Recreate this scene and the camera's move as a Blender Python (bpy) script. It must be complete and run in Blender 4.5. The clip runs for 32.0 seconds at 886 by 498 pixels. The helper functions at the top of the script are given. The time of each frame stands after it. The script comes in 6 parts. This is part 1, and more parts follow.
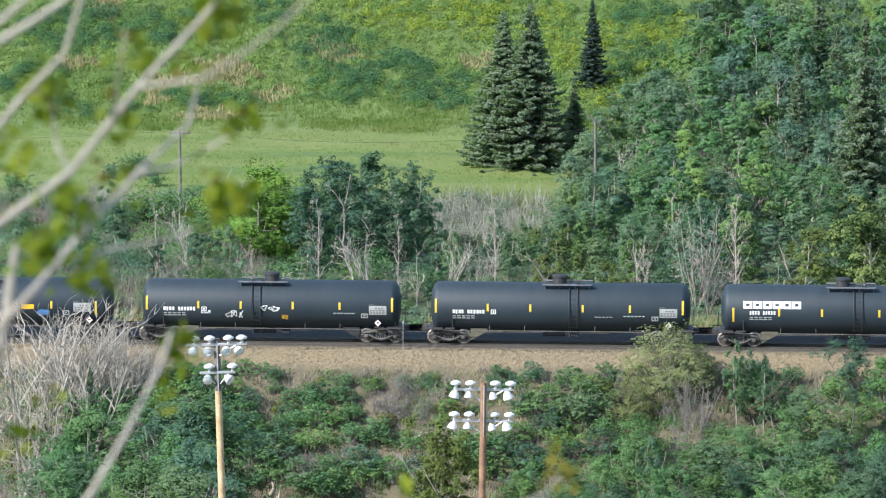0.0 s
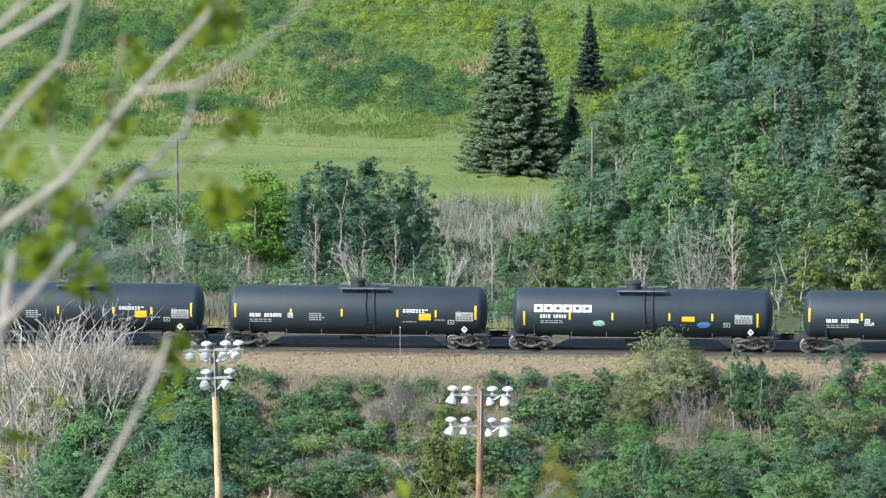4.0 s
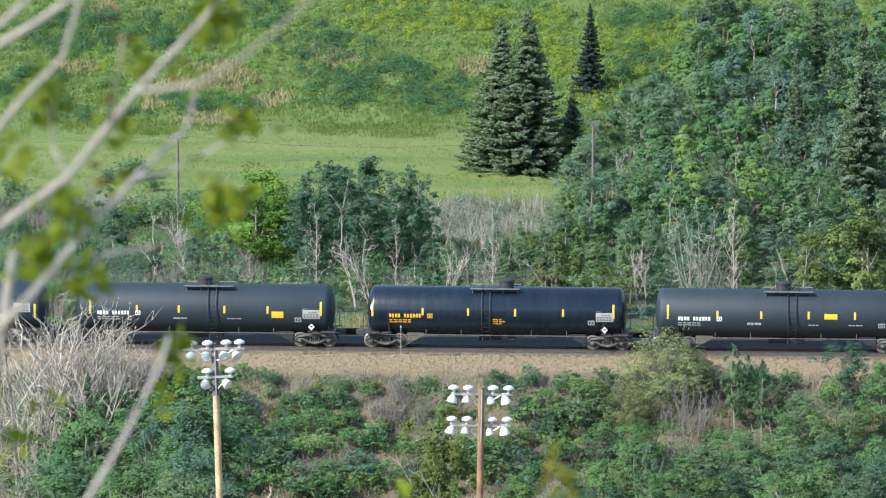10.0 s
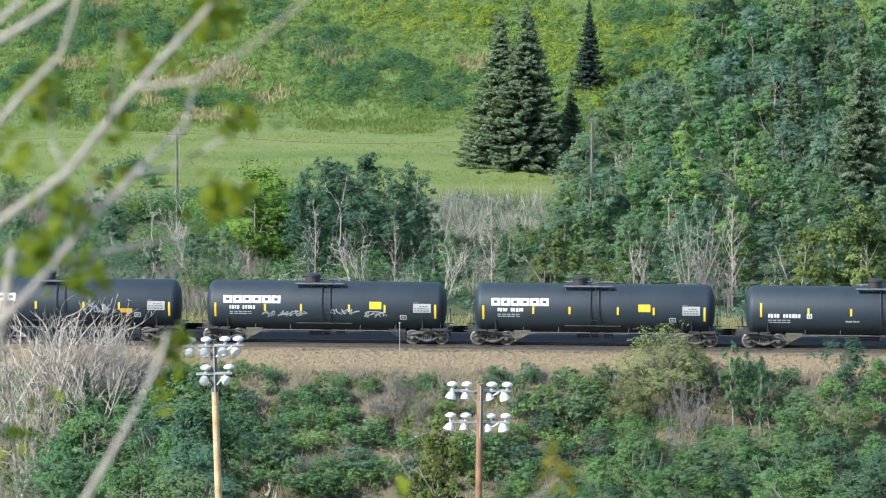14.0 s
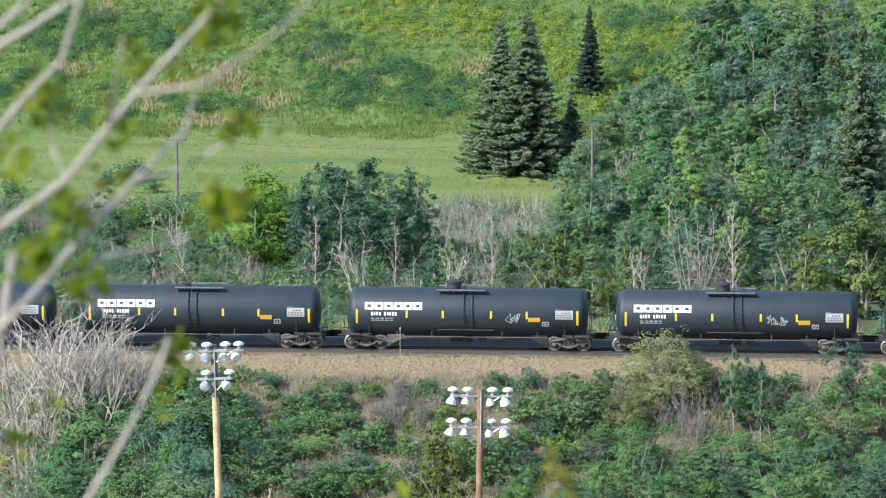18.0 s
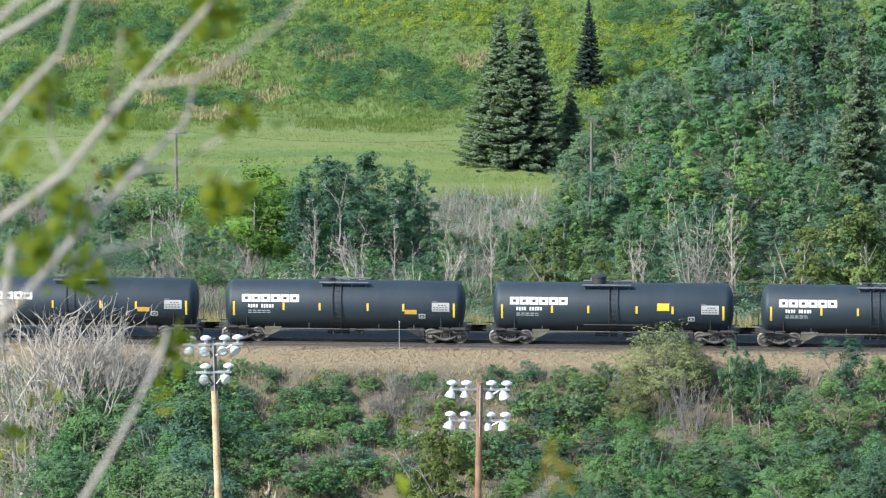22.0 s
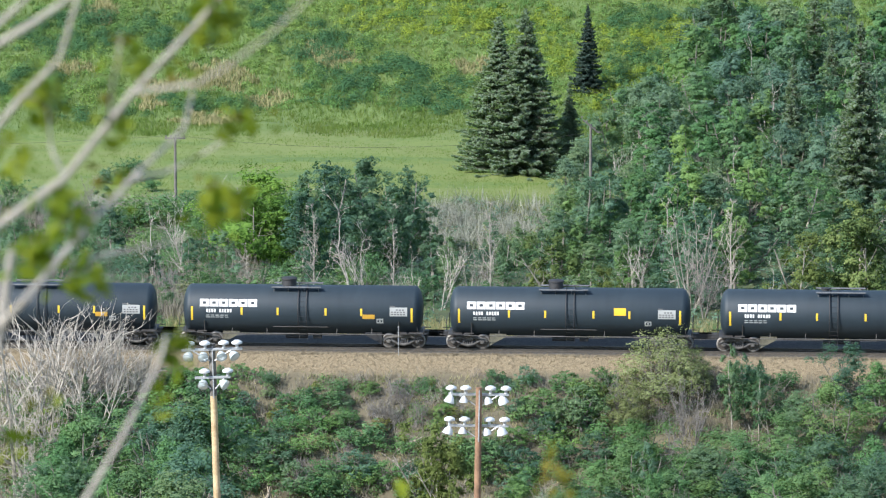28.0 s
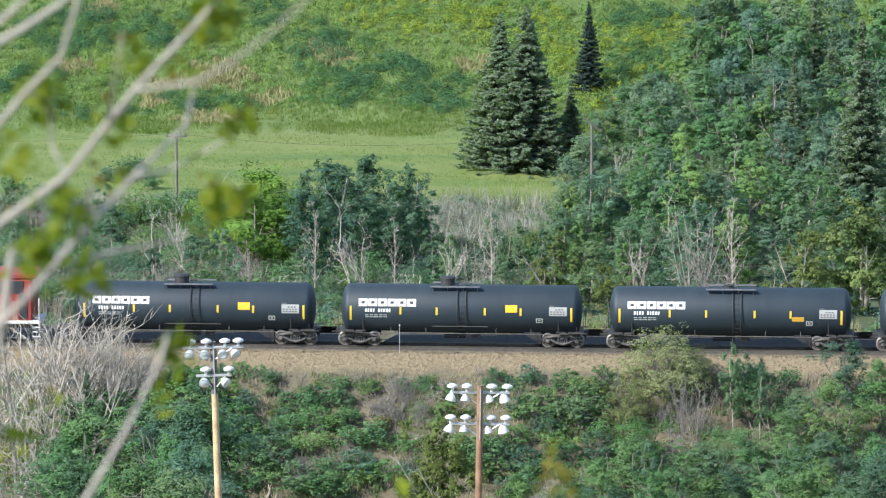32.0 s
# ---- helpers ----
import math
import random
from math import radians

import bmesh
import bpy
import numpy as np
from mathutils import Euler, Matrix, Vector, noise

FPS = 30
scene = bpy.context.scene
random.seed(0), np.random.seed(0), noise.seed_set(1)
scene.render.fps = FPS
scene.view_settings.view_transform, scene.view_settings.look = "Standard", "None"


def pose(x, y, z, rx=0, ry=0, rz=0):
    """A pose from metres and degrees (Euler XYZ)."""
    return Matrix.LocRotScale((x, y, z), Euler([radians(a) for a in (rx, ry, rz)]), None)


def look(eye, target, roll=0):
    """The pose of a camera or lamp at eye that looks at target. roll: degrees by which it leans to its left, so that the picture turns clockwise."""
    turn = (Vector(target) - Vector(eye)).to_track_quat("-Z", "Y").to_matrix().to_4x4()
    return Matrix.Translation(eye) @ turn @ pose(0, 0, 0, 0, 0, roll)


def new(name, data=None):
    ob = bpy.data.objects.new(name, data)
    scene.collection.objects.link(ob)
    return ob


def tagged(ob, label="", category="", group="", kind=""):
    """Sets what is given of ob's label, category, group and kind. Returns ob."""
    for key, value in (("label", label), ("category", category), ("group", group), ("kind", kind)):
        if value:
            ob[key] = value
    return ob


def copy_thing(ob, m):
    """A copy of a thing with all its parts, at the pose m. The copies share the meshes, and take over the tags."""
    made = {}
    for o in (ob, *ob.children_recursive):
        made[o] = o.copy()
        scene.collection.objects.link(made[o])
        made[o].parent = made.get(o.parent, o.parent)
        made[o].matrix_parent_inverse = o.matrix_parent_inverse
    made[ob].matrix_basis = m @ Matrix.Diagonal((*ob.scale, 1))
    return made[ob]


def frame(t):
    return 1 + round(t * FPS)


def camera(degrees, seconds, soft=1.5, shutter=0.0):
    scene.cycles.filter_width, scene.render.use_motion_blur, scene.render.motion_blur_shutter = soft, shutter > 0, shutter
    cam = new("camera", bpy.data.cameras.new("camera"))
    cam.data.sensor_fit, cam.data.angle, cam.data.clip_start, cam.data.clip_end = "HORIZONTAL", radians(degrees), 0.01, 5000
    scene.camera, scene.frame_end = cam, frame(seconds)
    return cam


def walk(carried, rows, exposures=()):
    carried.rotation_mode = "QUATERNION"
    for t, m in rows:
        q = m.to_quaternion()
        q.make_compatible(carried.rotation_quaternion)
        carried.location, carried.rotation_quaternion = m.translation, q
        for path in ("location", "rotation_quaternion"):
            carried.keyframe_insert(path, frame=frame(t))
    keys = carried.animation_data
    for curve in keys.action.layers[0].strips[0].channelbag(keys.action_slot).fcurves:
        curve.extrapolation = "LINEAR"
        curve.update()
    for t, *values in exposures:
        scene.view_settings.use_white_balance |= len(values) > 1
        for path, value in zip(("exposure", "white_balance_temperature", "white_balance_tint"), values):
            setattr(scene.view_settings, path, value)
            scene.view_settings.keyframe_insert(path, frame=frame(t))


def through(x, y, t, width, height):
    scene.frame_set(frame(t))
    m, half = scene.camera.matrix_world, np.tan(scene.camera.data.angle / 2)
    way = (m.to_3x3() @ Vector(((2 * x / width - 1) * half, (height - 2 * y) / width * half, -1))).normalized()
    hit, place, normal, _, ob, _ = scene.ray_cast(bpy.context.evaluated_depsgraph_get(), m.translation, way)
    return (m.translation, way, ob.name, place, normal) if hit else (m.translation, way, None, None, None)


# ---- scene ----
DEG = 9.15
EYE = (0.0, -344.0, 55.0)
TILT = 81.9
cam = camera(DEG, 32.0, soft=1.2)
cam.data.dof.use_dof = True
cam.data.dof.focus_distance = 350.0
cam.data.dof.aperture_fstop = 14.0


def gaze(left, up):
    """The camera's pose, turned by small angles in degrees."""
    return pose(EYE[0], EYE[1], EYE[2], TILT + up, 0, left)


walk(cam, [
    (0, gaze(0.0246, -0.0280)),
    (0.5, gaze(0.0224, -0.0268)),
    (1, gaze(0.0088, -0.0124)),
    (1.5, gaze(0.0088, -0.0090)),
    (2, gaze(-0.0045, 0.0088)),
    (2.5, gaze(0.0055, 0.0179)),
    (3, gaze(-0.0011, 0.0269)),
    (3.5, gaze(-0.0067, 0.0280)),
    (5.5, gaze(-0.0034, 0.0325)),
    (6, gaze(0.0066, 0.0357)),
    (6.5, gaze(-0.0090, 0.0448)),
    (7, gaze(-0.0192, 0.0190)),
    (7.5, gaze(-0.0258, 0.0145)),
    (8, gaze(-0.0181, 0.0280)),
    (8.5, gaze(-0.0170, 0.0044)),
    (9, gaze(0.0000, 0.0000)),
    (9.5, gaze(0.0066, 0.0123)),
    (10, gaze(0.0011, 0.0202)),
    (10.5, gaze(0.0145, 0.0033)),
    (11, gaze(-0.0078, -0.0168)),
    (11.5, gaze(-0.0158, -0.0068)),
    (12, gaze(-0.0067, 0.0000)),
    (12.5, gaze(-0.0192, -0.0135)),
    (13, gaze(-0.0314, -0.0325)),
    (13.5, gaze(-0.0337, -0.0370)),
    (14, gaze(-0.0113, -0.0168)),
    (14.5, gaze(-0.0124, -0.0135)),
    (16.5, gaze(0.0055, 0.0190)),
    (17, gaze(0.0022, 0.0123)),
    (17.5, gaze(0.0145, 0.0089)),
    (18, gaze(-0.0067, 0.0381)),
    (18.5, gaze(-0.0090, 0.0268)),
    (19, gaze(-0.0012, 0.0347)),
    (19.5, gaze(-0.0079, 0.0167)),
    (20, gaze(-0.0012, -0.0001)),
    (20.5, gaze(-0.0079, -0.0113)),
    (21, gaze(-0.0191, -0.0124)),
    (21.5, gaze(-0.0079, -0.0314)),
    (22, gaze(-0.0158, -0.0303)),
    (22.5, gaze(-0.0045, -0.0404)),
    (23, gaze(-0.0068, -0.0370)),
    (23.5, gaze(0.0088, -0.0280)),
    (24, gaze(0.0056, -0.0414)),
    (24.5, gaze(0.0268, -0.0235)),
    (25, gaze(-0.0023, -0.0179)),
    (25.5, gaze(-0.0012, 0.0089)),
    (27.5, gaze(-0.0191, 0.0100)),
    (28, gaze(-0.0247, 0.0235)),
    (28.5, gaze(-0.0314, -0.0001)),
    (29, gaze(-0.0079, 0.0190)),
    (29.5, gaze(0.0055, 0.0156)),
    (30, gaze(-0.0001, 0.0112)),
    (30.5, gaze(0.0044, 0.0089)),
    (31, gaze(-0.0045, -0.0157)),
    (31.5, gaze(-0.0124, -0.0079)),
    (32, gaze(-0.0124, 0.0033)),
])

# ---- world and sun ----
SUN_FROM = Vector((-0.82, -0.57, 0.75)).normalized()
world = bpy.data.worlds.new("sky")
scene.world = world
world.use_nodes = True
wn = world.node_tree
sky = wn.nodes.new("ShaderNodeTexSky")
sky.sky_type = "NISHITA"
sky.sun_disc = False
sky.sun_elevation = math.asin(SUN_FROM.z)
sky.sun_rotation = math.atan2(SUN_FROM.x, SUN_FROM.y)
sky.altitude = 600
sky.air_density = 1.2
sky.dust_density = 0.6
bg = wn.nodes["Background"]
bg.inputs["Strength"].default_value = 0.15
wn.links.new(sky.outputs[0], bg.inputs[0])
sun = new("sun", bpy.data.lights.new("sun", "SUN"))
sun.data.energy = 4.1
sun.data.angle = radians(0.5)
sun.data.color = (1.0, 0.965, 0.925)
sun.matrix_world = look(SUN_FROM * 300, (0, 0, 0))
scene.view_settings.exposure = 0.93

# ---- materials ----


class Graph:
    """A short way to wire a node material."""

    def __init__(self, name):
        self.mat = bpy.data.materials.new(name)
        self.mat.use_nodes = True
        self.tree = self.mat.node_tree
        self.bsdf = self.tree.nodes["Principled BSDF"]
        self.out = self.tree.nodes["Material Output"]

    def node(self, kind, **values):
        n = self.tree.nodes.new("ShaderNode" + kind)
        for k, v in values.items():
            n.inputs[k].default_value = v
        return n

    def link(self, a, b):
        self.tree.links.new(a, b)

    def noise(self, scale, detail=4.0, vec=None, rough=0.6):
        n = self.node("TexNoise", Scale=scale, Detail=detail, Roughness=rough)
        if vec is None:
            vec = self.node("TexCoord").outputs["Object"]
        self.link(vec, n.inputs["Vector"])
        return n.outputs["Fac"]

    def ramp(self, fac, stops):
        n = self.node("ValToRGB")
        el = n.color_ramp.elements
        while len(el) < len(stops):
            el.new(0.5)
        for e, (p, c) in zip(el, stops):
            e.position, e.color = p, (*c, 1)
        self.link(fac, n.inputs["Fac"])
        return n.outputs["Color"]

    def math(self, op, a, b):
        n = self.node("Math")
        n.operation = op
        for i, v in enumerate((a, b)):
            if isinstance(v, (int, float)):
                n.inputs[i].default_value = v
            else:
                self.link(v, n.inputs[i])
        return n.outputs[0]

    def mix(self, fac, a, b, how="MIX"):
        n = self.node("MixRGB")
        n.blend_type = how
        for k, v in (("Fac", fac), ("Color1", a), ("Color2", b)):
            if isinstance(v, tuple):
                n.inputs[k].default_value = (*v, 1)
            elif isinstance(v, (int, float)):
                n.inputs[k].default_value = v
            else:
                self.link(v, n.inputs[k])
        return n.outputs["Color"]

    def bump(self, height, strength, distance):
        n = self.node("Bump", Strength=strength, Distance=distance)
        self.link(height, n.inputs["Height"])
        self.link(n.outputs["Normal"], self.bsdf.inputs["Normal"])


def surface(name, dark, light, scale, rough=0.8, metal=0.0, bump=0.0, dist=0.02, stain=None, fine=6.0):
    """A worn surface: two colours mixed by coarse and fine noise, with relief."""
    g = Graph(name)
    f1, f2 = g.noise(scale), g.noise(scale * fine, 5.0)
    f = g.math("ADD", g.math("MULTIPLY", f1, 0.55), g.math("MULTIPLY", f2, 0.45))
    col = g.ramp(f, [(0.36, dark), (0.64, light)])
    if stain:
        col = g.mix(g.ramp(g.noise(scale * 0.35), [(0.52, (0, 0, 0)), (0.68, (0.75, 0.75, 0.75))]), col, stain)
    g.link(col, g.bsdf.inputs["Base Color"])
    g.link(g.math("ADD", g.math("MULTIPLY", f2, 0.2), rough - 0.1), g.bsdf.inputs["Roughness"])
    g.bsdf.inputs["Metallic"].default_value = metal
    if bump:
        g.bump(f2, bump, dist)
    return g.mat


def leaf_material(name, dark, mid, light, patch=None, patch_scale=0.08, through=0.24, vary=True):
    """Leaves: colour by leaf, by plant and, for wide growth, by patches of the slope."""
    g = Graph(name)
    rnd = g.node("NewGeometry").outputs["Random Per Island"]
    ob = g.node("ObjectInfo").outputs["Random"]
    tuft = g.noise(1.9, 2.0, g.node("NewGeometry").outputs["Position"])
    tuft = g.math("SUBTRACT", g.math("MULTIPLY", tuft, 2.2), 0.86)
    f = g.math("ADD", g.math("ADD", g.math("MULTIPLY", rnd, 0.26), g.math("MULTIPLY", ob, 0.46)), g.math("MULTIPLY", tuft, 0.5))
    col = g.ramp(f, [(0.1, dark), (0.5, mid), (0.92, light)])
    # every plant has its own cast, from blue-green to olive
    if vary:
        cast = g.math("FRACT", g.math("MULTIPLY", ob, 7.31), 0.0)
        col = g.mix(1.0, col, g.ramp(cast, [(0.0, (0.88, 0.98, 1.08)), (0.5, (0.98, 1.0, 1.0)), (0.75, (1.05, 1.01, 0.92)), (1.0, (1.15, 1.04, 0.84))]), "MULTIPLY")
    if patch:
        vec = g.node("NewGeometry").outputs["Position"]
        n = g.noise(patch_scale, 3.0, vec)
        n2 = g.noise(patch_scale * 7.0, 3.0, vec)
        n = g.math("ADD", g.math("MULTIPLY", n, 0.7), g.math("MULTIPLY", n2, 0.3))
        col = g.mix(g.ramp(n, [(0.45, (0, 0, 0)), (0.58, (0.85, 0.85, 0.85))]), col, g.mix(rnd, patch, col))
    g.link(col, g.bsdf.inputs["Base Color"])
    g.bsdf.inputs["Roughness"].default_value = 0.6
    g.bsdf.inputs["Specular IOR Level"].default_value = 0.1
    tr = g.node("BsdfTranslucent")
    g.link(g.mix(1.0, col, (1.0, 1.25, 0.5), "MULTIPLY"), tr.inputs["Color"])
    mx = g.node("MixShader", Fac=through)
    g.link(g.bsdf.outputs[0], mx.inputs[1])
    g.link(tr.outputs[0], mx.inputs[2])
    g.link(mx.outputs[0], g.out.inputs["Surface"])
    return g.mat


def paint(name, colour, rough=0.45, dirt=0.25, grime=(0.09, 0.08, 0.07), metal=0.0):
    """Weathered paint."""
    g = Graph(name)
    f = g.noise(1.3, 6.0)
    col = g.mix(g.ramp(f, [(0.45, (0, 0, 0)), (0.75, (dirt, dirt, dirt))]), colour, grime)
    g.link(col, g.bsdf.inputs["Base Color"])
    g.link(g.math("ADD", g.math("MULTIPLY", g.noise(4.0), 0.3), rough - 0.15), g.bsdf.inputs["Roughness"])
    g.bsdf.inputs["Metallic"].default_value = metal
    return g.mat


def tank_paint(name, base, dust, rough, amount):
    """Black tank paint with dust lying on the upper shell and rain streaks running down."""
    g = Graph(name)
    co = g.node("TexCoord").outputs["Object"]
    mp = g.node("Mapping", Scale=(1.4, 0.3, 0.25))
    g.link(co, mp.inputs["Vector"])
    streak = g.noise(1.6, 5.0, mp.outputs["Vector"])
    blot = g.noise(0.5, 5.0, co)
    f = g.math("ADD", g.math("MULTIPLY", streak, 0.6), g.math("MULTIPLY", blot, 0.4))
    col = g.mix(g.ramp(f, [(0.35, (0, 0, 0)), (0.7, (amount, amount, amount))]), base, dust)
    g.link(col, g.bsdf.inputs["Base Color"])
    g.link(g.math("ADD", g.math("MULTIPLY", f, 0.3), rough - 0.15), g.bsdf.inputs["Roughness"])
    g.bump(g.noise(0.9, 2.0, co), 0.08, 0.02)
    return g.mat


M = {}
M["aspen"] = leaf_material("aspen_leaves", (0.058, 0.112, 0.0762), (0.122, 0.208, 0.134), (0.215, 0.315, 0.202), through=0.4)
M["poplar"] = leaf_material("poplar_leaves", (0.064, 0.12, 0.0851), (0.128, 0.21, 0.14), (0.22, 0.32, 0.213))
M["bright"] = leaf_material("maple_leaves", (0.06, 0.12, 0.022), (0.125, 0.225, 0.04), (0.20, 0.32, 0.065))
M["olive"] = leaf_material("olive_leaves", (0.07, 0.1, 0.03), (0.135, 0.178, 0.055), (0.21, 0.255, 0.09))
M["willow"] = leaf_material("willow_leaves", (0.12, 0.138, 0.055), (0.205, 0.228, 0.095), (0.31, 0.33, 0.16))
M["silver"] = leaf_material("silver_leaves", (0.12, 0.15, 0.11), (0.22, 0.26, 0.19), (0.37, 0.41, 0.33))
M["shrub"] = leaf_material("shrub_leaves", (0.058, 0.12, 0.056), (0.108, 0.2, 0.086), (0.18, 0.29, 0.12))
M["hill"] = leaf_material("hillside_leaves", (0.08, 0.168, 0.055), (0.138, 0.26, 0.078), (0.22, 0.35, 0.105), (0.29, 0.375, 0.10), 0.05, vary=False)
M["lush"] = leaf_material("lush_leaves", (0.068, 0.148, 0.058), (0.125, 0.24, 0.092), (0.205, 0.335, 0.13))
M["wood"] = leaf_material("wood_leaves", (0.06, 0.112, 0.0806), (0.126, 0.205, 0.137), (0.21, 0.305, 0.202))
M["hill_gold"] = leaf_material("golden_hillside_leaves", (0.13, 0.19, 0.035), (0.23, 0.30, 0.045), (0.36, 0.42, 0.06), vary=False)
M["hill_dark"] = leaf_material("hillside_shrub_leaves", (0.05, 0.12, 0.055), (0.085, 0.185, 0.08), (0.14, 0.255, 0.095), vary=False)
M["spruce"] = leaf_material("spruce_needles", (0.14, 0.185, 0.135), (0.19, 0.25, 0.18), (0.24, 0.31, 0.22), through=0.4, vary=False)
M["spruce_dark"] = leaf_material("dark_spruce_needles", (0.03, 0.055, 0.048), (0.055, 0.09, 0.075), (0.09, 0.13, 0.105), through=0.1, vary=False)
M["grass"] = leaf_material("grass_blades", (0.085, 0.145, 0.03), (0.115, 0.18, 0.038), (0.15, 0.21, 0.05), (0.17, 0.195, 0.06), 0.09, vary=False)
M["twig"] = leaf_material("grey_brush_twigs", (0.10, 0.09, 0.07), (0.19, 0.175, 0.14), (0.30, 0.28, 0.24), through=0.1, vary=False)
M["pale_twig"] = leaf_material("pale_willow_twigs", (0.2, 0.205, 0.165), (0.29, 0.295, 0.25), (0.4, 0.405, 0.35), through=0.15, vary=False)
M["wood_bark"] = surface("grey_bark", (0.10, 0.09, 0.075), (0.27, 0.25, 0.21), 3.0, 0.9, bump=0.4)
M["straw"] = leaf_material("dry_grass", (0.21, 0.20, 0.10), (0.34, 0.31, 0.17), (0.47, 0.42, 0.26), vary=False)
M["near_leaf"] = leaf_material("young_leaves", (0.08, 0.125, 0.012), (0.15, 0.19, 0.018), (0.22, 0.25, 0.025), through=0.4, vary=False)
M["near_bud"] = leaf_material("rusty_buds", (0.115, 0.10, 0.018), (0.17, 0.15, 0.026), (0.24, 0.205, 0.04), through=0.4, vary=False)
M["bark"] = surface("pale_bark", (0.16, 0.14, 0.11), (0.42, 0.39, 0.33), 3.0, 0.9, bump=0.4)
M["dead"] = surface("bleached_dead_wood", (0.23, 0.205, 0.17), (0.47, 0.43, 0.37), 2.5, 0.9, bump=0.3)
M["bleached"] = surface("sun_bleached_wood", (0.28, 0.255, 0.215), (0.53, 0.49, 0.43), 2.0, 0.9, bump=0.3)
M["dead_grey"] = surface("grey_dead_twigs", (0.12, 0.11, 0.10), (0.27, 0.25, 0.23), 2.5, 0.9)
M["near_bark"] = surface("near_branch_bark", (0.20, 0.18, 0.155), (0.40, 0.37, 0.32), 30.0, 0.85, bump=0.3, dist=0.002)
M["dark_bark"] = surface("dark_bark", (0.05, 0.04, 0.03), (0.13, 0.10, 0.08), 4.0, 0.9, bump=0.4)
M["tank"] = tank_paint("dusty_black_tank_paint", (0.014, 0.025, 0.034), (0.029, 0.046, 0.060), 0.6, 0.55)
M["tank_gloss"] = tank_paint("glossy_black_tank_paint", (0.006, 0.013, 0.024), (0.016, 0.027, 0.042), 0.27, 0.5)
M["steel"] = paint("black_frame_steel", (0.035, 0.035, 0.036), 0.6, 0.5, (0.10, 0.085, 0.07))
M["truck"] = surface("dusty_cast_steel", (0.042, 0.042, 0.041), (0.14, 0.132, 0.122), 3.0, 0.75)
M["wheel"] = surface("brown_wheel_steel", (0.045, 0.039, 0.034), (0.115, 0.10, 0.086), 4.0, 0.6, metal=0.3)
M["tread"] = surface("polished_wheel_rim", (0.15, 0.14, 0.128), (0.31, 0.295, 0.27), 6.0, 0.5, metal=0.5)
M["rail"] = surface("rail_steel", (0.075, 0.066, 0.056), (0.16, 0.142, 0.12), 5.0, 0.55, metal=0.4)
M["tie"] = surface("creosoted_wood", (0.045, 0.042, 0.038), (0.115, 0.105, 0.092), 6.0, 0.9, bump=0.4)
M["saddle"] = surface("sunlit_dusty_saddle_steel", (0.075, 0.072, 0.052), (0.19, 0.178, 0.13), 2.0, 0.8)
M["walkway"] = surface("dusty_walkway_steel", (0.06, 0.065, 0.07), (0.17, 0.17, 0.17), 3.0, 0.7)
M["white"] = paint("white_lettering", (0.80, 0.80, 0.77), 0.5, 0.2)
M["dull_white"] = paint("faded_white_lettering", (0.42, 0.44, 0.43), 0.6, 0.5, (0.08, 0.085, 0.09))
M["plate"] = paint("grey_stencil_plate", (0.36, 0.37, 0.36), 0.6, 0.3)
M["plate_ink"] = paint("plate_ink", (0.12, 0.12, 0.12), 0.6, 0.2)
M["yellow"] = paint("yellow_reflective_tape", (0.72, 0.50, 0.045), 0.4, 0.2)
M["placard"] = paint("yellow_placard", (0.85, 0.50, 0.03), 0.45, 0.12)
M["orange"] = paint("orange_placard", (0.58, 0.33, 0.045), 0.5, 0.25)
M["amber"] = paint("amber_lettering", (0.80, 0.42, 0.03), 0.5, 0.15)
M["blue"] = paint("blue_spray_paint", (0.08, 0.22, 0.48), 0.5, 0.3)
M["mint"] = paint("pale_green_spray_paint", (0.42, 0.62, 0.55), 0.5, 0.3)
M["scrawl"] = paint("grey_spray_paint", (0.34, 0.37, 0.39), 0.6, 0.4, (0.05, 0.055, 0.06))
M["red"] = paint("red_engine_paint", (0.26, 0.034, 0.027), 0.5, 0.4, (0.18, 0.06, 0.05))
M["black"] = paint("black_paint", (0.02, 0.022, 0.026), 0.65, 0.3)
M["engine_white"] = paint("white_engine_paint", (0.72, 0.71, 0.68), 0.5, 0.25)
M["lamp_white"] = paint("white_enamel", (0.60, 0.62, 0.63), 0.35, 0.15)
M["lamp_grey"] = paint("grey_glass_reflector", (0.44, 0.49, 0.49), 0.25, 0.2)
M["galv"] = surface("galvanised_steel", (0.38, 0.39, 0.40), (0.58, 0.59, 0.60), 4.0, 0.5, metal=0.5)
M["pole_pale"] = surface("pale_pole_wood", (0.36, 0.25, 0.13), (0.62, 0.47, 0.28), 1.6, 0.85, bump=0.3, stain=(0.30, 0.2, 0.11))
M["pole_brown"] = surface("brown_pole_wood", (0.15, 0.085, 0.05), (0.32, 0.19, 0.115), 1.6, 0.85, bump=0.3, stain=(0.12, 0.08, 0.05))
M["pole_grey"] = surface("weathered_pole_wood", (0.085, 0.080, 0.070), (0.19, 0.178, 0.158), 1.6, 0.9, bump=0.3)
M["stone"] = surface("ballast_stone", (0.14, 0.112, 0.072), (0.35, 0.29, 0.19), 3.0, 0.9)
M["log"] = surface("fallen_log_wood", (0.30, 0.24, 0.18), (0.50, 0.43, 0.34), 2.0, 0.9)


def glass_material():
    g = Graph("lamp_lens_glass")
    g.bsdf.inputs["Base Color"].default_value = (0.75, 0.85, 0.88, 1)
    g.bsdf.inputs["Roughness"].default_value = 0.12
    g.bsdf.inputs["Transmission Weight"].default_value = 0.35
    g.bsdf.inputs["IOR"].default_value = 1.45
    return g.mat


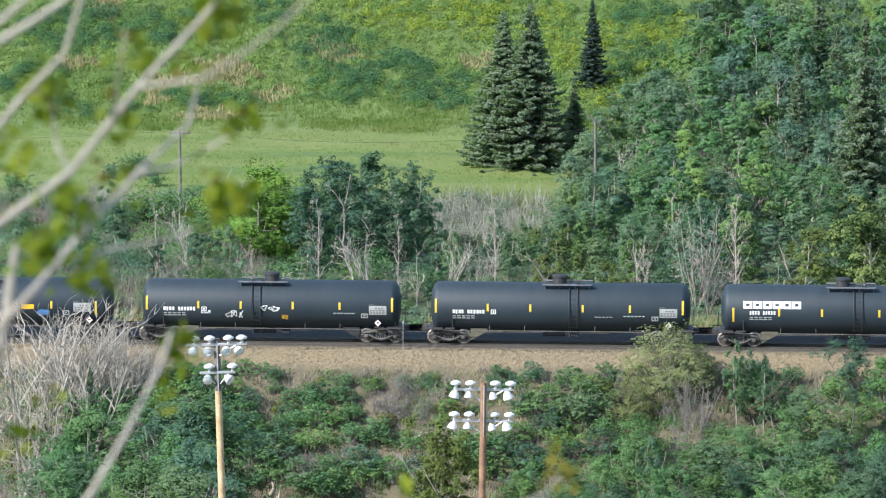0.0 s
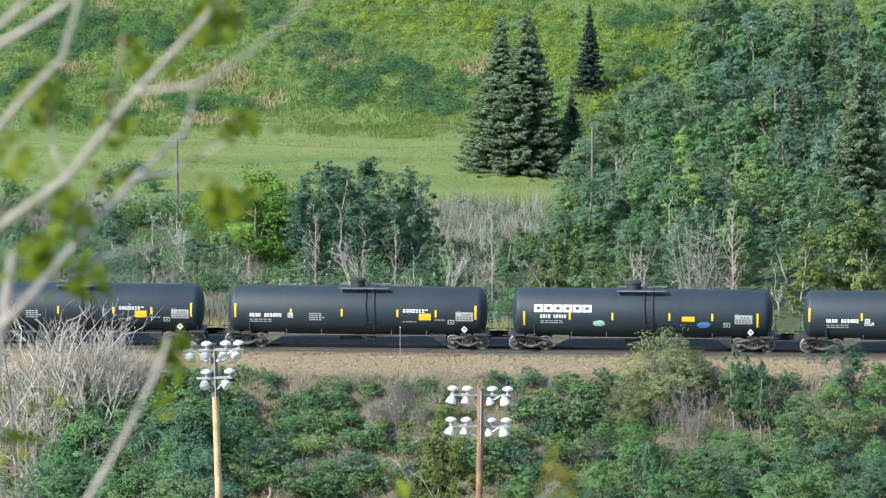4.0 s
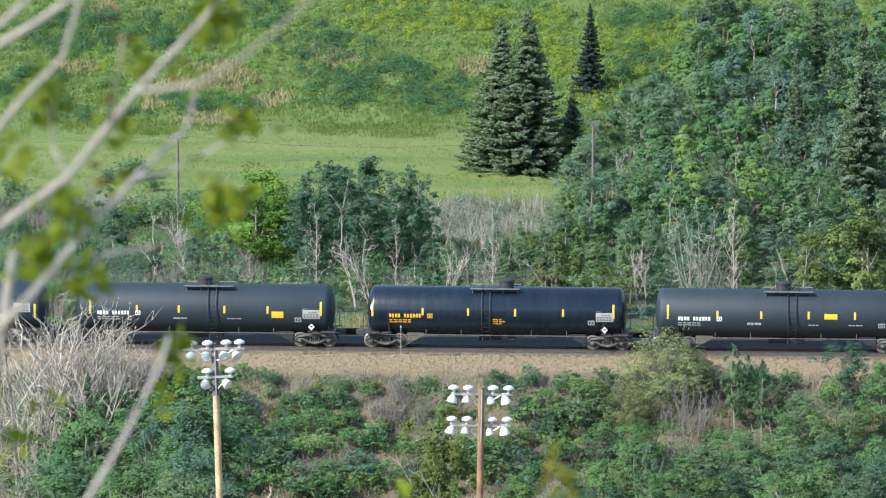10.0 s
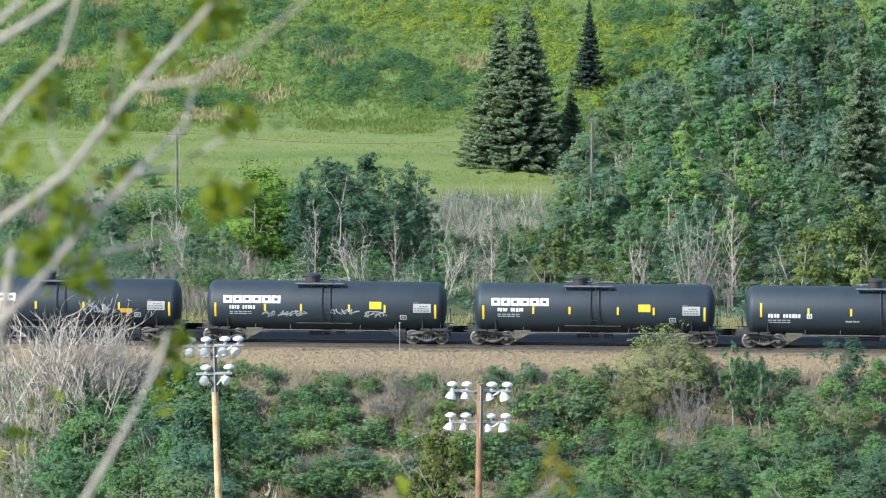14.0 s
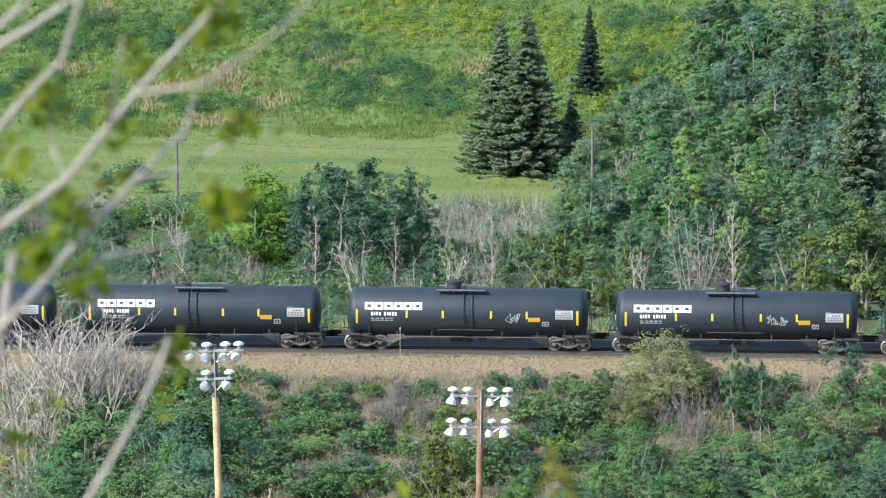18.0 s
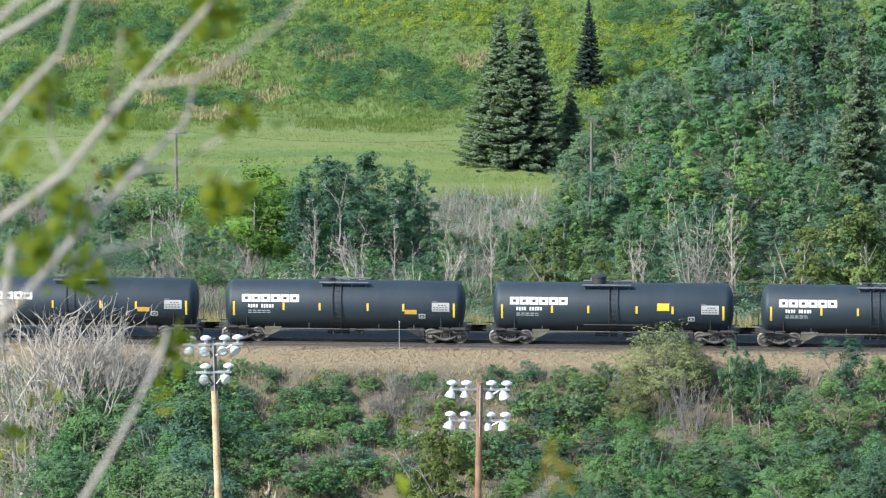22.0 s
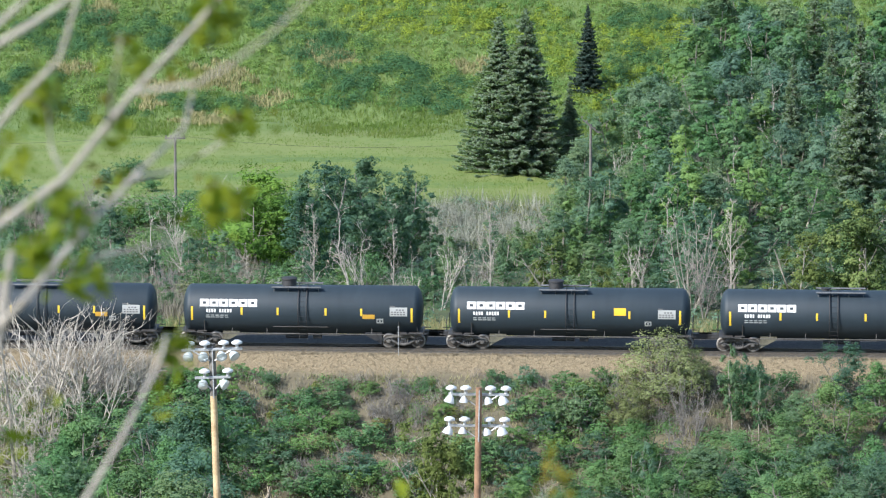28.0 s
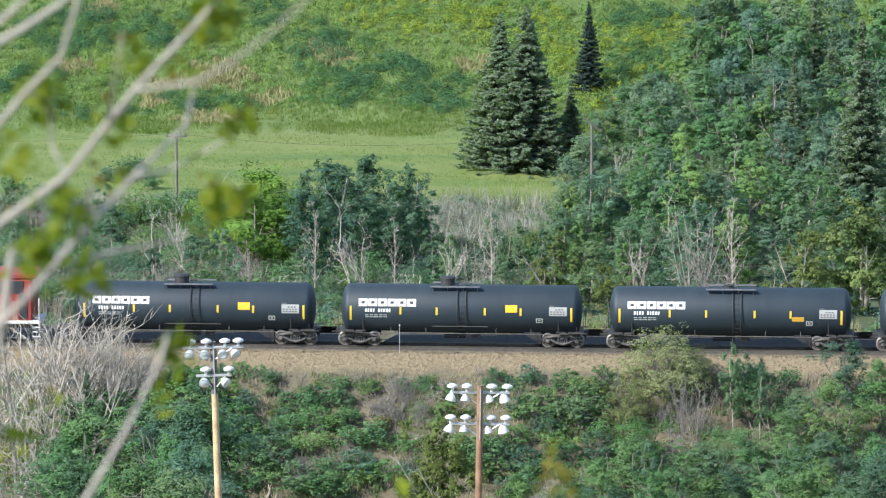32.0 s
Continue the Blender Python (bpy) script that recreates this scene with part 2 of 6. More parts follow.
M["glass"] = glass_material()
SLANT = radians(4.0)
ALONG = Vector((math.cos(SLANT), -math.sin(SLANT), 0))


def behind(x, y):
    """Metres behind the track's centre line."""
    return x * math.sin(SLANT) + y * math.cos(SLANT)


def ground_material():
    """Soil, gravel and turf, each by its distance from the track."""
    g = Graph("ground_soil_and_turf")
    pos = g.node("NewGeometry").outputs["Position"]
    dot = g.node("VectorMath")
    dot.operation = "DOT_PRODUCT"
    g.link(pos, dot.inputs[0])
    dot.inputs[1].default_value = (math.sin(SLANT), math.cos(SLANT), 0)
    far = dot.outputs["Value"]
    wob = g.math("MULTIPLY", g.math("SUBTRACT", g.noise(0.6, 4.0, pos), 0.5), 2.2)
    w = g.math("ADD", far, wob)
    coarse, fine = g.noise(0.35, 5.0, pos), g.noise(5.0, 6.0, pos, 0.7)
    f = g.math("ADD", g.math("MULTIPLY", coarse, 0.4), g.math("MULTIPLY", fine, 0.6))
    soil = g.ramp(f, [(0.33, (0.06, 0.056, 0.036)), (0.5, (0.135, 0.115, 0.075)), (0.6, (0.125, 0.118, 0.068)), (0.7, (0.08, 0.105, 0.05))])
    stone = g.ramp(g.noise(16.0, 6.0, pos, 0.8), [(0.36, (0.10, 0.078, 0.048)), (0.5, (0.205, 0.16, 0.098)), (0.64, (0.34, 0.28, 0.18))])
    turf = g.ramp(f, [(0.3, (0.08, 0.132, 0.022)), (0.5, (0.115, 0.172, 0.03)), (0.7, (0.158, 0.208, 0.046))])
    mp = g.node("Mapping", Scale=(0.05, 0.22, 0.22))
    g.link(pos, mp.inputs["Vector"])
    swathe = g.math("ADD", g.math("MULTIPLY", g.noise(1.0, 5.0, mp.outputs["Vector"]), 0.6), g.math("MULTIPLY", g.noise(1.6, 6.0, pos, 0.7), 0.4))
    turf = g.mix(g.ramp(swathe, [(0.42, (0.0, 0.0, 0.0)), (0.62, (0.75, 0.75, 0.75))]), turf, (0.17, 0.19, 0.062))
    turf = g.mix(g.ramp(swathe, [(0.36, (0.7, 0.7, 0.7)), (0.48, (0.0, 0.0, 0.0))]), turf, (0.062, 0.118, 0.03))
    slope = g.ramp(f, [(0.3, (0.06, 0.105, 0.028)), (0.5, (0.105, 0.165, 0.044)), (0.7, (0.165, 0.215, 0.07))])
    # thicket floor, its colour lowered to paint in the shade between trunks
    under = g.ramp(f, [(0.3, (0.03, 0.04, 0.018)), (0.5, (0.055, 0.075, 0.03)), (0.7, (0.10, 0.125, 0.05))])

    def step(a, b):
        n = g.node("MapRange")
        n.inputs["From Min"].default_value = a
        n.inputs["From Max"].default_value = b
        g.link(w, n.inputs["Value"])
        return n.outputs["Result"]

    col = g.mix(step(-3.9, -3.2), soil, stone)
    # darker grey-brown bed around the rails
    dark_bed = g.ramp(g.noise(9.0, 5.0, pos, 0.7), [(0.35, (0.045, 0.04, 0.034)), (0.65, (0.125, 0.112, 0.092))])
    col = g.mix(step(-2.0, -1.2), col, dark_bed)
    # dark tone painted behind the rails to deepen the train's shadow
    train_shade = g.ramp(g.noise(7.0, 5.0, pos), [(0.35, (0.025, 0.026, 0.028)), (0.65, (0.075, 0.072, 0.068))])
    col = g.mix(step(1.6, 2.8), col, train_shade)
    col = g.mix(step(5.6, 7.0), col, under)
    col = g.mix(step(62, 70), col, turf)
    col = g.mix(step(99, 114), col, slope)
    g.link(col, g.bsdf.inputs["Base Color"])
    g.bsdf.inputs["Roughness"].default_value = 0.95
    g.bump(fine, 0.3, 0.03)
    return g.mat


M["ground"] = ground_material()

# ---- geometry helpers ----


class Geo:
    """Collects vertices and faces of one mesh."""

    def __init__(self):
        self.v, self.f = [], []

    def add(self, verts, faces):
        n = len(self.v)
        self.v.extend(tuple(p) for p in verts)
        self.f.extend(tuple(i + n for i in q) for q in faces)
        return self

    def box(self, c, s, bev=0.02, m=None):
        """A block with chamfered edges."""
        hx, hy, hz = s[0] / 2, s[1] / 2, s[2] / 2
        b = min(bev, hx * 0.45, hy * 0.45, hz * 0.45)
        vs, index = [], {}
        for sx in (-1, 1):
            for sy in (-1, 1):
                for sz in (-1, 1):
                    for k in range(3):
                        p = [sx * (hx - b), sy * (hy - b), sz * (hz - b)]
                        p[k] = (sx * hx, sy * hy, sz * hz)[k]
                        index[(sx, sy, sz, k)] = len(vs)
                        vs.append(p)
        fs = []
        ring = ((-1, -1), (1, -1), (1, 1), (-1, 1))
        for k in range(3):
            for sgn in (-1, 1):
                q = []
                for a, d in ring:
                    key = [0, 0, 0]
                    key[k], key[(k + 1) % 3], key[(k + 2) % 3] = sgn, a, d
                    q.append(index[(*key, k)])
                fs.append(q if sgn > 0 else q[::-1])
        for k in range(3):
            i, j = (k + 1) % 3, (k + 2) % 3
            for a in (-1, 1):
                for d in (-1, 1):
                    q = []
                    for e, face in ((-1, i), (1, i), (1, j), (-1, j)):
                        key = [0, 0, 0]
                        key[k], key[i], key[j] = e, a, d
                        q.append(index[(*key, face)])
                    fs.append(q)
        for sx in (-1, 1):
            for sy in (-1, 1):
                for sz in (-1, 1):
                    fs.append([index[(sx, sy, sz, k)] for k in range(3)])
        t = Matrix.Translation(c) @ (m if m else Matrix())
        return self.add([t @ Vector(p) for p in vs], fs)

    def lathe(self, profile, n=20, m=None, closed=True):
        """Turns (radius, height) pairs about z, then moves by m."""
        m = m or Matrix()
        vs, fs = [], []
        for r, h in profile:
            for i in range(n):
                a = 2 * math.pi * i / n
                vs.append(m @ Vector((r * math.cos(a), r * math.sin(a), h)))
        for j in range(len(profile) - 1):
            for i in range(n):
                k = (i + 1) % n
                fs.append((j * n + i, j * n + k, (j + 1) * n + k, (j + 1) * n + i))
        if closed:
            fs.append(tuple(range(n))[::-1])
            fs.append(tuple((len(profile) - 1) * n + i for i in range(n)))
        return self.add(vs, fs)

    def rod(self, a, b, r, n=6, r2=None):
        a, b = Vector(a), Vector(b)
        d = b - a
        m = Matrix.Translation(a) @ d.to_track_quat("Z", "Y").to_matrix().to_4x4()
        return self.lathe([(r, 0), (r if r2 is None else r2, d.length)], n, m)

    def pipe(self, pts, radii, n=6):
        """A tube along points with a radius at each."""
        pts = [Vector(p) for p in pts]
        vs, fs = [], []
        for i, p in enumerate(pts):
            d = (pts[min(i + 1, len(pts) - 1)] - pts[max(i - 1, 0)]).normalized()
            side = d.cross(Vector((0.31, 0.95, 0.12))).normalized()
            up = side.cross(d)
            for k in range(n):
                a = 2 * math.pi * k / n
                vs.append(p + (side * math.cos(a) + up * math.sin(a)) * radii[i])
        for i in range(len(pts) - 1):
            for k in range(n):
                j = (k + 1) % n
                fs.append((i * n + k, i * n + j, (i + 1) * n + j, (i + 1) * n + k))
        fs.append(tuple(range(n))[::-1])
        fs.append(tuple((len(pts) - 1) * n + k for k in range(n)))
        return self.add(vs, fs)

    def mesh(self, name, mat, smooth=False):
        me = bpy.data.meshes.new(name)
        me.from_pydata(self.v, [], self.f)
        me.materials.append(mat)
        if smooth:
            me.polygons.foreach_set("use_smooth", [True] * len(me.polygons))
            me.set_sharp_from_angle(angle=radians(40))
        me.update()
        return me


def quad_mesh(name, verts, mat, corners=4):
    """A mesh of loose faces from an array of corner points."""
    verts = np.asarray(verts, dtype=np.float32).reshape(-1, 3)
    n = len(verts) // corners
    me = bpy.data.meshes.new(name)
    me.vertices.add(len(verts))
    me.vertices.foreach_set("co", verts.ravel())
    me.loops.add(len(verts))
    me.loops.foreach_set("vertex_index", np.arange(len(verts), dtype=np.int32))
    me.polygons.add(n)
    me.polygons.foreach_set("loop_start", np.arange(0, n * corners, corners, dtype=np.int32))
    me.materials.append(mat)
    me.update()
    me.validate()
    return me


def part(name, mesh, parent, label="", at=None):
    """One mesh object under a thing or under a part."""
    ob = new(name, mesh)
    ob.parent = parent
    if at is not None:
        ob.matrix_basis = at
    return tagged(ob, label)


def thing(name, label, category, group="", at=None, kind=""):
    ob = new(name)
    ob.empty_display_size = 0.3
    if at is not None:
        ob.matrix_basis = at
    return tagged(ob, label, category, group, kind)


# ---- ground ----
PROFILE_W = (-2600, -420, -352, -344, -334, -240, -200, -60, -16.5, -3.25, -2.0, 2.1, 3.2, 5.5, 9, 40, 75, 110, 118, 150, 400, 900, 3200)
PROFILE_Z = (70, 56, 53.6, 53.2, 48.5, -8.5, -10.2, -9.6, -8.0, -1.02, -0.19, -0.19, -0.05, 0.05, 0.2, -0.4, 0.55, 1.0, 2.6, 11.6, 75, 110, 150)


def ground_z(x, y):
    w = x * math.sin(SLANT) + y * math.cos(SLANT)
    z = np.interp(w, PROFILE_W, PROFILE_Z)
    rough = np.clip((np.abs(w) - 4.0) / 8.0, 0, 1) * np.where(w > -300, 1.0, 0.0)
    flat = np.where((w > 66) & (w < 108), 0.35, 1.0)
    bumps = 0.22 * np.sin(0.45 * x + 1.3 * np.sin(0.21 * y)) * np.cos(0.38 * y + 0.9 * np.sin(0.17 * x)) + 0.1 * np.sin(1.3 * x + 0.7 * y) * np.cos(1.1 * y - 0.4 * x)
    return z + bumps * rough * flat


def steps(*runs):
    return np.unique(np.concatenate([np.arange(a, b, s) for a, b, s in runs]))


def ground_sheet():
    xs = steps((-2600, -400, 200), (-400, -48, 16), (-48, 48, 0.9), (48, 400, 16), (400, 2601, 200))
    ys = steps((-2600, -400, 200), (-400, -60, 8), (-60, -10, 1.0), (-10, 10, 0.3), (10, 150, 1.1), (150, 420, 12), (420, 3000, 150))
    gx, gy = np.meshgrid(xs, ys)
    gz = ground_z(gx, gy)
    v = np.stack([gx, gy, gz], -1).reshape(-1, 3)
    nx, ny = len(xs), len(ys)
    i = np.arange(nx * ny).reshape(ny, nx)
    f = np.stack([i[:-1, :-1], i[:-1, 1:], i[1:, 1:], i[1:, :-1]], -1).reshape(-1, 4)
    me = bpy.data.meshes.new("ground")
    me.from_pydata(v.tolist(), [], f.tolist())
    me.polygons.foreach_set("use_smooth", [True] * len(me.polygons))
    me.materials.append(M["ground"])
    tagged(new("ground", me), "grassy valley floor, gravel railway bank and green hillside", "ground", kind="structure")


ground_sheet()

# ---- track ----
TRACK = pose(0, 0, 0, 0, 0, -4.0)


def railway():
    track = tagged(new("railway_track"), "single railway track of steel rails on wooden ties and brown ballast", "railway track", kind="structure")
    track.matrix_basis = TRACK
    for side in (-1, 1):
        g = Geo()
        y = side * 0.755
        prof = ((-0.036, 0), (0.036, 0), (0.036, -0.035), (0.010, -0.05), (0.010, -0.14), (0.07, -0.155), (0.07, -0.17), (-0.07, -0.17), (-0.07, -0.155), (-0.010, -0.14), (-0.010, -0.05), (-0.036, -0.035))
        n = len(prof)
        g.add([(x, y + a, z) for x in (-420, 420) for a, z in prof], [(k, (k + 1) % n, n + (k + 1) % n, n + k) for k in range(n)] + [tuple(range(n))[::-1], tuple(range(n, 2 * n))])
        part("rail", g.mesh("rail", M["rail"]), track)
    rng = random.Random(3)
    tie = Geo().box((0, 0, -0.255), (0.23, 2.6, 0.17), 0.015).mesh("tie", M["tie"])
    rest = Geo()
    for i in range(-760, 761):
        x = i * 0.55
        if abs(i) <= 62:
            part("tie", tie, track, at=pose(x + rng.uniform(-0.03, 0.03), rng.uniform(-0.06, 0.06), 0, 0, 0, rng.uniform(-1, 1)))
        else:
            rest.box((x, 0, -0.255), (0.23, 2.6, 0.17), 0.015)
    tagged(part("far_ties", rest.mesh("far_ties", M["tie"]), track), "row of dark wooden railway ties", kind="stuff")
    rs = np.random.RandomState(5)
    n = 24000
    x = rs.uniform(-34, 34, n)
    w = np.where(rs.rand(n) < 0.94, rs.uniform(-3.5, -1.5, n), rs.uniform(-1.5, 1.8, n))
    y0 = w
    z = np.interp(y0, PROFILE_W, PROFILE_Z)
    s = rs.uniform(0.018, 0.050, n)
    base = np.array([(1, 1, 1), (-1, -1, 1), (-1, 1, -1), (1, -1, -1)], float)
    tri = np.array([(0, 1, 2), (0, 3, 1), (0, 2, 3), (1, 3, 2)])
    q = rs.normal(size=(n, 4, 3)) * 0.35
    pts = (base[None] + q) * s[:, None, None]
    pts += np.stack([x, y0, z - s * 0.6], -1)[:, None, :]
    gone = np.abs(np.abs(y0) - 0.755) < 0.12
    pts = pts[~gone]
    v = pts.reshape(-1, 3)
    f = (tri[None] + 4 * np.arange(len(pts))[:, None, None]).reshape(-1, 3)
    me = bpy.data.meshes.new("ballast_stones")
    me.from_pydata(v.tolist(), [], f.tolist())
    me.materials.append(M["stone"])
    tagged(part("ballast_stones", me, track), "loose brown and tan crushed-stone ballast", kind="stuff")
    post = tagged(new("marker_post", Geo().rod((0, 0, -0.5), (0, 0, 1.5), 0.02).box((0, 0, 1.53), (0.09, 0.03, 0.12), 0.01).mesh("marker_post", M["galv"])), "thin pale steel marker post beside the track", "marker post")
    post.matrix_basis = TRACK @ pose(-2.5, -2.1, 0.0)


railway()

# ---- train ----
R_TANK, Z_TANK = 1.53, 2.30


def tank_shell(length):
    """A lying tank with dished ends."""
    half, dish = length / 2, 0.52
    g = Geo()
    prof = []
    for k in range(7):
        a = math.pi / 2 * k / 6
        prof.append((max(R_TANK * math.sin(a) ** 0.75, 0.02), -half + dish * (1 - math.cos(a))))
    prof += [(r, -h) for r, h in prof[6::-1]]
    turn = Matrix.Translation((0, 0, Z_TANK)) @ Matrix.Rotation(radians(90), 4, "Y")
    return g.lathe(prof, 56, turn)


def on_shell(x, v, lift=0.008):
    """A point on the side facing the valley's overlook, v metres up or down as seen from there."""
    a = math.asin(max(-0.98, min(0.98, v / R_TANK))) + radians(9.0)
    r = R_TANK + lift
    return (x, -r * math.cos(a), Z_TANK + r * math.sin(a))


def patch(g, x0, x1, v0, v1, lift=0.008):
    """A painted rectangle that follows the shell."""
    n = max(1, int(abs(v1 - v0) / 0.16) + 1)
    vs, fs = [], []
    for i in range(n + 1):
        v = v0 + (v1 - v0) * i / n
        vs += [on_shell(x0, v, lift), on_shell(x1, v, lift)]
    for i in range(n):
        fs.append((2 * i, 2 * i + 1, 2 * i + 3, 2 * i + 2))
    return g.add(vs, fs)


def emblem_block(g, a, b, v0, v1):
    """One heavy plain white block with a narrow dark slot."""
    h = v1 - v0
    lo, hi = v0 + 0.33 * h, v0 + 0.69 * h
    patch(g, a, b, hi, v1)
    patch(g, a, b, v0, lo)
    patch(g, a, a + 0.165, lo, hi)
    patch(g, b - 0.16, b, lo, hi)


def bars(g, x0, x1, v0, v1, seed, size=0.17, gap=0.05, skip=4):
    """A row of plain bars in place of painted marks."""
    rng = random.Random(seed)
    x, i = x0, 0
    while x + size < x1:
        if i != skip:
            c = (v1 - v0) * rng.uniform(0.0, 0.12)
            patch(g, x, x + size * rng.uniform(0.8, 1.0), v0 + c, v1)
        x += size + gap
        i += 1


def wheelset_mesh():
    g = Geo()
    side = Matrix.Rotation(radians(90), 4, "X")
    for y in (-0.755, 0.755):
        s = 1 if y > 0 else -1
        m = Matrix.Translation((0, y, 0)) @ (side if s < 0 else Matrix.Rotation(radians(-90), 4, "X"))
        g.lathe([(0.11, 0.11), (0.14, 0.09), (0.16, 0.05), (0.34, 0.015), (0.375, 0.055)], 20, m, closed=True)
    g.rod((0, -0.98, 0), (0, 0.98, 0), 0.075, 10)
    split = len(g.f)
    for y in (-0.755, 0.755):
        m = Matrix.Translation((0, y, 0)) @ (side if y < 0 else Matrix.Rotation(radians(-90), 4, "X"))
        g.lathe([(0.37, 0.056), (0.38, 0.068), (0.435, 0.068), (0.452, 0.055), (0.457, -0.03), (0.484, -0.045), (0.484, -0.07), (0.37, -0.07)], 24, m, closed=False)
    me = g.mesh("wheelset", M["wheel"], True)
    me.materials.append(M["tread"])
    for p in me.polygons[split:]:
        p.material_index = 1
    return me


def side_frame_mesh():
    """A cast truck side frame with pedestal jaws, arched top and lower tension member."""
    g = Geo()
    y = -0.98
    g.pipe([(-1.22, y, 0.50), (-1.0, y, 0.63), (-0.55, y, 0.74), (0, y, 0.78), (0.55, y, 0.74), (1.0, y, 0.63), (1.22, y, 0.50)], [0.075, 0.10, 0.10, 0.11, 0.10, 0.10, 0.075], 8)
    g.pipe([(-0.78, y, 0.56), (-0.42, y, 0.34), (0, y, 0.25), (0.42, y, 0.34), (0.78, y, 0.56)], [0.08, 0.085, 0.10, 0.085, 0.08], 8)
    for x in (-0.91, 0.91):
        g.box((x, y, 0.46), (0.32, 0.20, 0.25), 0.05)
        g.lathe([(0.10, 0), (0.10, 0.06), (0.05, 0.07)], 12, Matrix.Translation((x, y + math.copysign(0.09, y), 0.457)) @ Matrix.Rotation(radians(-90 if y > 0 else 90), 4, "X"))
    for x in (-0.27, 0.27):
        g.box((x, y, 0.52), (0.09, 0.17, 0.48), 0.02)
    return g.mesh("side_frame", M["truck"], True)


def spring_mesh():
    """One ribbed coil of the spring nest."""
    prof = [(0.045, 0.0)]
    for k in range(4):
        prof += [(0.06, 0.025 + 0.055 * k), (0.045, 0.052 + 0.055 * k)]
    return Geo().lathe(prof, 8, Matrix.Translation((0, -0.98, 0.32))).mesh("spring", M["steel"], True)


def bolster_mesh():
    g = Geo().box((0, 0, 0.62), (0.42, 2.0, 0.22), 0.04).lathe([(0.2, 0.72), (0.2, 0.80)], 16)
    g.rod((-0.55, -0.7, 0.4), (-0.55, 0.7, 0.4), 0.05, 8).rod((0.55, -0.7, 0.4), (0.55, 0.7, 0.4), 0.05, 8)
    return g.mesh("bolster", M["truck"], True)


MESH = {"wheelset": wheelset_mesh(), "side_frame": side_frame_mesh(), "spring": spring_mesh(), "bolster": bolster_mesh()}
WHEELSETS = {-0.91: [], 0.91: []}
R_WHEEL = 0.457


def shared(key, build, mat, smooth=True):
    if key not in MESH:
        g = Geo()
        build(g)
        MESH[key] = g.mesh(key, M[mat], smooth)
    return MESH[key]


def truck(parent, x):
    """A two-axle truck under a car."""
    t = part("truck", MESH["bolster"], parent, "cast steel two-axle truck", pose(x, 0, 0))
    for turn in (0, 180):
        part("side_frame", MESH["side_frame"], t, at=pose(0, 0, 0, 0, 0, turn))
        for x0 in (-0.13, 0.0, 0.13):
            part("spring", MESH["spring"], t, at=pose(x0, 0, 0, 0, 0, turn))
    for ax in (-0.91, 0.91):
        w = part("wheelset", MESH["wheelset"], t, "steel wheels on an axle", pose(ax, 0, R_WHEEL))
        WHEELSETS[ax].append(w)
    return t


class Spec:
    def __init__(self, long, label, emblem=False, ids="white", stripes=(), dome=True, placard=None, plate="plate", gloss=False, diamond=True, ladder=0.4, dome_dx=-0.95, ends=0.0, inner=0.0, extra=()):
        self.dome_dx, self.ends, self.inner = dome_dx, ends, inner
        self.long, self.label, self.emblem, self.ids, self.stripes, self.dome = long, label, emblem, ids, stripes, dome
        self.placard, self.plate, self.gloss, self.diamond, self.ladder, self.extra = placard, plate, gloss, diamond, ladder, extra


def under_frame(g, half, tc):
    """The stub sill, bolster wing and saddle at one end."""
    g.box((half - 1.15, 0, 0.86), (3.3, 0.62, 0.34), 0.03)
    g.box((tc, 0, 0.94), (0.5, 2.6, 0.2), 0.04)


def saddle_plate(g, tc):
    """The sloping web that carries the tank behind the truck."""
    a, b = tc - 1.35, tc - 2.4
    g.add([(a, -0.9, 0.22), (a, 0.9, 0.22), (a, 0.9, 0.98), (a, -0.9, 0.98), (b, -0.9, 0.80), (b, 0.9, 0.80), (b, 0.9, 0.98), (b, -0.9, 0.98)], [(0, 1, 2, 3), (4, 7, 6, 5), (0, 4, 5, 1), (3, 2, 6, 7), (0, 3, 7, 4), (1, 5, 6, 2)])


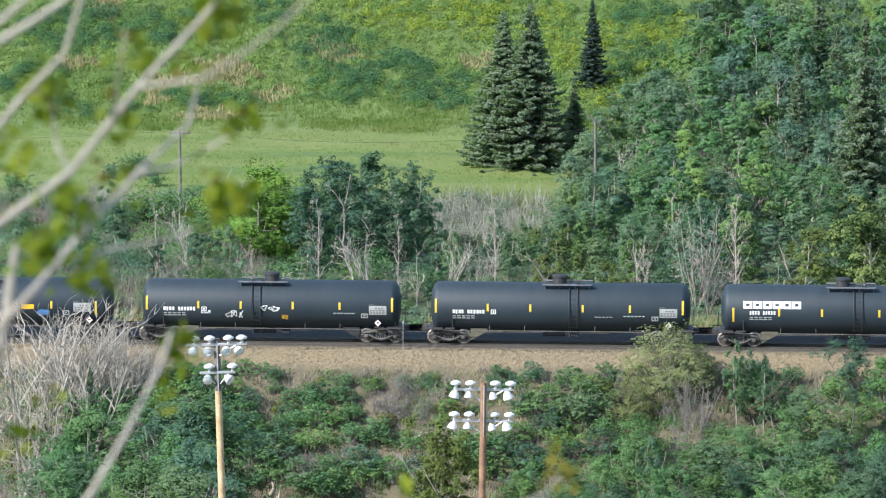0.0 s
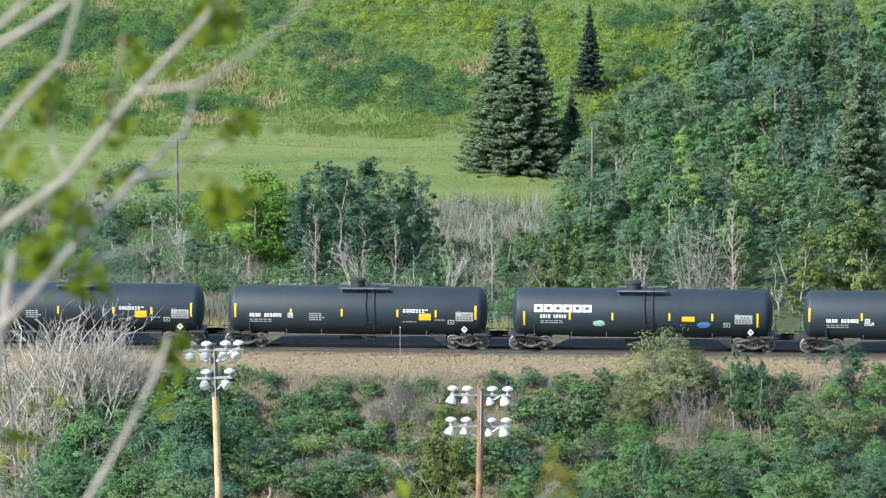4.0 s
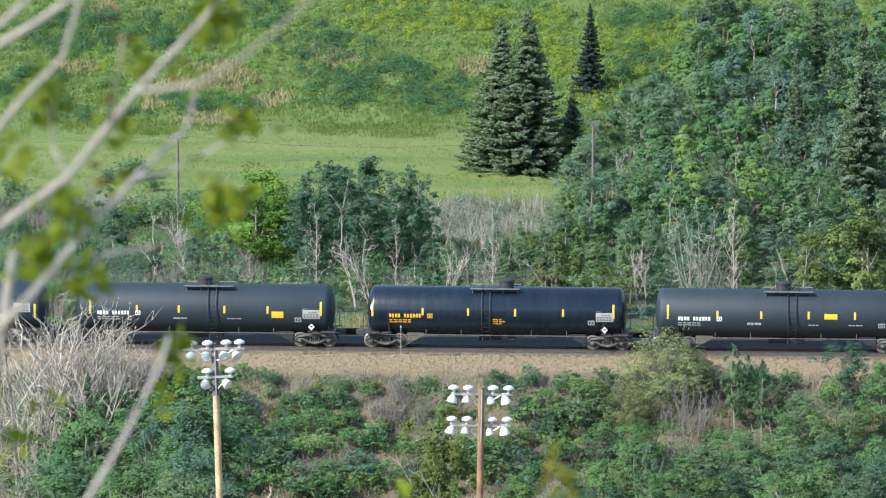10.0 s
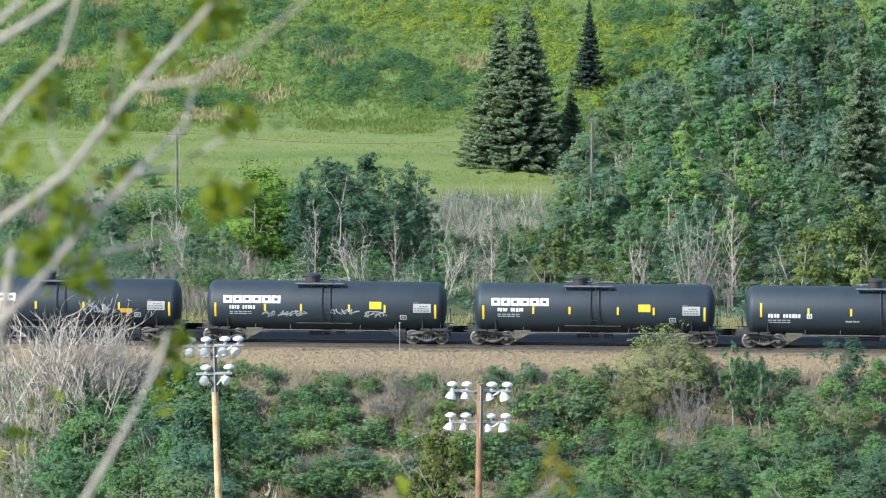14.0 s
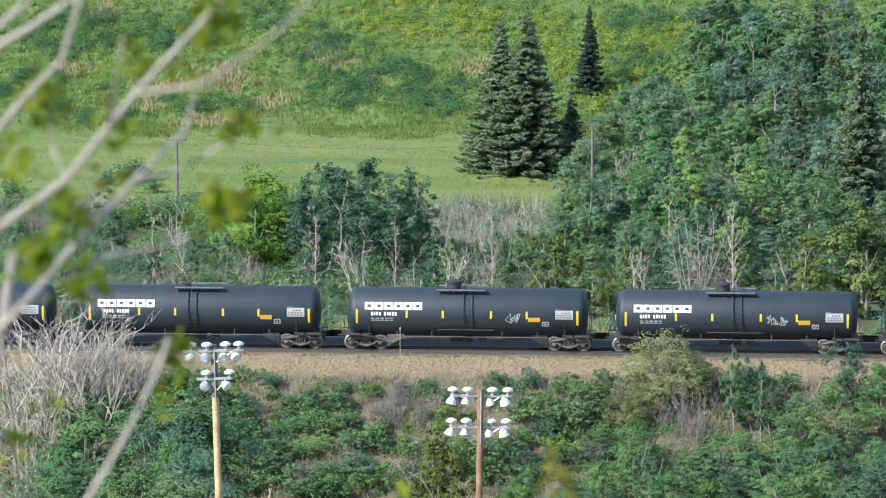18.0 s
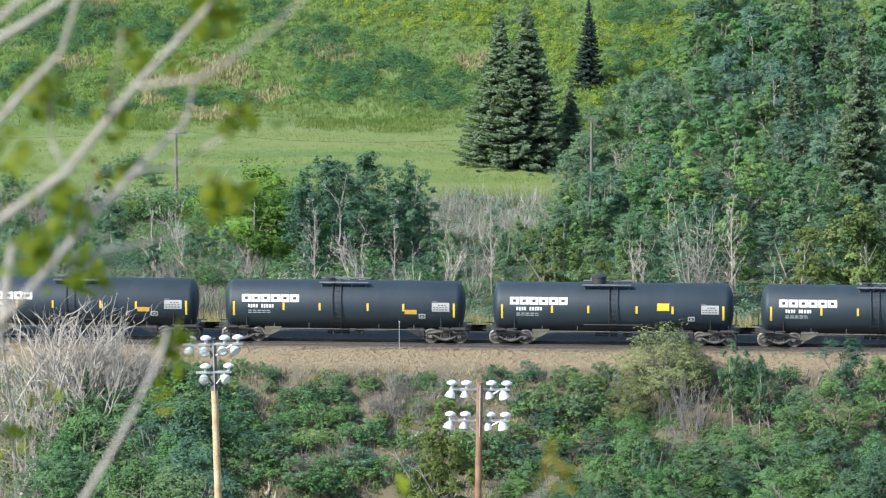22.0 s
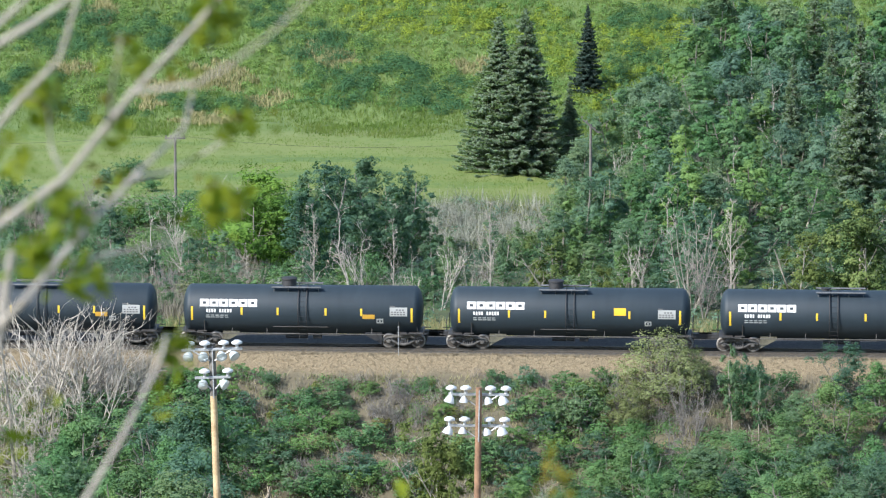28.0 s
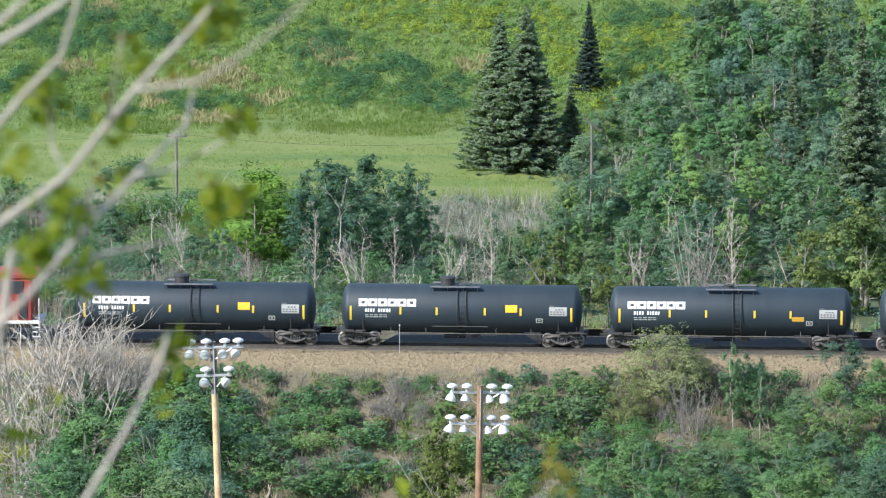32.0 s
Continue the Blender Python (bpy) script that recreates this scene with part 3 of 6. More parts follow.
def tank_car(spec, group):
    length = 16.3 if spec.long else 15.1
    pitch = 18.1 if spec.long else 16.83
    tc = 6.96 if spec.long else 6.37
    half = pitch / 2
    tag = "long" if spec.long else "short"
    car = thing("tank_car", spec.label, "tank car", group)
    mat = "tank_gloss" if spec.gloss else "tank"
    part("tank", shared("tank_" + tag + mat, lambda g: g.add(*shell_data(length)), mat), car)
    for s in (-1, 1):
        part("stub_sill", shared("stub_sill_" + tag, lambda g: under_frame(g, half, tc), "steel", False), car, "black steel stub sill and bolster", pose(0, 0, 0, 0, 0, 0 if s > 0 else 180))
        truck(car, s * tc)
        # sunlight is coloured into the left web's dusty tan; the right web stays dark
        part("saddle_plate", shared("saddle_" + tag + str(s < 0), lambda g: saddle_plate(g, tc), "saddle" if s < 0 else "black", False), car, "dusty sloping saddle web coloured as sunlit" if s < 0 else "dark sloping saddle web", pose(0, 0, 0, 0, 0, 0 if s > 0 else 180))

        def coupler(g):
            g.box((0.25, 0, 0), (0.62, 0.16, 0.2), 0.03)
            g.box((0.5, 0.03, 0), (0.26, 0.3, 0.28), 0.06)
        part("coupler", shared("coupler", coupler, "truck"), car, at=pose(s * (half - 0.62), 0, 0.88, 0, 0, 0 if s > 0 else 180))

        def deck(g):
            g.box((0, 0, 1.02), (0.9, 2.8, 0.04), 0.01)
            g.box((-0.1, -1.42, 0.99), (1.7, 0.05, 0.05), 0.01)
            g.box((-0.1, 1.42, 0.99), (1.7, 0.05, 0.05), 0.01)
        part("end_platform", shared("deck", deck, "steel"), car, "grey steel end platform", pose(s * (half - 1.25), 0, 0))

        def rail(g):
            for y in (-1.4, 1.4):
                g.pipe([(0, y, 1.0), (0, y, 1.95), (0.0, y * 0.6, 2.0)], [0.02] * 3, 5)
                for k in range(4):
                    g.rod((-0.04, y, 0.35 + 0.22 * k), (-0.42, y, 0.35 + 0.22 * k), 0.015, 5)
                g.rod((-0.42, y, 0.3), (-0.42, y, 1.4), 0.02, 5)
            g.rod((0, -0.84, 2.0), (0, 0.84, 2.0), 0.02, 5)
        part("end_handrail", shared("end_handrail", rail, "steel"), car, at=pose(s * (half - 0.72), 0, 0, 0, 0, 0 if s > 0 else 180))

        def strut(g):
            g.rod((0, -1.25, 1.0), (0, -1.46, 1.75), 0.035, 6)
            g.box((0, -1.3, 1.04), (0.3, 0.18, 0.06), 0.01)
        part("saddle_strut", shared("strut", strut, "steel"), car, at=pose(s * (tc - 0.25), 0, 0))

    def side_pipe(g):
        for y in (-1.30, 1.30):
            g.rod((-half + 1.2, y, 0.90), (half - 1.2, y, 0.90), 0.028, 6)
            for x in (-4.4, -2.2, 2.2, 4.4):
                g.rod((x, y, 0.90), (x, y * 0.82, 1.25), 0.02, 5)
    part("side_pipe", shared("side_pipe_" + tag, side_pipe, "truck"), car, "thin steel pipe along the tank's underside")

    def gear(g):
        g.rod((-1.1, -0.35, 0.62), (0.3, -0.35, 0.62), 0.15, 14)
        g.box((0.9, -0.4, 0.64), (0.55, 0.4, 0.3), 0.04)
        g.rod((-3.6, -0.2, 0.70), (3.6, -0.2, 0.70), 0.03, 6)
        g.lathe([(0.28, 0.80), (0.28, 0.55), (0.12, 0.45)], 16)
    part("brake_gear", shared("brake_gear", gear, "black"), car, "brake cylinder, reservoir and outlet valve")

    lx = spec.ladder

    def ladder(g):
        for x in (-0.26, 0.26):
            pts = []
            for k in range(12):
                v = -1.53 + 3.0 * k / 11
                p = on_shell(x, v, 0.10)
                pts.append(p)
            pts.insert(0, (x, pts[0][1] - 0.12, 0.48))
            g.pipe(pts, [0.034] * len(pts), 6)
        for k in range(11):
            z = 0.50 + 0.31 * k
            v = (z - Z_TANK) * 0.99
            p = on_shell(0, max(-1.5, min(1.5, v - 0.14)), 0.10)
            y = p[1] if z > 0.95 else -1.1
            g.rod((-0.26, y, z), (0.26, y, z), 0.008, 4)
    part("ladder", shared("ladder", ladder, "black"), car, "black steel side ladder", pose(lx, 0, 0))

    def side_rail(g):
        g.rod((-1.85, -1.36, 1.36), (1.65, -1.36, 1.36), 0.03, 6)
        for x in (-1.5, 0.0, 1.3):
            g.rod((x, -1.36, 1.36), (x, -1.18, 1.36), 0.018, 5)
    if spec.dome and not spec.long:
        part("side_rail", shared("side_rail", side_rail, "steel"), car, "thin black foot rail beside the ladder", pose(lx, 0, 0))

    def platform(g):
        for y in (-0.95, 0.95):
            g.box((0, y, Z_TANK + 1.51), (3.1, 0.42, 0.045), 0.01)
            for x in (-1.4, -0.5, 0.5, 1.4):
                g.rod((x, y, Z_TANK + 1.51), (x, y * 0.95, Z_TANK + 1.12), 0.025, 5)
    part("top_platform", shared("platform", platform, "walkway"), car, "grey steel walkway on the tank's top", pose(lx + 0.45 * spec.dome_dx, 0, 0))

    def grab(g):
        g.pipe([(-0.35, 0, Z_TANK + 1.43), (-0.35, 0, Z_TANK + 1.83), (0.35, 0, Z_TANK + 1.83), (0.35, 0, Z_TANK + 1.43)], [0.02] * 4, 5)
    if spec.dome:
        for y in (-1.1, 1.1):
            part("top_handrail", shared("grab", grab, "steel"), car, at=pose(lx + 0.1, y, 0))

        def dome(g):
            g.lathe([(0.46, 1.44), (0.46, 1.86), (0.50, 1.87), (0.50, 1.95), (0.44, 2.0), (0.1, 2.03)], 20, Matrix.Translation((0, 0, Z_TANK)))
        part("valve_dome", shared("dome", dome, "black"), car, "black cylindrical valve dome", pose(lx + spec.dome_dx, 0, 0))
    else:
        def hatch(g):
            g.lathe([(0.30, 1.48), (0.30, 1.62), (0.33, 1.63), (0.33, 1.67), (0.1, 1.69)], 18, Matrix.Translation((0, 0, Z_TANK)))
        part("valve_hatch", shared("hatch", hatch, "black"), car, at=pose(lx - 0.5, 0, 0))
    # painted marks
    for i, x in enumerate(spec.stripes):
        end = i in (0, len(spec.stripes) - 1)
        lift = spec.ends if end else spec.inner
        v0, v1 = (-0.85 + lift, 0.02 + lift) if end else (-0.48 + lift, -0.02 + lift)
        part("reflective_stripe", shared("stripe%g%d" % (lift, end), lambda g: patch(g, -0.065, 0.065, v0, v1), "yellow", False), car, at=pose(x, 0, 0))
    e0 = -6.75 if spec.long else -6.42
    if spec.emblem:
        dv = -0.10 if spec.long else 0
        for k in range(6):
            part("emblem_block", shared("emblem_" + tag, lambda g: emblem_block(g, 0.02, 0.575, 0.08 + dv, 0.55 + dv), "white", False), car, at=pose(e0 + k * 0.608, 0, 0))
        seed = random.Random(len(MESH) + len(spec.stripes)).randint(1, 3)
        tagged(part("car_mark", shared("marks_e%d%s" % (seed, tag), lambda g: bars(g, e0 + 0.42, e0 + 2.1, -0.30 + dv, -0.07 + dv, seed, 0.12, 0.045, 4), "white", False), car, "row of small white bars"), kind="stuff")
        part("small_print", shared("print_e" + tag, lambda g: (bars(g, e0 + 0.42, e0 + 2.05, -0.49 + dv, -0.43 + dv, 4, 0.25, 0.04, 9), bars(g, e0 + 0.42, e0 + 2.05, -0.61 + dv, -0.55 + dv, 5, 0.25, 0.04, 9)), "dull_white", False), car)
    else:
        tagged(part("car_mark", shared("marks_" + spec.ids, lambda g: bars(g, -6.7, -4.6, -0.52, -0.27, 2, 0.145, 0.042, 4), spec.ids, False), car, "row of small painted bars"), kind="stuff")
        part("small_print", shared("print_" + spec.ids, lambda g: (bars(g, -6.7, -5.0, -0.69, -0.62, 4, 0.25, 0.04, 9), bars(g, -6.7, -5.2, -0.82, -0.75, 5, 0.25, 0.04, 9)), "dull_white" if spec.ids == "white" else spec.ids, False), car)

        def square(g):
            patch(g, -4.3, -3.98, -0.53, -0.48)
            patch(g, -4.3, -3.98, -0.30, -0.25)
            patch(g, -4.3, -4.25, -0.48, -0.30)
            patch(g, -4.03, -3.98, -0.48, -0.30)
            patch(g, -4.19, -4.09, -0.45, -0.33)
        part("square_mark", shared("square_" + spec.ids, square, spec.ids, False), car)
    px = 5.55 if not spec.long else (5.8 if spec.emblem else 6.25)
    pv = -0.10 if spec.long else 0.13
    part("stencil_plate", shared("plate_%s%g" % (tag, px), lambda g: patch(g, px, px + 1.1, pv - 0.55, pv), "plate", False), car, "grey stencil plate with dark lines")

    def ink(g):
        for k in range(3):
            bars(g, px + 0.08 + 0.3 * (k == 0), px + 1.05, pv - 0.2 - 0.14 * k, pv - 0.12 - 0.14 * k, 9 + k, 0.14, 0.05, 12)
        patch(g, px, px + 0.32, pv + 0.04, pv + 0.09, 0.010)
    tagged(part("plate_print", shared("ink_%s%g" % (tag, px), ink, "plate_ink", False), car, at=pose(0, -0.004, 0)), kind="stuff")

    def box_mark(g):
        for a in (0, 0.36):
            patch(g, a, a + 0.06, -0.86, -0.58)
        patch(g, 0.06, 0.36, -0.64, -0.58)
        patch(g, 0.06, 0.36, -0.86, -0.80)
        patch(g, 0.14, 0.28, -0.76, -0.68)
    part("box_mark", shared("box_mark", box_mark, "dull_white", False), car, at=pose(4.72 if not spec.long else (5.1 if spec.emblem else 5.75), 0, 0.0))
    if spec.diamond:
        def diamond(g):
            r, y, z = 0.21, -1.43, 1.34
            ring = [(0, z + r), (r, z), (0, z - r), (-r, z)]
            g.add([(a, y, b) for a, b in ring] + [(a, y + 0.02, b) for a, b in ring], [(3, 2, 1, 0), (4, 5, 6, 7)] + [(k, (k + 1) % 4, 4 + (k + 1) % 4, 4 + k) for k in range(4)])
        part("hazard_diamond", shared("diamond", diamond, "white", False), car, "white diamond hazard placard", pose(6.8 if spec.long else 6.3, 0, 0))
        part("diamond_mark", shared("diamond_red", lambda g: g.box((0, -1.436, 1.37), (0.15, 0.012, 0.10), 0.002), "red", False), car, at=pose(6.8 if spec.long else 6.3, 0, 0))
        part("placard_bracket", shared("diamond_bracket", lambda g: g.box((0, -1.37, 1.34), (0.10, 0.10, 0.34), 0.01), "steel", False), car, at=pose(6.8 if spec.long else 6.3, 0, 0))
    if spec.placard:
        mat_name, x0, x1, v0, v1 = spec.placard
        part("placard", shared("placard_%s%g%g" % (mat_name, x0, v0), lambda g: patch(g, x0, x1, v0, v1), mat_name, False), car, "plain yellow placard")
    for n, (what, mat_name, x0, x1, v0, v1, seed) in enumerate(spec.extra):
        g = Geo()
        if what == "scrawl":
            rng = random.Random(seed)
            for k in range(max(2, int((x1 - x0) / 0.3))):
                cx = x0 + (x1 - x0) * (k + 0.5) / max(2, int((x1 - x0) / 0.3))
                line = [(cx + rng.uniform(-0.26, 0.26), rng.uniform(v0, v1)) for _ in range(6)]
                line.append(line[0])
                for (ax, av), (bx, bv) in zip(line, line[1:]):
                    d = Vector((bx - ax, bv - av))
                    side = Vector((-d.y, d.x)).normalized() * 0.02
                    mid = ((ax + bx) / 2, (av + bv) / 2)
                    row = [on_shell(px_ + sg * side.x, pv_ + sg * side.y, 0.014) for px_, pv_ in ((ax, av), mid, (bx, bv)) for sg in (-1, 1)]
                    g.add(row, [(0, 1, 3, 2), (2, 3, 5, 4)])
        elif what == "blob":
            rng = random.Random(seed)
            c, r, h = (x0 + x1) / 2, (x1 - x0) / 2, (v1 - v0) / 2
            ring = [on_shell(c + r * math.cos(a / 7 * math.pi) * rng.uniform(0.65, 1), (v0 + v1) / 2 + h * math.sin(a / 7 * math.pi) * rng.uniform(0.6, 1), 0.02) for a in range(14)]
            g.add([on_shell(c, (v0 + v1) / 2, 0.024)] + ring, [(0, 1 + k, 1 + (k + 1) % 14) for k in range(14)])
        elif what == "lines":
            v = v1
            while v - 0.06 > v0:
                bars(g, x0, x1 - random.Random(seed + int(v * 50)).uniform(0, 0.25), v - 0.07, v, seed, 0.17, 0.03, 40)
                v -= 0.125
        else:
            bars(g, x0, x1, v0, v1, seed, 0.2, 0.03, 40)
        part("spray_paint" if what in ("scrawl", "blob") else "small_print", g.mesh("mark", M[mat_name]), car, "spray-painted scrawl" if what in ("scrawl", "blob") else "")
    return car


SHELLS = {}


def shell_data(length):
    if length not in SHELLS:
        g = tank_shell(length)
        SHELLS[length] = (g.v, g.f)
    return SHELLS[length]


LONG_STRIPES = (-7.35, -4.5, -1.83, 1.73, 4.4, 7.22)
SHORT_STRIPES = (-6.9, -3.77, -1.5, 1.52, 3.76, 6.93)
SIX = (-7.75, -4.5, -1.83, 1.45, 4.4, 7.7)
LB = "black tank car with %s"


def train_specs():
    """Every car from the head to the tail: its place along the train and its look."""
    white = LB % "white emblem blocks and coloured spray paint"
    p_short = ("placard", 2.8, 3.55, -0.23, 0.23)
    o_short = ("orange", 3.84, 4.6, -0.60, -0.33)
    sa = lambda extra=(), note="white emblem blocks and a yellow placard": Spec(False, LB % note, True, stripes=SHORT_STRIPES, ends=0.07, inner=0.06, placard=p_short, diamond=False, ladder=0.05, extra=extra)
    sb = lambda extra=(), note="white emblem blocks and a low orange placard", ladder=0.05, dome_dx=-0.95: Spec(False, LB % note, True, stripes=SHORT_STRIPES, ends=0.07, inner=0.06, placard=o_short, diamond=False, ladder=ladder, dome_dx=dome_dx, extra=extra)
    sc = lambda ladder=-0.45, extra=(), note="white emblem blocks and no dome": Spec(False, LB % note, True, stripes=SHORT_STRIPES, ends=0.07, inner=0.06, placard=o_short, diamond=False, dome=False, ladder=ladder, dome_dx=-2.1 * ladder, extra=extra)
    tilx = lambda extra=(), pl=None, note="white marks and yellow stripes", ladder=0.85, dome_dx=-0.9, stripes=SIX: Spec(True, LB % note, stripes=stripes, placard=pl, ladder=ladder, dome_dx=dome_dx, ends=0.38, inner=0.12, extra=extra)
    foam = ("lines", "white", 2.95, 4.75, -0.14, 0.05, 5)
    ic = lambda: Spec(True, LB % "white marks and a yellow placard", stripes=(-7.6, -4.1, -0.9, 2.6, 5.0, 7.5), placard=("placard", 3.95, 4.7, -0.62, -0.2), ladder=0.84, dome_dx=-0.84, ends=0.3, inner=0.05, extra=(foam, ("lines", "dull_white", -2.95, -1.9, -0.78, -0.24, 3), ("bars", "dull_white", 2.9, 3.9, -0.75, -0.68, 4), ("bars", "dull_white", 4.9, 5.7, -0.62, -0.56, 6)))
    return [
        (193.4, Spec(True, LB % "a white block emblem", True, stripes=LONG_STRIPES, ladder=0.4)),
        (175.2, tilx(extra=(("bars", "dull_white", 2.2, 3.5, -0.68, -0.62, 2), ("bars", "dull_white", 4.0, 5.5, -0.62, -0.55, 3)), note="white marks and six yellow stripes")),
        (157.0, tilx(extra=(("scrawl", "white", -2.75, -1.75, -0.95, -0.42, 4), ("scrawl", "white", -0.5, 0.6, -0.62, -0.05, 6), ("bars", "orange", 0.75, 1.4, -0.99, -0.72, 2), ("scrawl", "white", -4.3, -3.5, -0.7, -0.45, 8), ("bars", "dull_white", 4.0, 5.5, -0.62, -0.55, 3)), note="white marks and sprayed scrawls", ladder=-0.88, dome_dx=0.9)),
        (138.8, Spec(True, white, True, stripes=LONG_STRIPES, placard=("placard", 2.5, 3.3, -0.52, -0.22), ladder=0.4, extra=(("blob", "mint", -3.1, -2.2, -0.92, -0.45, 3), ("blob", "blue", 3.35, 4.35, -0.98, -0.48, 5)))),
        (120.9, ic()),
        (103.0, ic()),
        (84.9, Spec(True, LB % "white marks and an orange placard", stripes=(-7.35, -4.26, -1.53, 1.42, 4.3, 7.24), placard=("placard", 2.4, 3.2, -0.35, -0.02), ladder=0.38, dome_dx=-0.55, ends=0.44, inner=0.13, extra=(("bars", "dull_white", -2.4, -1.4, -0.75, -0.6, 2), ("bars", "dull_white", 1.4, 2.2, -0.75, -0.68, 3), ("bars", "dull_white", 3.9, 5.0, -0.75, -0.68, 4)))),
        (66.8, Spec(True, "glossy black tank car with amber painted marks", ids="amber", stripes=(-7.75, -4.6, -1.75, 1.2, 4.2, 7.35), gloss=True, ladder=-0.63, dome_dx=1.2, ends=0.4, inner=0.12, extra=(("lines", "amber", -0.2, 0.65, -0.95, -0.55, 2), ("blob", "white", -7.9, -7.7, -0.1, 0.35, 4)))),
        (48.4, tilx(pl=("placard", 4.3, 5.05, -0.62, -0.22), extra=(("bars", "dull_white", -1.9, -0.9, -0.75, -0.65, 2), ("bars", "dull_white", 1.5, 2.6, -0.72, -0.66, 3)), note="white marks and a yellow placard", ladder=0.55, dome_dx=-0.6, stripes=(-7.15, -4.2, -1.55, 1.33, 4.05, 7.4))),
        (30.8, sa()),
        (13.95, sa((("scrawl", "scrawl", -3.9, -1.2, -0.75, -0.35, 11), ("scrawl", "scrawl", 0.4, 2.1, -0.6, -0.2, 12), ("scrawl", "dull_white", 2.5, 4.0, -0.8, -0.3, 13)), "white emblem blocks and grey scrawls")),
        (-2.8, sb((("scrawl", "scrawl", 1.9, 3.2, -0.75, 0.0, 14),))),
        (-19.65, sb((("scrawl", "scrawl", 2.4, 3.3, -0.7, -0.1, 15),))),
        (-36.5, sc()),
        (-53.3, sa()),
        (-70.15, sc()),
        (-87.0, sb(ladder=-0.42, dome_dx=0.95)),
        (-103.85, sc()),
        (-120.8, sa()),
        (-137.6, sb()),
        (-154.45, sc(0.42)),
        (-171.3, sa()),
        (-188.1, sa()),
    ]


def engine():
    """The red locomotive at the tail, cab end first."""
    e = thing("locomotive", "red locomotive with dark cab windows and a white sill", "locomotive", "train")
    def body(g):
        g.box((-7.9, 0, 2.75), (11.5, 2.2, 2.5), 0.12)
        g.box((-15.5, 0, 2.45), (3.6, 1.9, 1.9), 0.12)
    part("hood", shared("engine_hood", body, "red", False), e)
    part("cab", shared("engine_cab", lambda g: g.box((-0.55, 0, 2.75), (3.0, 3.0, 2.7), 0.10), "red", False), e, "red driver's cab", pose(-0.25, 0, 0))
    part("cab_roof", shared("engine_roof", lambda g: g.box((-0.8, 0, 4.28), (3.5, 3.1, 0.36), 0.12), "red", False), e, "red rounded cab roof")
    for x in (-1.75, -0.45):
        part("cab_window", shared("engine_window", lambda g: g.box((0, -1.51, 3.58), (1.22, 0.06, 0.82), 0.03), "black", False), e, "dark cab window", pose(x, 0, 0))
    part("cab_door", shared("engine_door", lambda g: g.box((0.12, -1.51, 2.35), (0.55, 0.06, 1.55), 0.03), "black", False), e)
    part("sill", shared("engine_sill", lambda g: g.box((-8.3, 0, 1.35), (19.0, 3.05, 0.22), 0.04), "engine_white", False), e, "white side sill")
    part("frame", shared("engine_frame", lambda g: g.box((-8.3, 0, 1.08), (18.6, 2.0, 0.34), 0.04).box((-8.3, 0, 0.75), (4.6, 2.4, 0.75), 0.2), "steel", False), e, "black frame and fuel tank")

    def rails(g):
        for y in (-1.48, 1.48):
            for k in range(10):
                g.rod((-16.9 + 1.6 * k, y, 1.45), (-16.9 + 1.6 * k, y, 2.5), 0.025, 5)
            g.rod((-16.9, y, 2.5), (-2.5, y, 2.5), 0.022, 5)
            g.rod((1.12, y, 0.5), (1.12, y, 2.9), 0.03, 6)
            for k in range(3):
                g.box((0.95, y, 0.45 + 0.3 * k), (0.5, 0.2, 0.04), 0.01)
    part("handrail", shared("engine_rails", rails, "engine_white"), e, "white handrails and steps")
    part("exhaust", shared("engine_stack", lambda g: g.box((-8.5, 0, 4.1), (0.8, 0.4, 0.35), 0.04).lathe([(0.5, 3.9), (0.5, 4.15), (0.2, 4.2)], 18, Matrix.Translation((-12.3, 0, 0))), "black", False), e)
    for x in (-2.6, -13.6):
        truck(e, x)
    return e


TRAIN = []


def build_train():
    for s, spec in train_specs():
        car = tank_car(spec, "tank cars of the train")
        car.matrix_basis = TRACK @ pose(s, 0, 0)
        TRAIN.append((car, s))
    e = engine()
    e.matrix_basis = TRACK @ pose(-199.0, 0, 0)
    TRAIN.append((e, -199.0))


build_train()

# ---- plants ----


def spot(b, d):
    """The place at bearing b (thousandths, to the right of the view's middle) and d metres from the overlook."""
    x, y = b * d / 1000.0, EYE[1] + d
    return x, y, float(ground_z(x, y))


def unit(v):
    return v / np.maximum(np.linalg.norm(v, axis=-1, keepdims=True), 1e-6)


def leaf_quads(rs, pos, out, size, narrow=0.55, lift=0.25, tri=True):
    """Loose leaf sprays: one pointed leaf at each place, turned roughly outwards."""
    n = len(pos)
    nor = unit(out * 1.1 + rs.normal(size=(n, 3)) * 0.36 + np.array((0, 0, lift)))
    t = unit(np.cross(nor, rs.normal(size=(n, 3))))
    s = unit(np.cross(nor, t))
    size = np.broadcast_to(size, (n,))[:, None] * rs.uniform(0.6, 1.3, (n, 1))
    bend = nor * size * rs.uniform(-0.15, 0.15, (n, 1))
    if tri:
        return np.stack([pos - t * size * 0.45 - s * size * narrow * 0.55, pos - t * size * 0.3 + s * size * narrow * 0.6 + bend, pos + t * size * 0.6], 1)
    return np.stack([pos - t * size * 0.5, pos + s * size * narrow * 0.5 + bend, pos + t * size * 0.5, pos - s * size * narrow * 0.5 + bend], 1)


def branch_pipe(g, rs, a, d, length, r0, n=4, droop=0.0, wander=0.18, sides=5):
    """A crooked tapering branch; returns its points."""
    p, d = np.array(a, float), unit(np.array(d, float))
    pts, rad = [p.copy()], [r0]
    for i in range(n):
        d = unit(d + rs.normal(size=3) * wander + np.array((0, 0, -droop)))
        p = p + d * length / n
        pts.append(p.copy())
        rad.append(max(r0 * (1 - 0.8 * (i + 1) / n), 0.006))
    g.pipe(pts, rad, sides)
    return pts, d


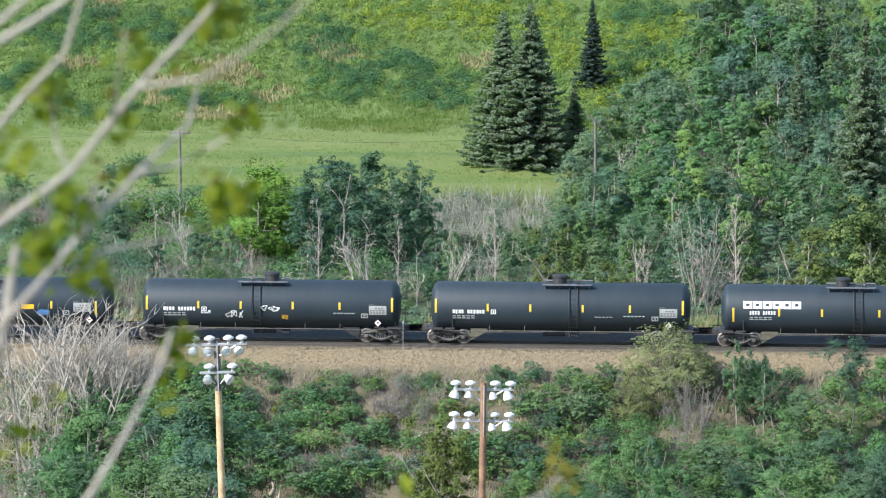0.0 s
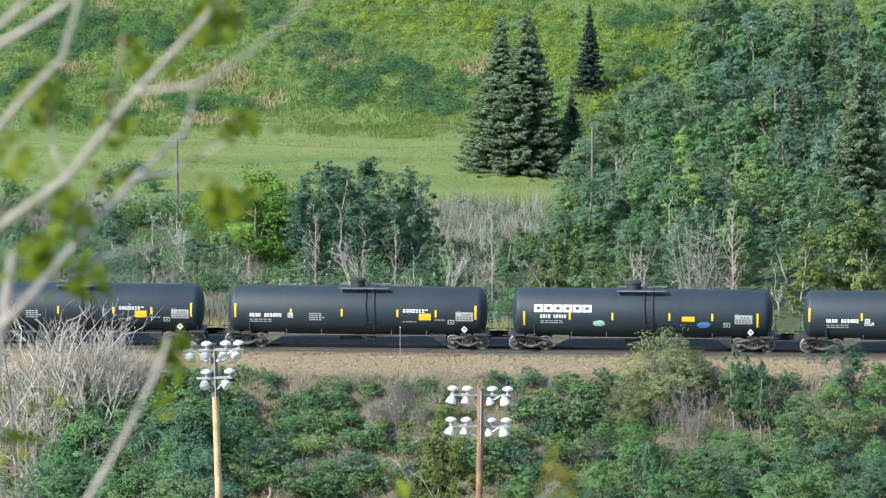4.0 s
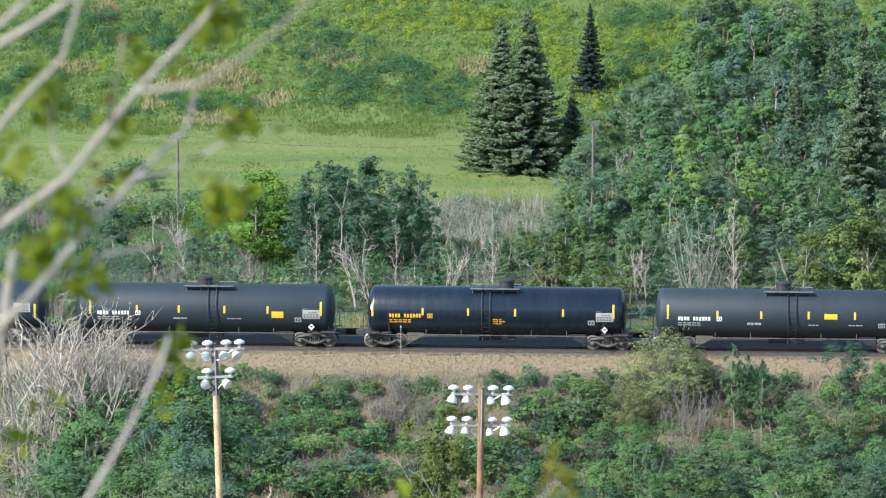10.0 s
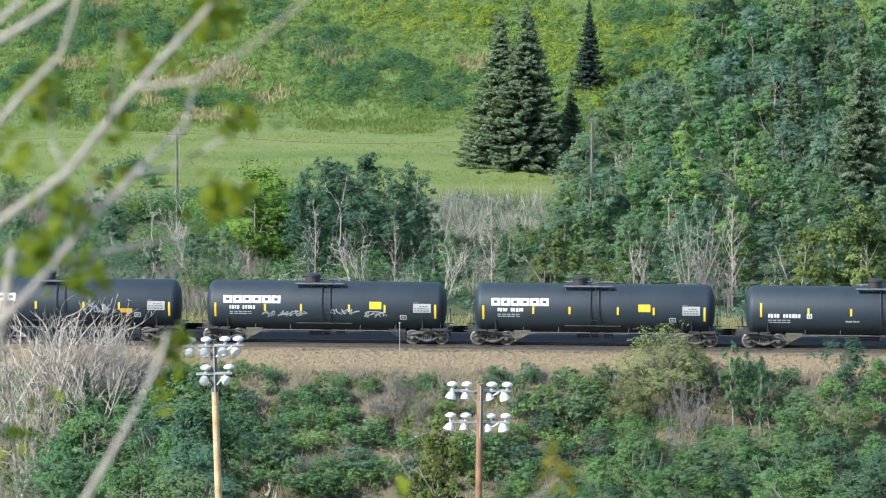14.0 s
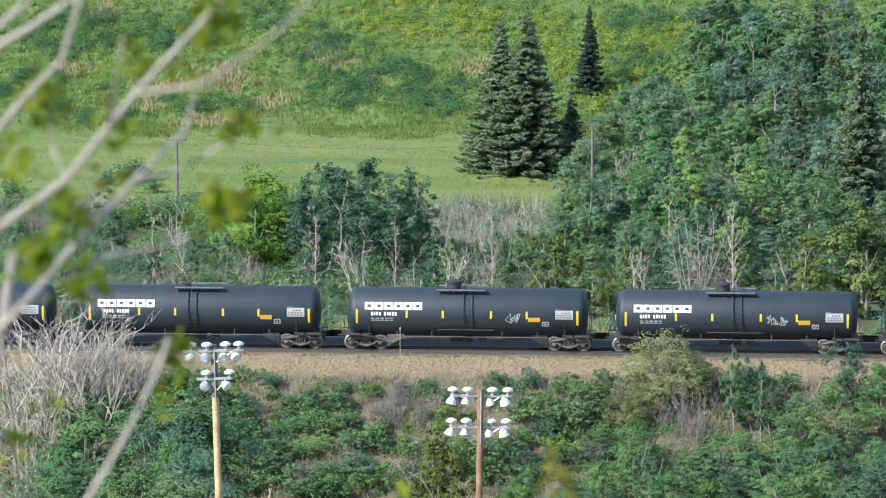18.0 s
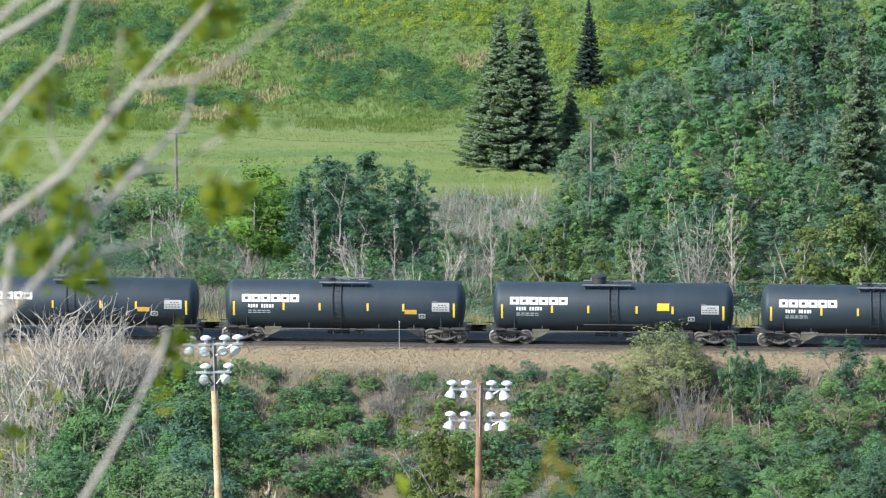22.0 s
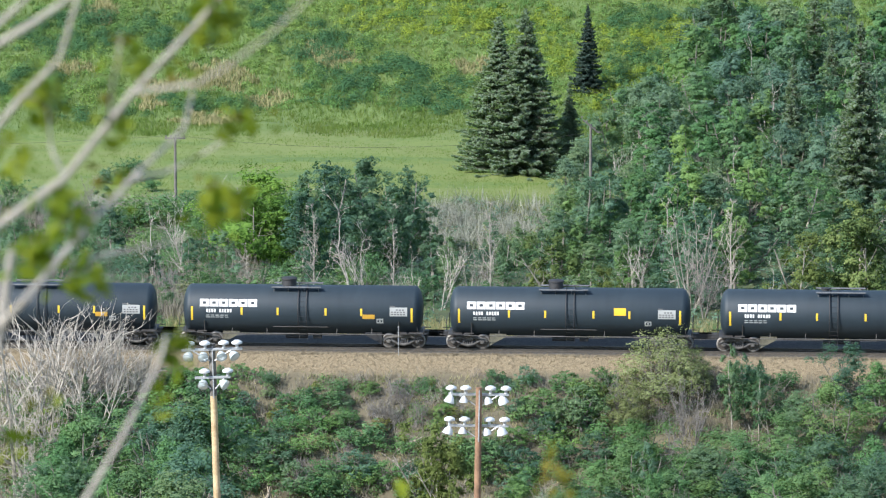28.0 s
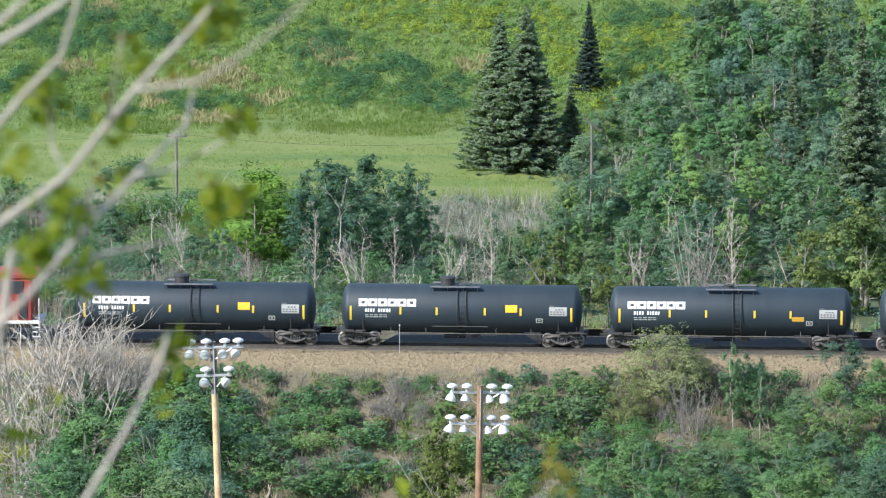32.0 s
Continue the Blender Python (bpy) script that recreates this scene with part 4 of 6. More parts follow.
def sprays(rs, n, centre, radius, count=9):
    """Leaves gathered in small tufts on the shell of a clump, thickest on the tufts' upper sides."""
    d0 = unit(rs.normal(size=(count, 3)) + np.array((0, 0, 0.35)))
    c = np.asarray(centre) + d0 * radius * rs.uniform(0.55, 1.1, (count, 1)) * np.array((1.0, 1.0, 0.85))
    k = rs.randint(0, count, n)
    d = unit(rs.normal(size=(n, 3)) + np.array((0, 0, 0.45)))
    r = radius * rs.uniform(0.30, 0.52, count)[k][:, None] * rs.uniform(0.65, 1.1, (n, 1))
    return c[k] + d * r * np.array((1.0, 1.0, 0.62)), unit(d + d0[k] * 0.6)


class Kind:
    """A plant drawn once and set out many times."""

    def __init__(self, root, height):
        self.root, self.height, self.used = root, height, False
        self.girth = self.rise = 1.0

    def grown(self, girth, rise):
        """How broad and tall this kind grows against the others."""
        self.girth, self.rise = girth, rise
        return self

    def put(self, b, d, h, wide=1.0, turn=0.0, sink=0.05, lean=0.0):
        x, y, z = spot(b, d)
        s = h / self.height
        m = pose(x, y, z - sink, 0, lean, turn) @ Matrix.Diagonal((s * wide * self.girth, s * wide * self.girth, s * self.rise, 1))
        if not self.used:
            self.used = True
            self.root.matrix_basis = m
            return self.root
        q = self.root.scale
        return copy_thing(self.root, m @ Matrix.Diagonal((1 / q.x, 1 / q.y, 1 / q.z, 1)))


def broadleaf(name, label, category, seed, height, width, leaves, mat, low=0.22, size=0.2, bark="bark", group="", clumps=26, stems=1, top=0.5):
    """A broad-leaved tree: trunk with limbs, and a crown of ragged leaf clumps with gaps."""
    rs = np.random.RandomState(seed)
    root = thing(name, label, category, group)
    g = Geo()
    tips = []
    for k in range(stems):
        off = rs.normal(size=3) * (0.12 * width if stems > 1 else 0)
        off[2] = 0
        lean = rs.normal(size=3) * (0.16 if stems > 1 else 0.04) + np.array((0, 0, 1))
        pts, d = branch_pipe(g, rs, off + np.array((0, 0, -0.3)), lean, height * 0.92, 0.011 * height + 0.03, 7, 0, 0.06, 7)
        for i in range(2, 7):
            for j in range(2):
                a = rs.uniform(0, 2 * math.pi)
                up = rs.uniform(0.3, 0.9)
                q, _ = branch_pipe(g, rs, pts[i], (math.cos(a), math.sin(a), up), width * 0.42 * rs.uniform(0.6, 1.0), 0.006 * height * (1.1 - i * 0.1), 3, 0, 0.2, 4)
                tips.append(q[-1])
    part("trunk", g.mesh("trunk", M[bark]), root, "pale slender trunk and limbs")
    pos, out = [], []
    per = leaves // clumps
    for k in range(clumps):
        h = low + (1 - low) * (k + rs.rand()) / clumps
        swell = math.sin(math.pi * min(1.0, max(0.0, (h - low) / (1 - low))) ** top) ** 0.6 if h < 0.98 else 0.15
        a = rs.uniform(0, 2 * math.pi)
        r = width * 0.5 * swell * math.sqrt(rs.uniform(0.15, 1.0)) * 0.8
        c = (r * math.cos(a), r * math.sin(a), height * h * 0.96)
        if rs.rand() < 0.3 and tips:
            c = tips[rs.randint(len(tips))]
        rad = width * rs.uniform(0.10, 0.20) * (26 / clumps) ** 0.33
        p, o = sprays(rs, per, c, rad)
        pos.append(p)
        out.append(o)
    pos, out = np.concatenate(pos), np.concatenate(out)
    heart = np.array((0, 0, height * (low + 1) * 0.5))
    out = unit(out * 0.7 + unit((pos - heart) * np.array((1, 1, 0.6))) * 0.6)
    ok = pos[:, 2] > 0.02 * height
    me = quad_mesh("crown", leaf_quads(rs, pos[ok], out[ok], size, lift=0.4), M[mat], 3)
    part("crown", me, root, "uneven leafy crown")
    return Kind(root, height)


def shrub(name, label, seed, height, width, leaves, mat, size=0.17, group="", twigs=14, category="shrub"):
    """A many-stemmed bush."""
    rs = np.random.RandomState(seed)
    root = thing(name, label, category, group)
    g = Geo()
    pos, out = [], []
    for k in range(twigs):
        a = rs.uniform(0, 2 * math.pi)
        sp = rs.uniform(0.1, 0.75)
        pts, d = branch_pipe(g, rs, (0.1 * math.cos(a), 0.1 * math.sin(a), -0.1), (sp * math.cos(a) * width / height, sp * math.sin(a) * width / height, 1), height * rs.uniform(0.65, 1.0), 0.022, 4, 0, 0.15, 4)
        for q, share in ((pts[2], 0.25), (pts[3], 0.4), (pts[4], 0.35)):
            p, o = sprays(rs, int(leaves / twigs * share) + 1, q, width * rs.uniform(0.13, 0.22), 5)
            pos.append(p)
            out.append(o)
    tagged(part("stem_tangle", g.mesh("stem_tangle", M["bark"]), root), kind="stuff")
    pos, out = np.concatenate(pos), np.concatenate(out)
    ok = pos[:, 2] > 0.03
    part("foliage", quad_mesh("foliage", leaf_quads(rs, pos[ok], out[ok], size), M[mat], 3), root)
    return Kind(root, height)


def spruce(name, label, seed, height, width, mat, whorls=72, group="", power=0.94):
    """A spruce: straight trunk and drooping whorled boughs with needle sprays."""
    rs = np.random.RandomState(seed)
    root = thing(name, label, "spruce tree", group)
    g = Geo()
    g.pipe([(0, 0, -0.3), (0, 0, height * 0.5), (0, 0, height)], [0.02 * height, 0.012 * height, 0.01], 8)
    quads = []
    for k in range(whorls):
        h = 0.03 + 0.96 * (k / (whorls - 1)) ** 0.95
        reach = width * 0.5 * (1 - h) ** power * (0.82 + 0.18 * math.sin(k * 2.4)) + 0.05
        n = 9 if h < 0.7 else 6
        a0 = rs.uniform(0, 6.28)
        for j in range(n):
            a = a0 + 2 * math.pi * j / n + rs.normal() * 0.18
            length = reach * rs.uniform(0.72, 1.12)
            z0 = height * h + rs.normal() * 0.16
            dirs = np.array((math.cos(a), math.sin(a), 0))
            sag = rs.uniform(0.12, 0.36) if h < 0.86 else -0.45
            m = max(3, int(length / 0.11))
            t = np.linspace(0.12, 1, m)
            mid = dirs[None] * (length * t)[:, None] + np.array((0, 0, z0)) + rs.normal(size=(m, 3)) * 0.03
            mid[:, 2] += -sag * length * t + 0.20 * length * t ** 3
            if length > 0.5:
                g.pipe([mid[0] * np.array((0.1, 0.1, 1)), mid[m // 2], mid[-1]], [0.03, 0.018, 0.006], 3)
            side = np.array((-math.sin(a), math.cos(a), 0))
            for sgn in (-1.1, -0.5, 0, 0.5, 1.1):
                s = (min(0.20, 0.3 * length + 0.05) + 0.26 * (1 - t) * min(length, 2.0))[:, None]
                ddir = unit(dirs * (0.75 if sgn else 1.0) + side * sgn * 0.8 + np.array((0, 0, -0.12)) + rs.normal(size=(m, 3)) * 0.14)
                tip = mid + ddir * s * rs.uniform(0.8, 1.5, (m, 1))
                wid = unit(np.cross(ddir, np.array((0, 0, 0.75)) + dirs * 0.75 + rs.normal(size=(m, 3)) * 0.35)) * rs.uniform(0.04, 0.085, (m, 1))
                bas = mid + rs.normal(size=(m, 3)) * 0.04
                hang = np.array((0, 0, -1.0)) * rs.uniform(0.02, 0.16, (m, 1))
                quads.append(np.stack([bas, (bas + tip) / 2 + wid + hang, tip, (bas + tip) / 2 - wid + hang], 1))
    part("trunk", g.mesh("trunk", M["dark_bark"]), root, "dark straight trunk and boughs")
    part("crown", quad_mesh("crown", np.concatenate(quads), M[mat]), root, "drooping needle boughs")
    return Kind(root, height)


def bare_tree(name, label, seed, height, mat="dead", spread=0.5, limbs=12, group="", stems=1, up=0.9, fine=5, thick=0.011, part_way=0.32):
    """A leafless tree: one trunk mesh and its fine twigs."""
    rs = np.random.RandomState(seed)
    root = thing(name, label, "dead tree", group)
    g, tw = Geo(), Geo()
    for k in range(stems):
        a = rs.uniform(0, 6.28)
        ln = (part_way * math.cos(a), part_way * math.sin(a), 1) if stems > 1 else (rs.normal() * 0.08, rs.normal() * 0.08, 1)
        hh = height * (rs.uniform(0.7, 1.0) if stems > 1 else 0.97)
        pts, d = branch_pipe(g, rs, (0, 0, -0.3), ln, hh, thick * height + 0.015, 8, 0, 0.07, 6)
        for i in range(2, 9):
            for j in range(max(1, limbs // 7)):
                b = rs.uniform(0, 6.28)
                length = spread * height * (1.05 - i / 9) * rs.uniform(0.4, 1.0)
                q, dd = branch_pipe(g, rs, pts[i], (math.cos(b), math.sin(b), up * rs.uniform(0.5, 1.4)), length, thick * height * 0.42 * (1.1 - i / 10) + 0.006, 4, -0.04, 0.2, 4)
                for m in range(fine):
                    s = q[rs.randint(1, 5)]
                    e = unit(dd + rs.normal(size=3) * 0.6)
                    r, ee = branch_pipe(tw, rs, s, e, length * rs.uniform(0.3, 0.7), 0.013, 2, -0.03, 0.25, 3)
                    for c in range(2):
                        branch_pipe(tw, rs, r[rs.randint(1, 3)], unit(ee + rs.normal(size=3) * 0.7), length * 0.22, 0.008, 1, 0, 0.2, 3)
    part("trunk", g.mesh("trunk", M[mat]), root, "bleached bare trunk")
    tagged(part("twig_tangle", tw.mesh("twig_tangle", M[mat]), root, "tangle of bare twigs"), kind="stuff")
    return Kind(root, height)


def forked_tree(name, label, seed, height, mat="dead", stems=3, open_out=0.35, forks=3, thick=0.014, group="", category="dead tree"):
    """A leafless tree that forks again and again into fine crooked twigs."""
    rs = np.random.RandomState(seed)
    root = thing(name, label, category, group)
    g, tw = Geo(), Geo()

    def grow(p, d, length, r, level):
        net = g if level < 2 else tw
        pts, dd = branch_pipe(net, rs, p, d, length, r, 4 if level < 2 else 3, -0.05, 0.16 + 0.05 * level, 6 if level < 1 else 4 if level < 2 else 3)
        if level == forks:
            return
        for k in range(rs.randint(3, 6) if level else rs.randint(5, 8)):
            i = rs.randint(2, len(pts)) if level else rs.randint(1, len(pts))
            side = unit(np.cross(dd, rs.normal(size=3)))
            grow(pts[i], unit(dd * 0.9 + side * rs.uniform(0.35, 0.95) + np.array((0, 0, 0.25))), length * rs.uniform(0.38, 0.62), max(r * 0.5, 0.009), level + 1)

    for k in range(stems):
        a = 2 * math.pi * (k + rs.rand()) / stems
        o = open_out * rs.uniform(0.4, 1.2) if stems > 1 else rs.normal() * 0.06
        grow((0.12 * math.cos(a), 0.12 * math.sin(a), -0.3), (o * math.cos(a), o * math.sin(a), 1), height * rs.uniform(0.5, 0.68), thick * height, 0)
    part("trunk", g.mesh("trunk", M[mat]), root, "bare forking trunk and limbs")
    tagged(part("twig_tangle", tw.mesh("twig_tangle", M[mat]), root, "tangle of bare twigs"), kind="stuff")
    return Kind(root, max(p[2] for p in tw.v))


def dome_bush(name, label, seed, height, width, leaves, mat, size, twig_mat="dead_grey", group="", lobes=60):
    """A broad bush whose leafy dome reaches to the ground, with bare inner twigs showing through."""
    rs = np.random.RandomState(seed)
    root = thing(name, label, "bush", group)
    g = Geo()
    pos, out = [], []
    for k in range(lobes):
        a, e = rs.uniform(0, 2 * math.pi), math.asin(rs.uniform(0.02, 1.0))
        r = rs.uniform(0.72, 1.0) * (1.0 if rs.rand() < 0.8 else 0.6)
        c = np.array((math.cos(a) * math.cos(e) * width * 0.42, math.sin(a) * math.cos(e) * width * 0.42, 0.1 * height + math.sin(e) * height * 0.78)) * r
        branch_pipe(g, rs, (rs.normal() * 0.2, rs.normal() * 0.2, -0.1), c + np.array((0, 0, 0.3 * height)), float(np.linalg.norm(c)) * 1.08, 0.03, 4, 0.08, 0.12, 4)
        for j in range(2):
            branch_pipe(g, rs, c * 0.7, c + rs.normal(size=3) * 0.8, width * 0.16, 0.012, 3, 0, 0.3, 3)
        p, o = sprays(rs, leaves // lobes, c, width * rs.uniform(0.085, 0.14), 8)
        pos.append(p)
        out.append(unit(o + unit(c) * 0.5))
    tagged(part("stem_tangle", g.mesh("stem_tangle", M[twig_mat]), root, "grey tangle of inner twigs"), kind="stuff")
    pos, out = np.concatenate(pos), np.concatenate(out)
    ok = pos[:, 2] > 0.03
    part("foliage", quad_mesh("foliage", leaf_quads(rs, pos[ok], out[ok], size, lift=0.35), M[mat], 3), root)
    return Kind(root, height)


def shrub_field(name, label, seed, n, xs, ws, mat, size, radius, per, tall=0.8, keep=None, narrow=0.6):
    """Wide low growth, as one mesh of small leaf sprays."""
    rs = np.random.RandomState(seed)
    out_q = []
    k = 0
    while k < n:
        x, w = rs.uniform(*xs), rs.uniform(*ws)
        y = (w - x * math.sin(SLANT)) / math.cos(SLANT)
        if keep and not keep(x, w, rs):
            continue
        k += 1
        r = rs.uniform(*radius)
        z = float(ground_z(x, y))
        m = int(per * r * r) + 12
        d = unit(rs.normal(size=(m, 3)))
        d[:, 2] = np.abs(d[:, 2])
        p = d * r * rs.uniform(0.45, 1.1, (m, 1)) * np.array((1, 1, tall * rs.uniform(0.7, 1.4))) + np.array((x, y, z))
        out_q.append(leaf_quads(rs, p, d, size, narrow, 0.5))
    ob = new(name, quad_mesh(name, np.concatenate(out_q), M[mat], 3))
    return tagged(ob, label, "vegetation", kind="stuff")


def grass_field(name, label, seed, n, xs, ws, mat, height, keep=None, tuft=3, broad=0.16):
    """Upright grass blades as one mesh of thin triangles."""
    rs = np.random.RandomState(seed)
    x = rs.uniform(*xs, n)
    w = rs.uniform(*ws, n)
    if keep:
        ok = keep(x, w, rs)
        x, w = x[ok], w[ok]
    x, w = np.repeat(x, tuft), np.repeat(w, tuft)
    m = len(x)
    x, w = x + rs.normal(size=m) * 0.12, w + rs.normal(size=m) * 0.12
    y = (w - x * math.sin(SLANT)) / math.cos(SLANT)
    base = np.stack([x, y, ground_z(x, y) - 0.03], -1)
    a = rs.uniform(0, 6.28, m)
    h = rs.uniform(*height, m)
    wide = np.stack([np.cos(a), np.sin(a), a * 0], -1) * (h * broad)[:, None]
    tip = base + np.stack([rs.normal(size=m) * 0.3 * h, rs.normal(size=m) * 0.3 * h, h], -1)
    ob = new(name, quad_mesh(name, np.stack([base - wide, base + wide, tip], 1), M[mat], 3))
    return tagged(ob, label, "grass", kind="stuff")


ASPENS = "trees of the railway strip"
aspens = [broadleaf("aspen_tree", "green leafy aspen with a pale slender trunk", "tree", 10 + k, 7.0, (3.0, 3.5, 2.6, 3.9)[k], 7500, "aspen", (0.12, 0.08, 0.2, 0.08)[k], (0.145, 0.15, 0.135, 0.15)[k], group=ASPENS, clumps=(28, 34, 26, 36)[k], top=(0.6, 0.5, 0.7, 0.5)[k]) for k in range(4)]
woods = [broadleaf("poplar_tree", ("green poplar in the dense wood beside the field", "grey-green poplar in the dense wood beside the field")[k % 2], "tree", 30 + k, 9.0, (4.6, 5.4, 4.2, 4.8, 4.4)[k], 10000, ("aspen", "wood", "shrub", "poplar", "lush")[k], (0.2, 0.26, 0.16, 0.22, 0.2)[k], 0.165, group="trees of the wood", clumps=(24, 30, 24, 28, 26)[k], bark="wood_bark") for k in range(5)]
thickets = [broadleaf("poplar_bush", "dense green young poplar bush on the railway bank", "bush", 40 + k, 7.0, (5.4, 5.9, 5.0)[k], 14000, ("lush", "shrub", "aspen")[k], 0.02, 0.13, group="poplar bushes of the bank", clumps=(70, 84, 76)[k], bark="wood_bark", stems=3, top=0.42) for k in range(3)]
maple = broadleaf("maple_tree", "bright yellow-green bushy tree beside the field", "tree", 50, 5.0, 5.2, 9000, "bright", 0.05, 0.145, clumps=44, stems=2)
olives = [broadleaf("olive_tree", "olive-green leafy tree behind the railway", "tree", 52 + k, 5.0, 3.6, 6500, "olive", 0.05, 0.135, clumps=30, stems=2) for k in range(2)]
shrubs = [shrub("shrub", "dark green leafy shrub on the railway bank", 60 + k, 2.0, 2.4, 1500, ("shrub", "aspen", "hill_dark")[k], 0.15, "shrubs of the railway bank") for k in range(3)]
bushes = [shrub("thicket_bush", "tangled grey-green bush in the thicket", 70 + k, 3.6, 3.4, 2200, ("shrub", "aspen")[k], 0.16, "bushes of the thicket", 22, "bush") for k in range(2)]
lush = shrub("shrub", "bright green leafy shrub on the railway bank", 64, 2.0, 2.4, 1700, "lush", 0.13, "shrubs of the railway bank")
silver = shrub("silver_shrub", "silvery grey-green shrub beside the railway", 66, 2.0, 2.4, 1100, "silver", 0.16, "silvery shrubs")
willow = dome_bush("willow_bush", "large pale olive willow bush on the railway bank", 68, 5.0, 6.4, 17000, "willow", 0.115, lobes=90)
dense = [dome_bush("bank_bush", ("rounded dark green leafy bush on the railway bank", "rounded grey-green leafy bush on the railway bank", "rounded bright green leafy bush on the railway bank", "rounded olive-green leafy bush on the railway bank", "rounded pale olive bush on the railway bank")[k], 160 + k, 2.0, 2.6, 3200, ("shrub", "aspen", "lush", "olive", "willow")[k], 0.105, group="rounded bushes of the bank", lobes=30) for k in range(5)]
brush = [forked_tree("dry_bush", "grey dry leafless bush on the railway bank", 170 + k, 2.2, ("dead_grey", "dead")[k], 9, 0.75, 2, 0.006, "dry bushes of the bank", "bush") for k in range(2)]
snags = [forked_tree("dead_tree", "bleached dead tree with forking crooked limbs", 180 + k, 7.0, "bleached", (2, 5, 1)[k], (0.3, 0.5, 0.2)[k], (3, 2, 3)[k], (0.012, 0.011, 0.014)[k], "dead trees") for k in range(3)]
dead_trees = [bare_tree("dead_tree", "bleached leafless tree beside the railway", 80 + k, 6.0, "dead", (0.4, 0.5)[k], 21, "dead trees", 1, 0.9, 6, 0.009) for k in range(2)]
dead_bush = [bare_tree("dead_bush", "bleached leafless many-stemmed bush", 90 + k, 5.0, ("dead", "dead_grey")[k], 0.34, 7, "dead bushes", 8, 1.3, 4, 0.0032) for k in range(2)]
dead_clump = bare_tree("dead_tree", "clump of bleached upright dead stems on the bank", 93, 6.0, "bleached", 0.22, 7, "dead trees", 11, 1.6, 3, 0.0045, 0.17)
leaning_tree = bare_tree("dead_tree", "bleached leaning dead trunk on the bank", 97, 6.0, "bleached", 0.3, 7, "dead trees", 1, 0.9, 3, 0.011)
grey_brush = bare_tree("bare_willow", "grey leafless willow thicket at the field's edge", 95, 3.0, "dead_grey", 0.4, 7, "bare willows", 7, 1.2, 4, 0.005)
spruces = [spruce("spruce_tree", "tall blue-green spruce at the edge of the field", 100 + k, 12.5, (8.6, 9.0)[k], "spruce", group="field spruces") for k in range(2)]
dark_spruce = spruce("spruce_tree", "slim dark spruce on the hillside", 104, 11.0, 6.2, "spruce_dark", 44)
wood_spruce = spruce("spruce_tree", "blue-green spruce standing in the wood", 106, 11.0, 5.5, "spruce", 40, "spruces of the wood")

for kind, girth, rise in ((bushes[0], 0.79, 0.64), (bushes[1], 0.55, 0.5), (grey_brush, 0.46, 0.4), (silver, 0.9, 0.75), (shrubs[0], 1.14, 0.95), (shrubs[1], 0.88, 0.8), (shrubs[2], 0.75, 0.7), (lush, 1.1, 0.85), (dead_trees[1], 1.0, 1.12), (dead_bush[0], 1.1, 1.2), (olives[0], 1.2, 1.2), (aspens[1], 1.15, 1.1), (aspens[3], 1.2, 1.1), (thickets[0], 0.72, 0.7), (thickets[1], 0.9, 0.85), (thickets[2], 0.95, 0.8), (woods[0], 0.9, 0.95), (woods[3], 0.85, 0.85)):
    kind.grown(girth, rise)

rng = random.Random(21)


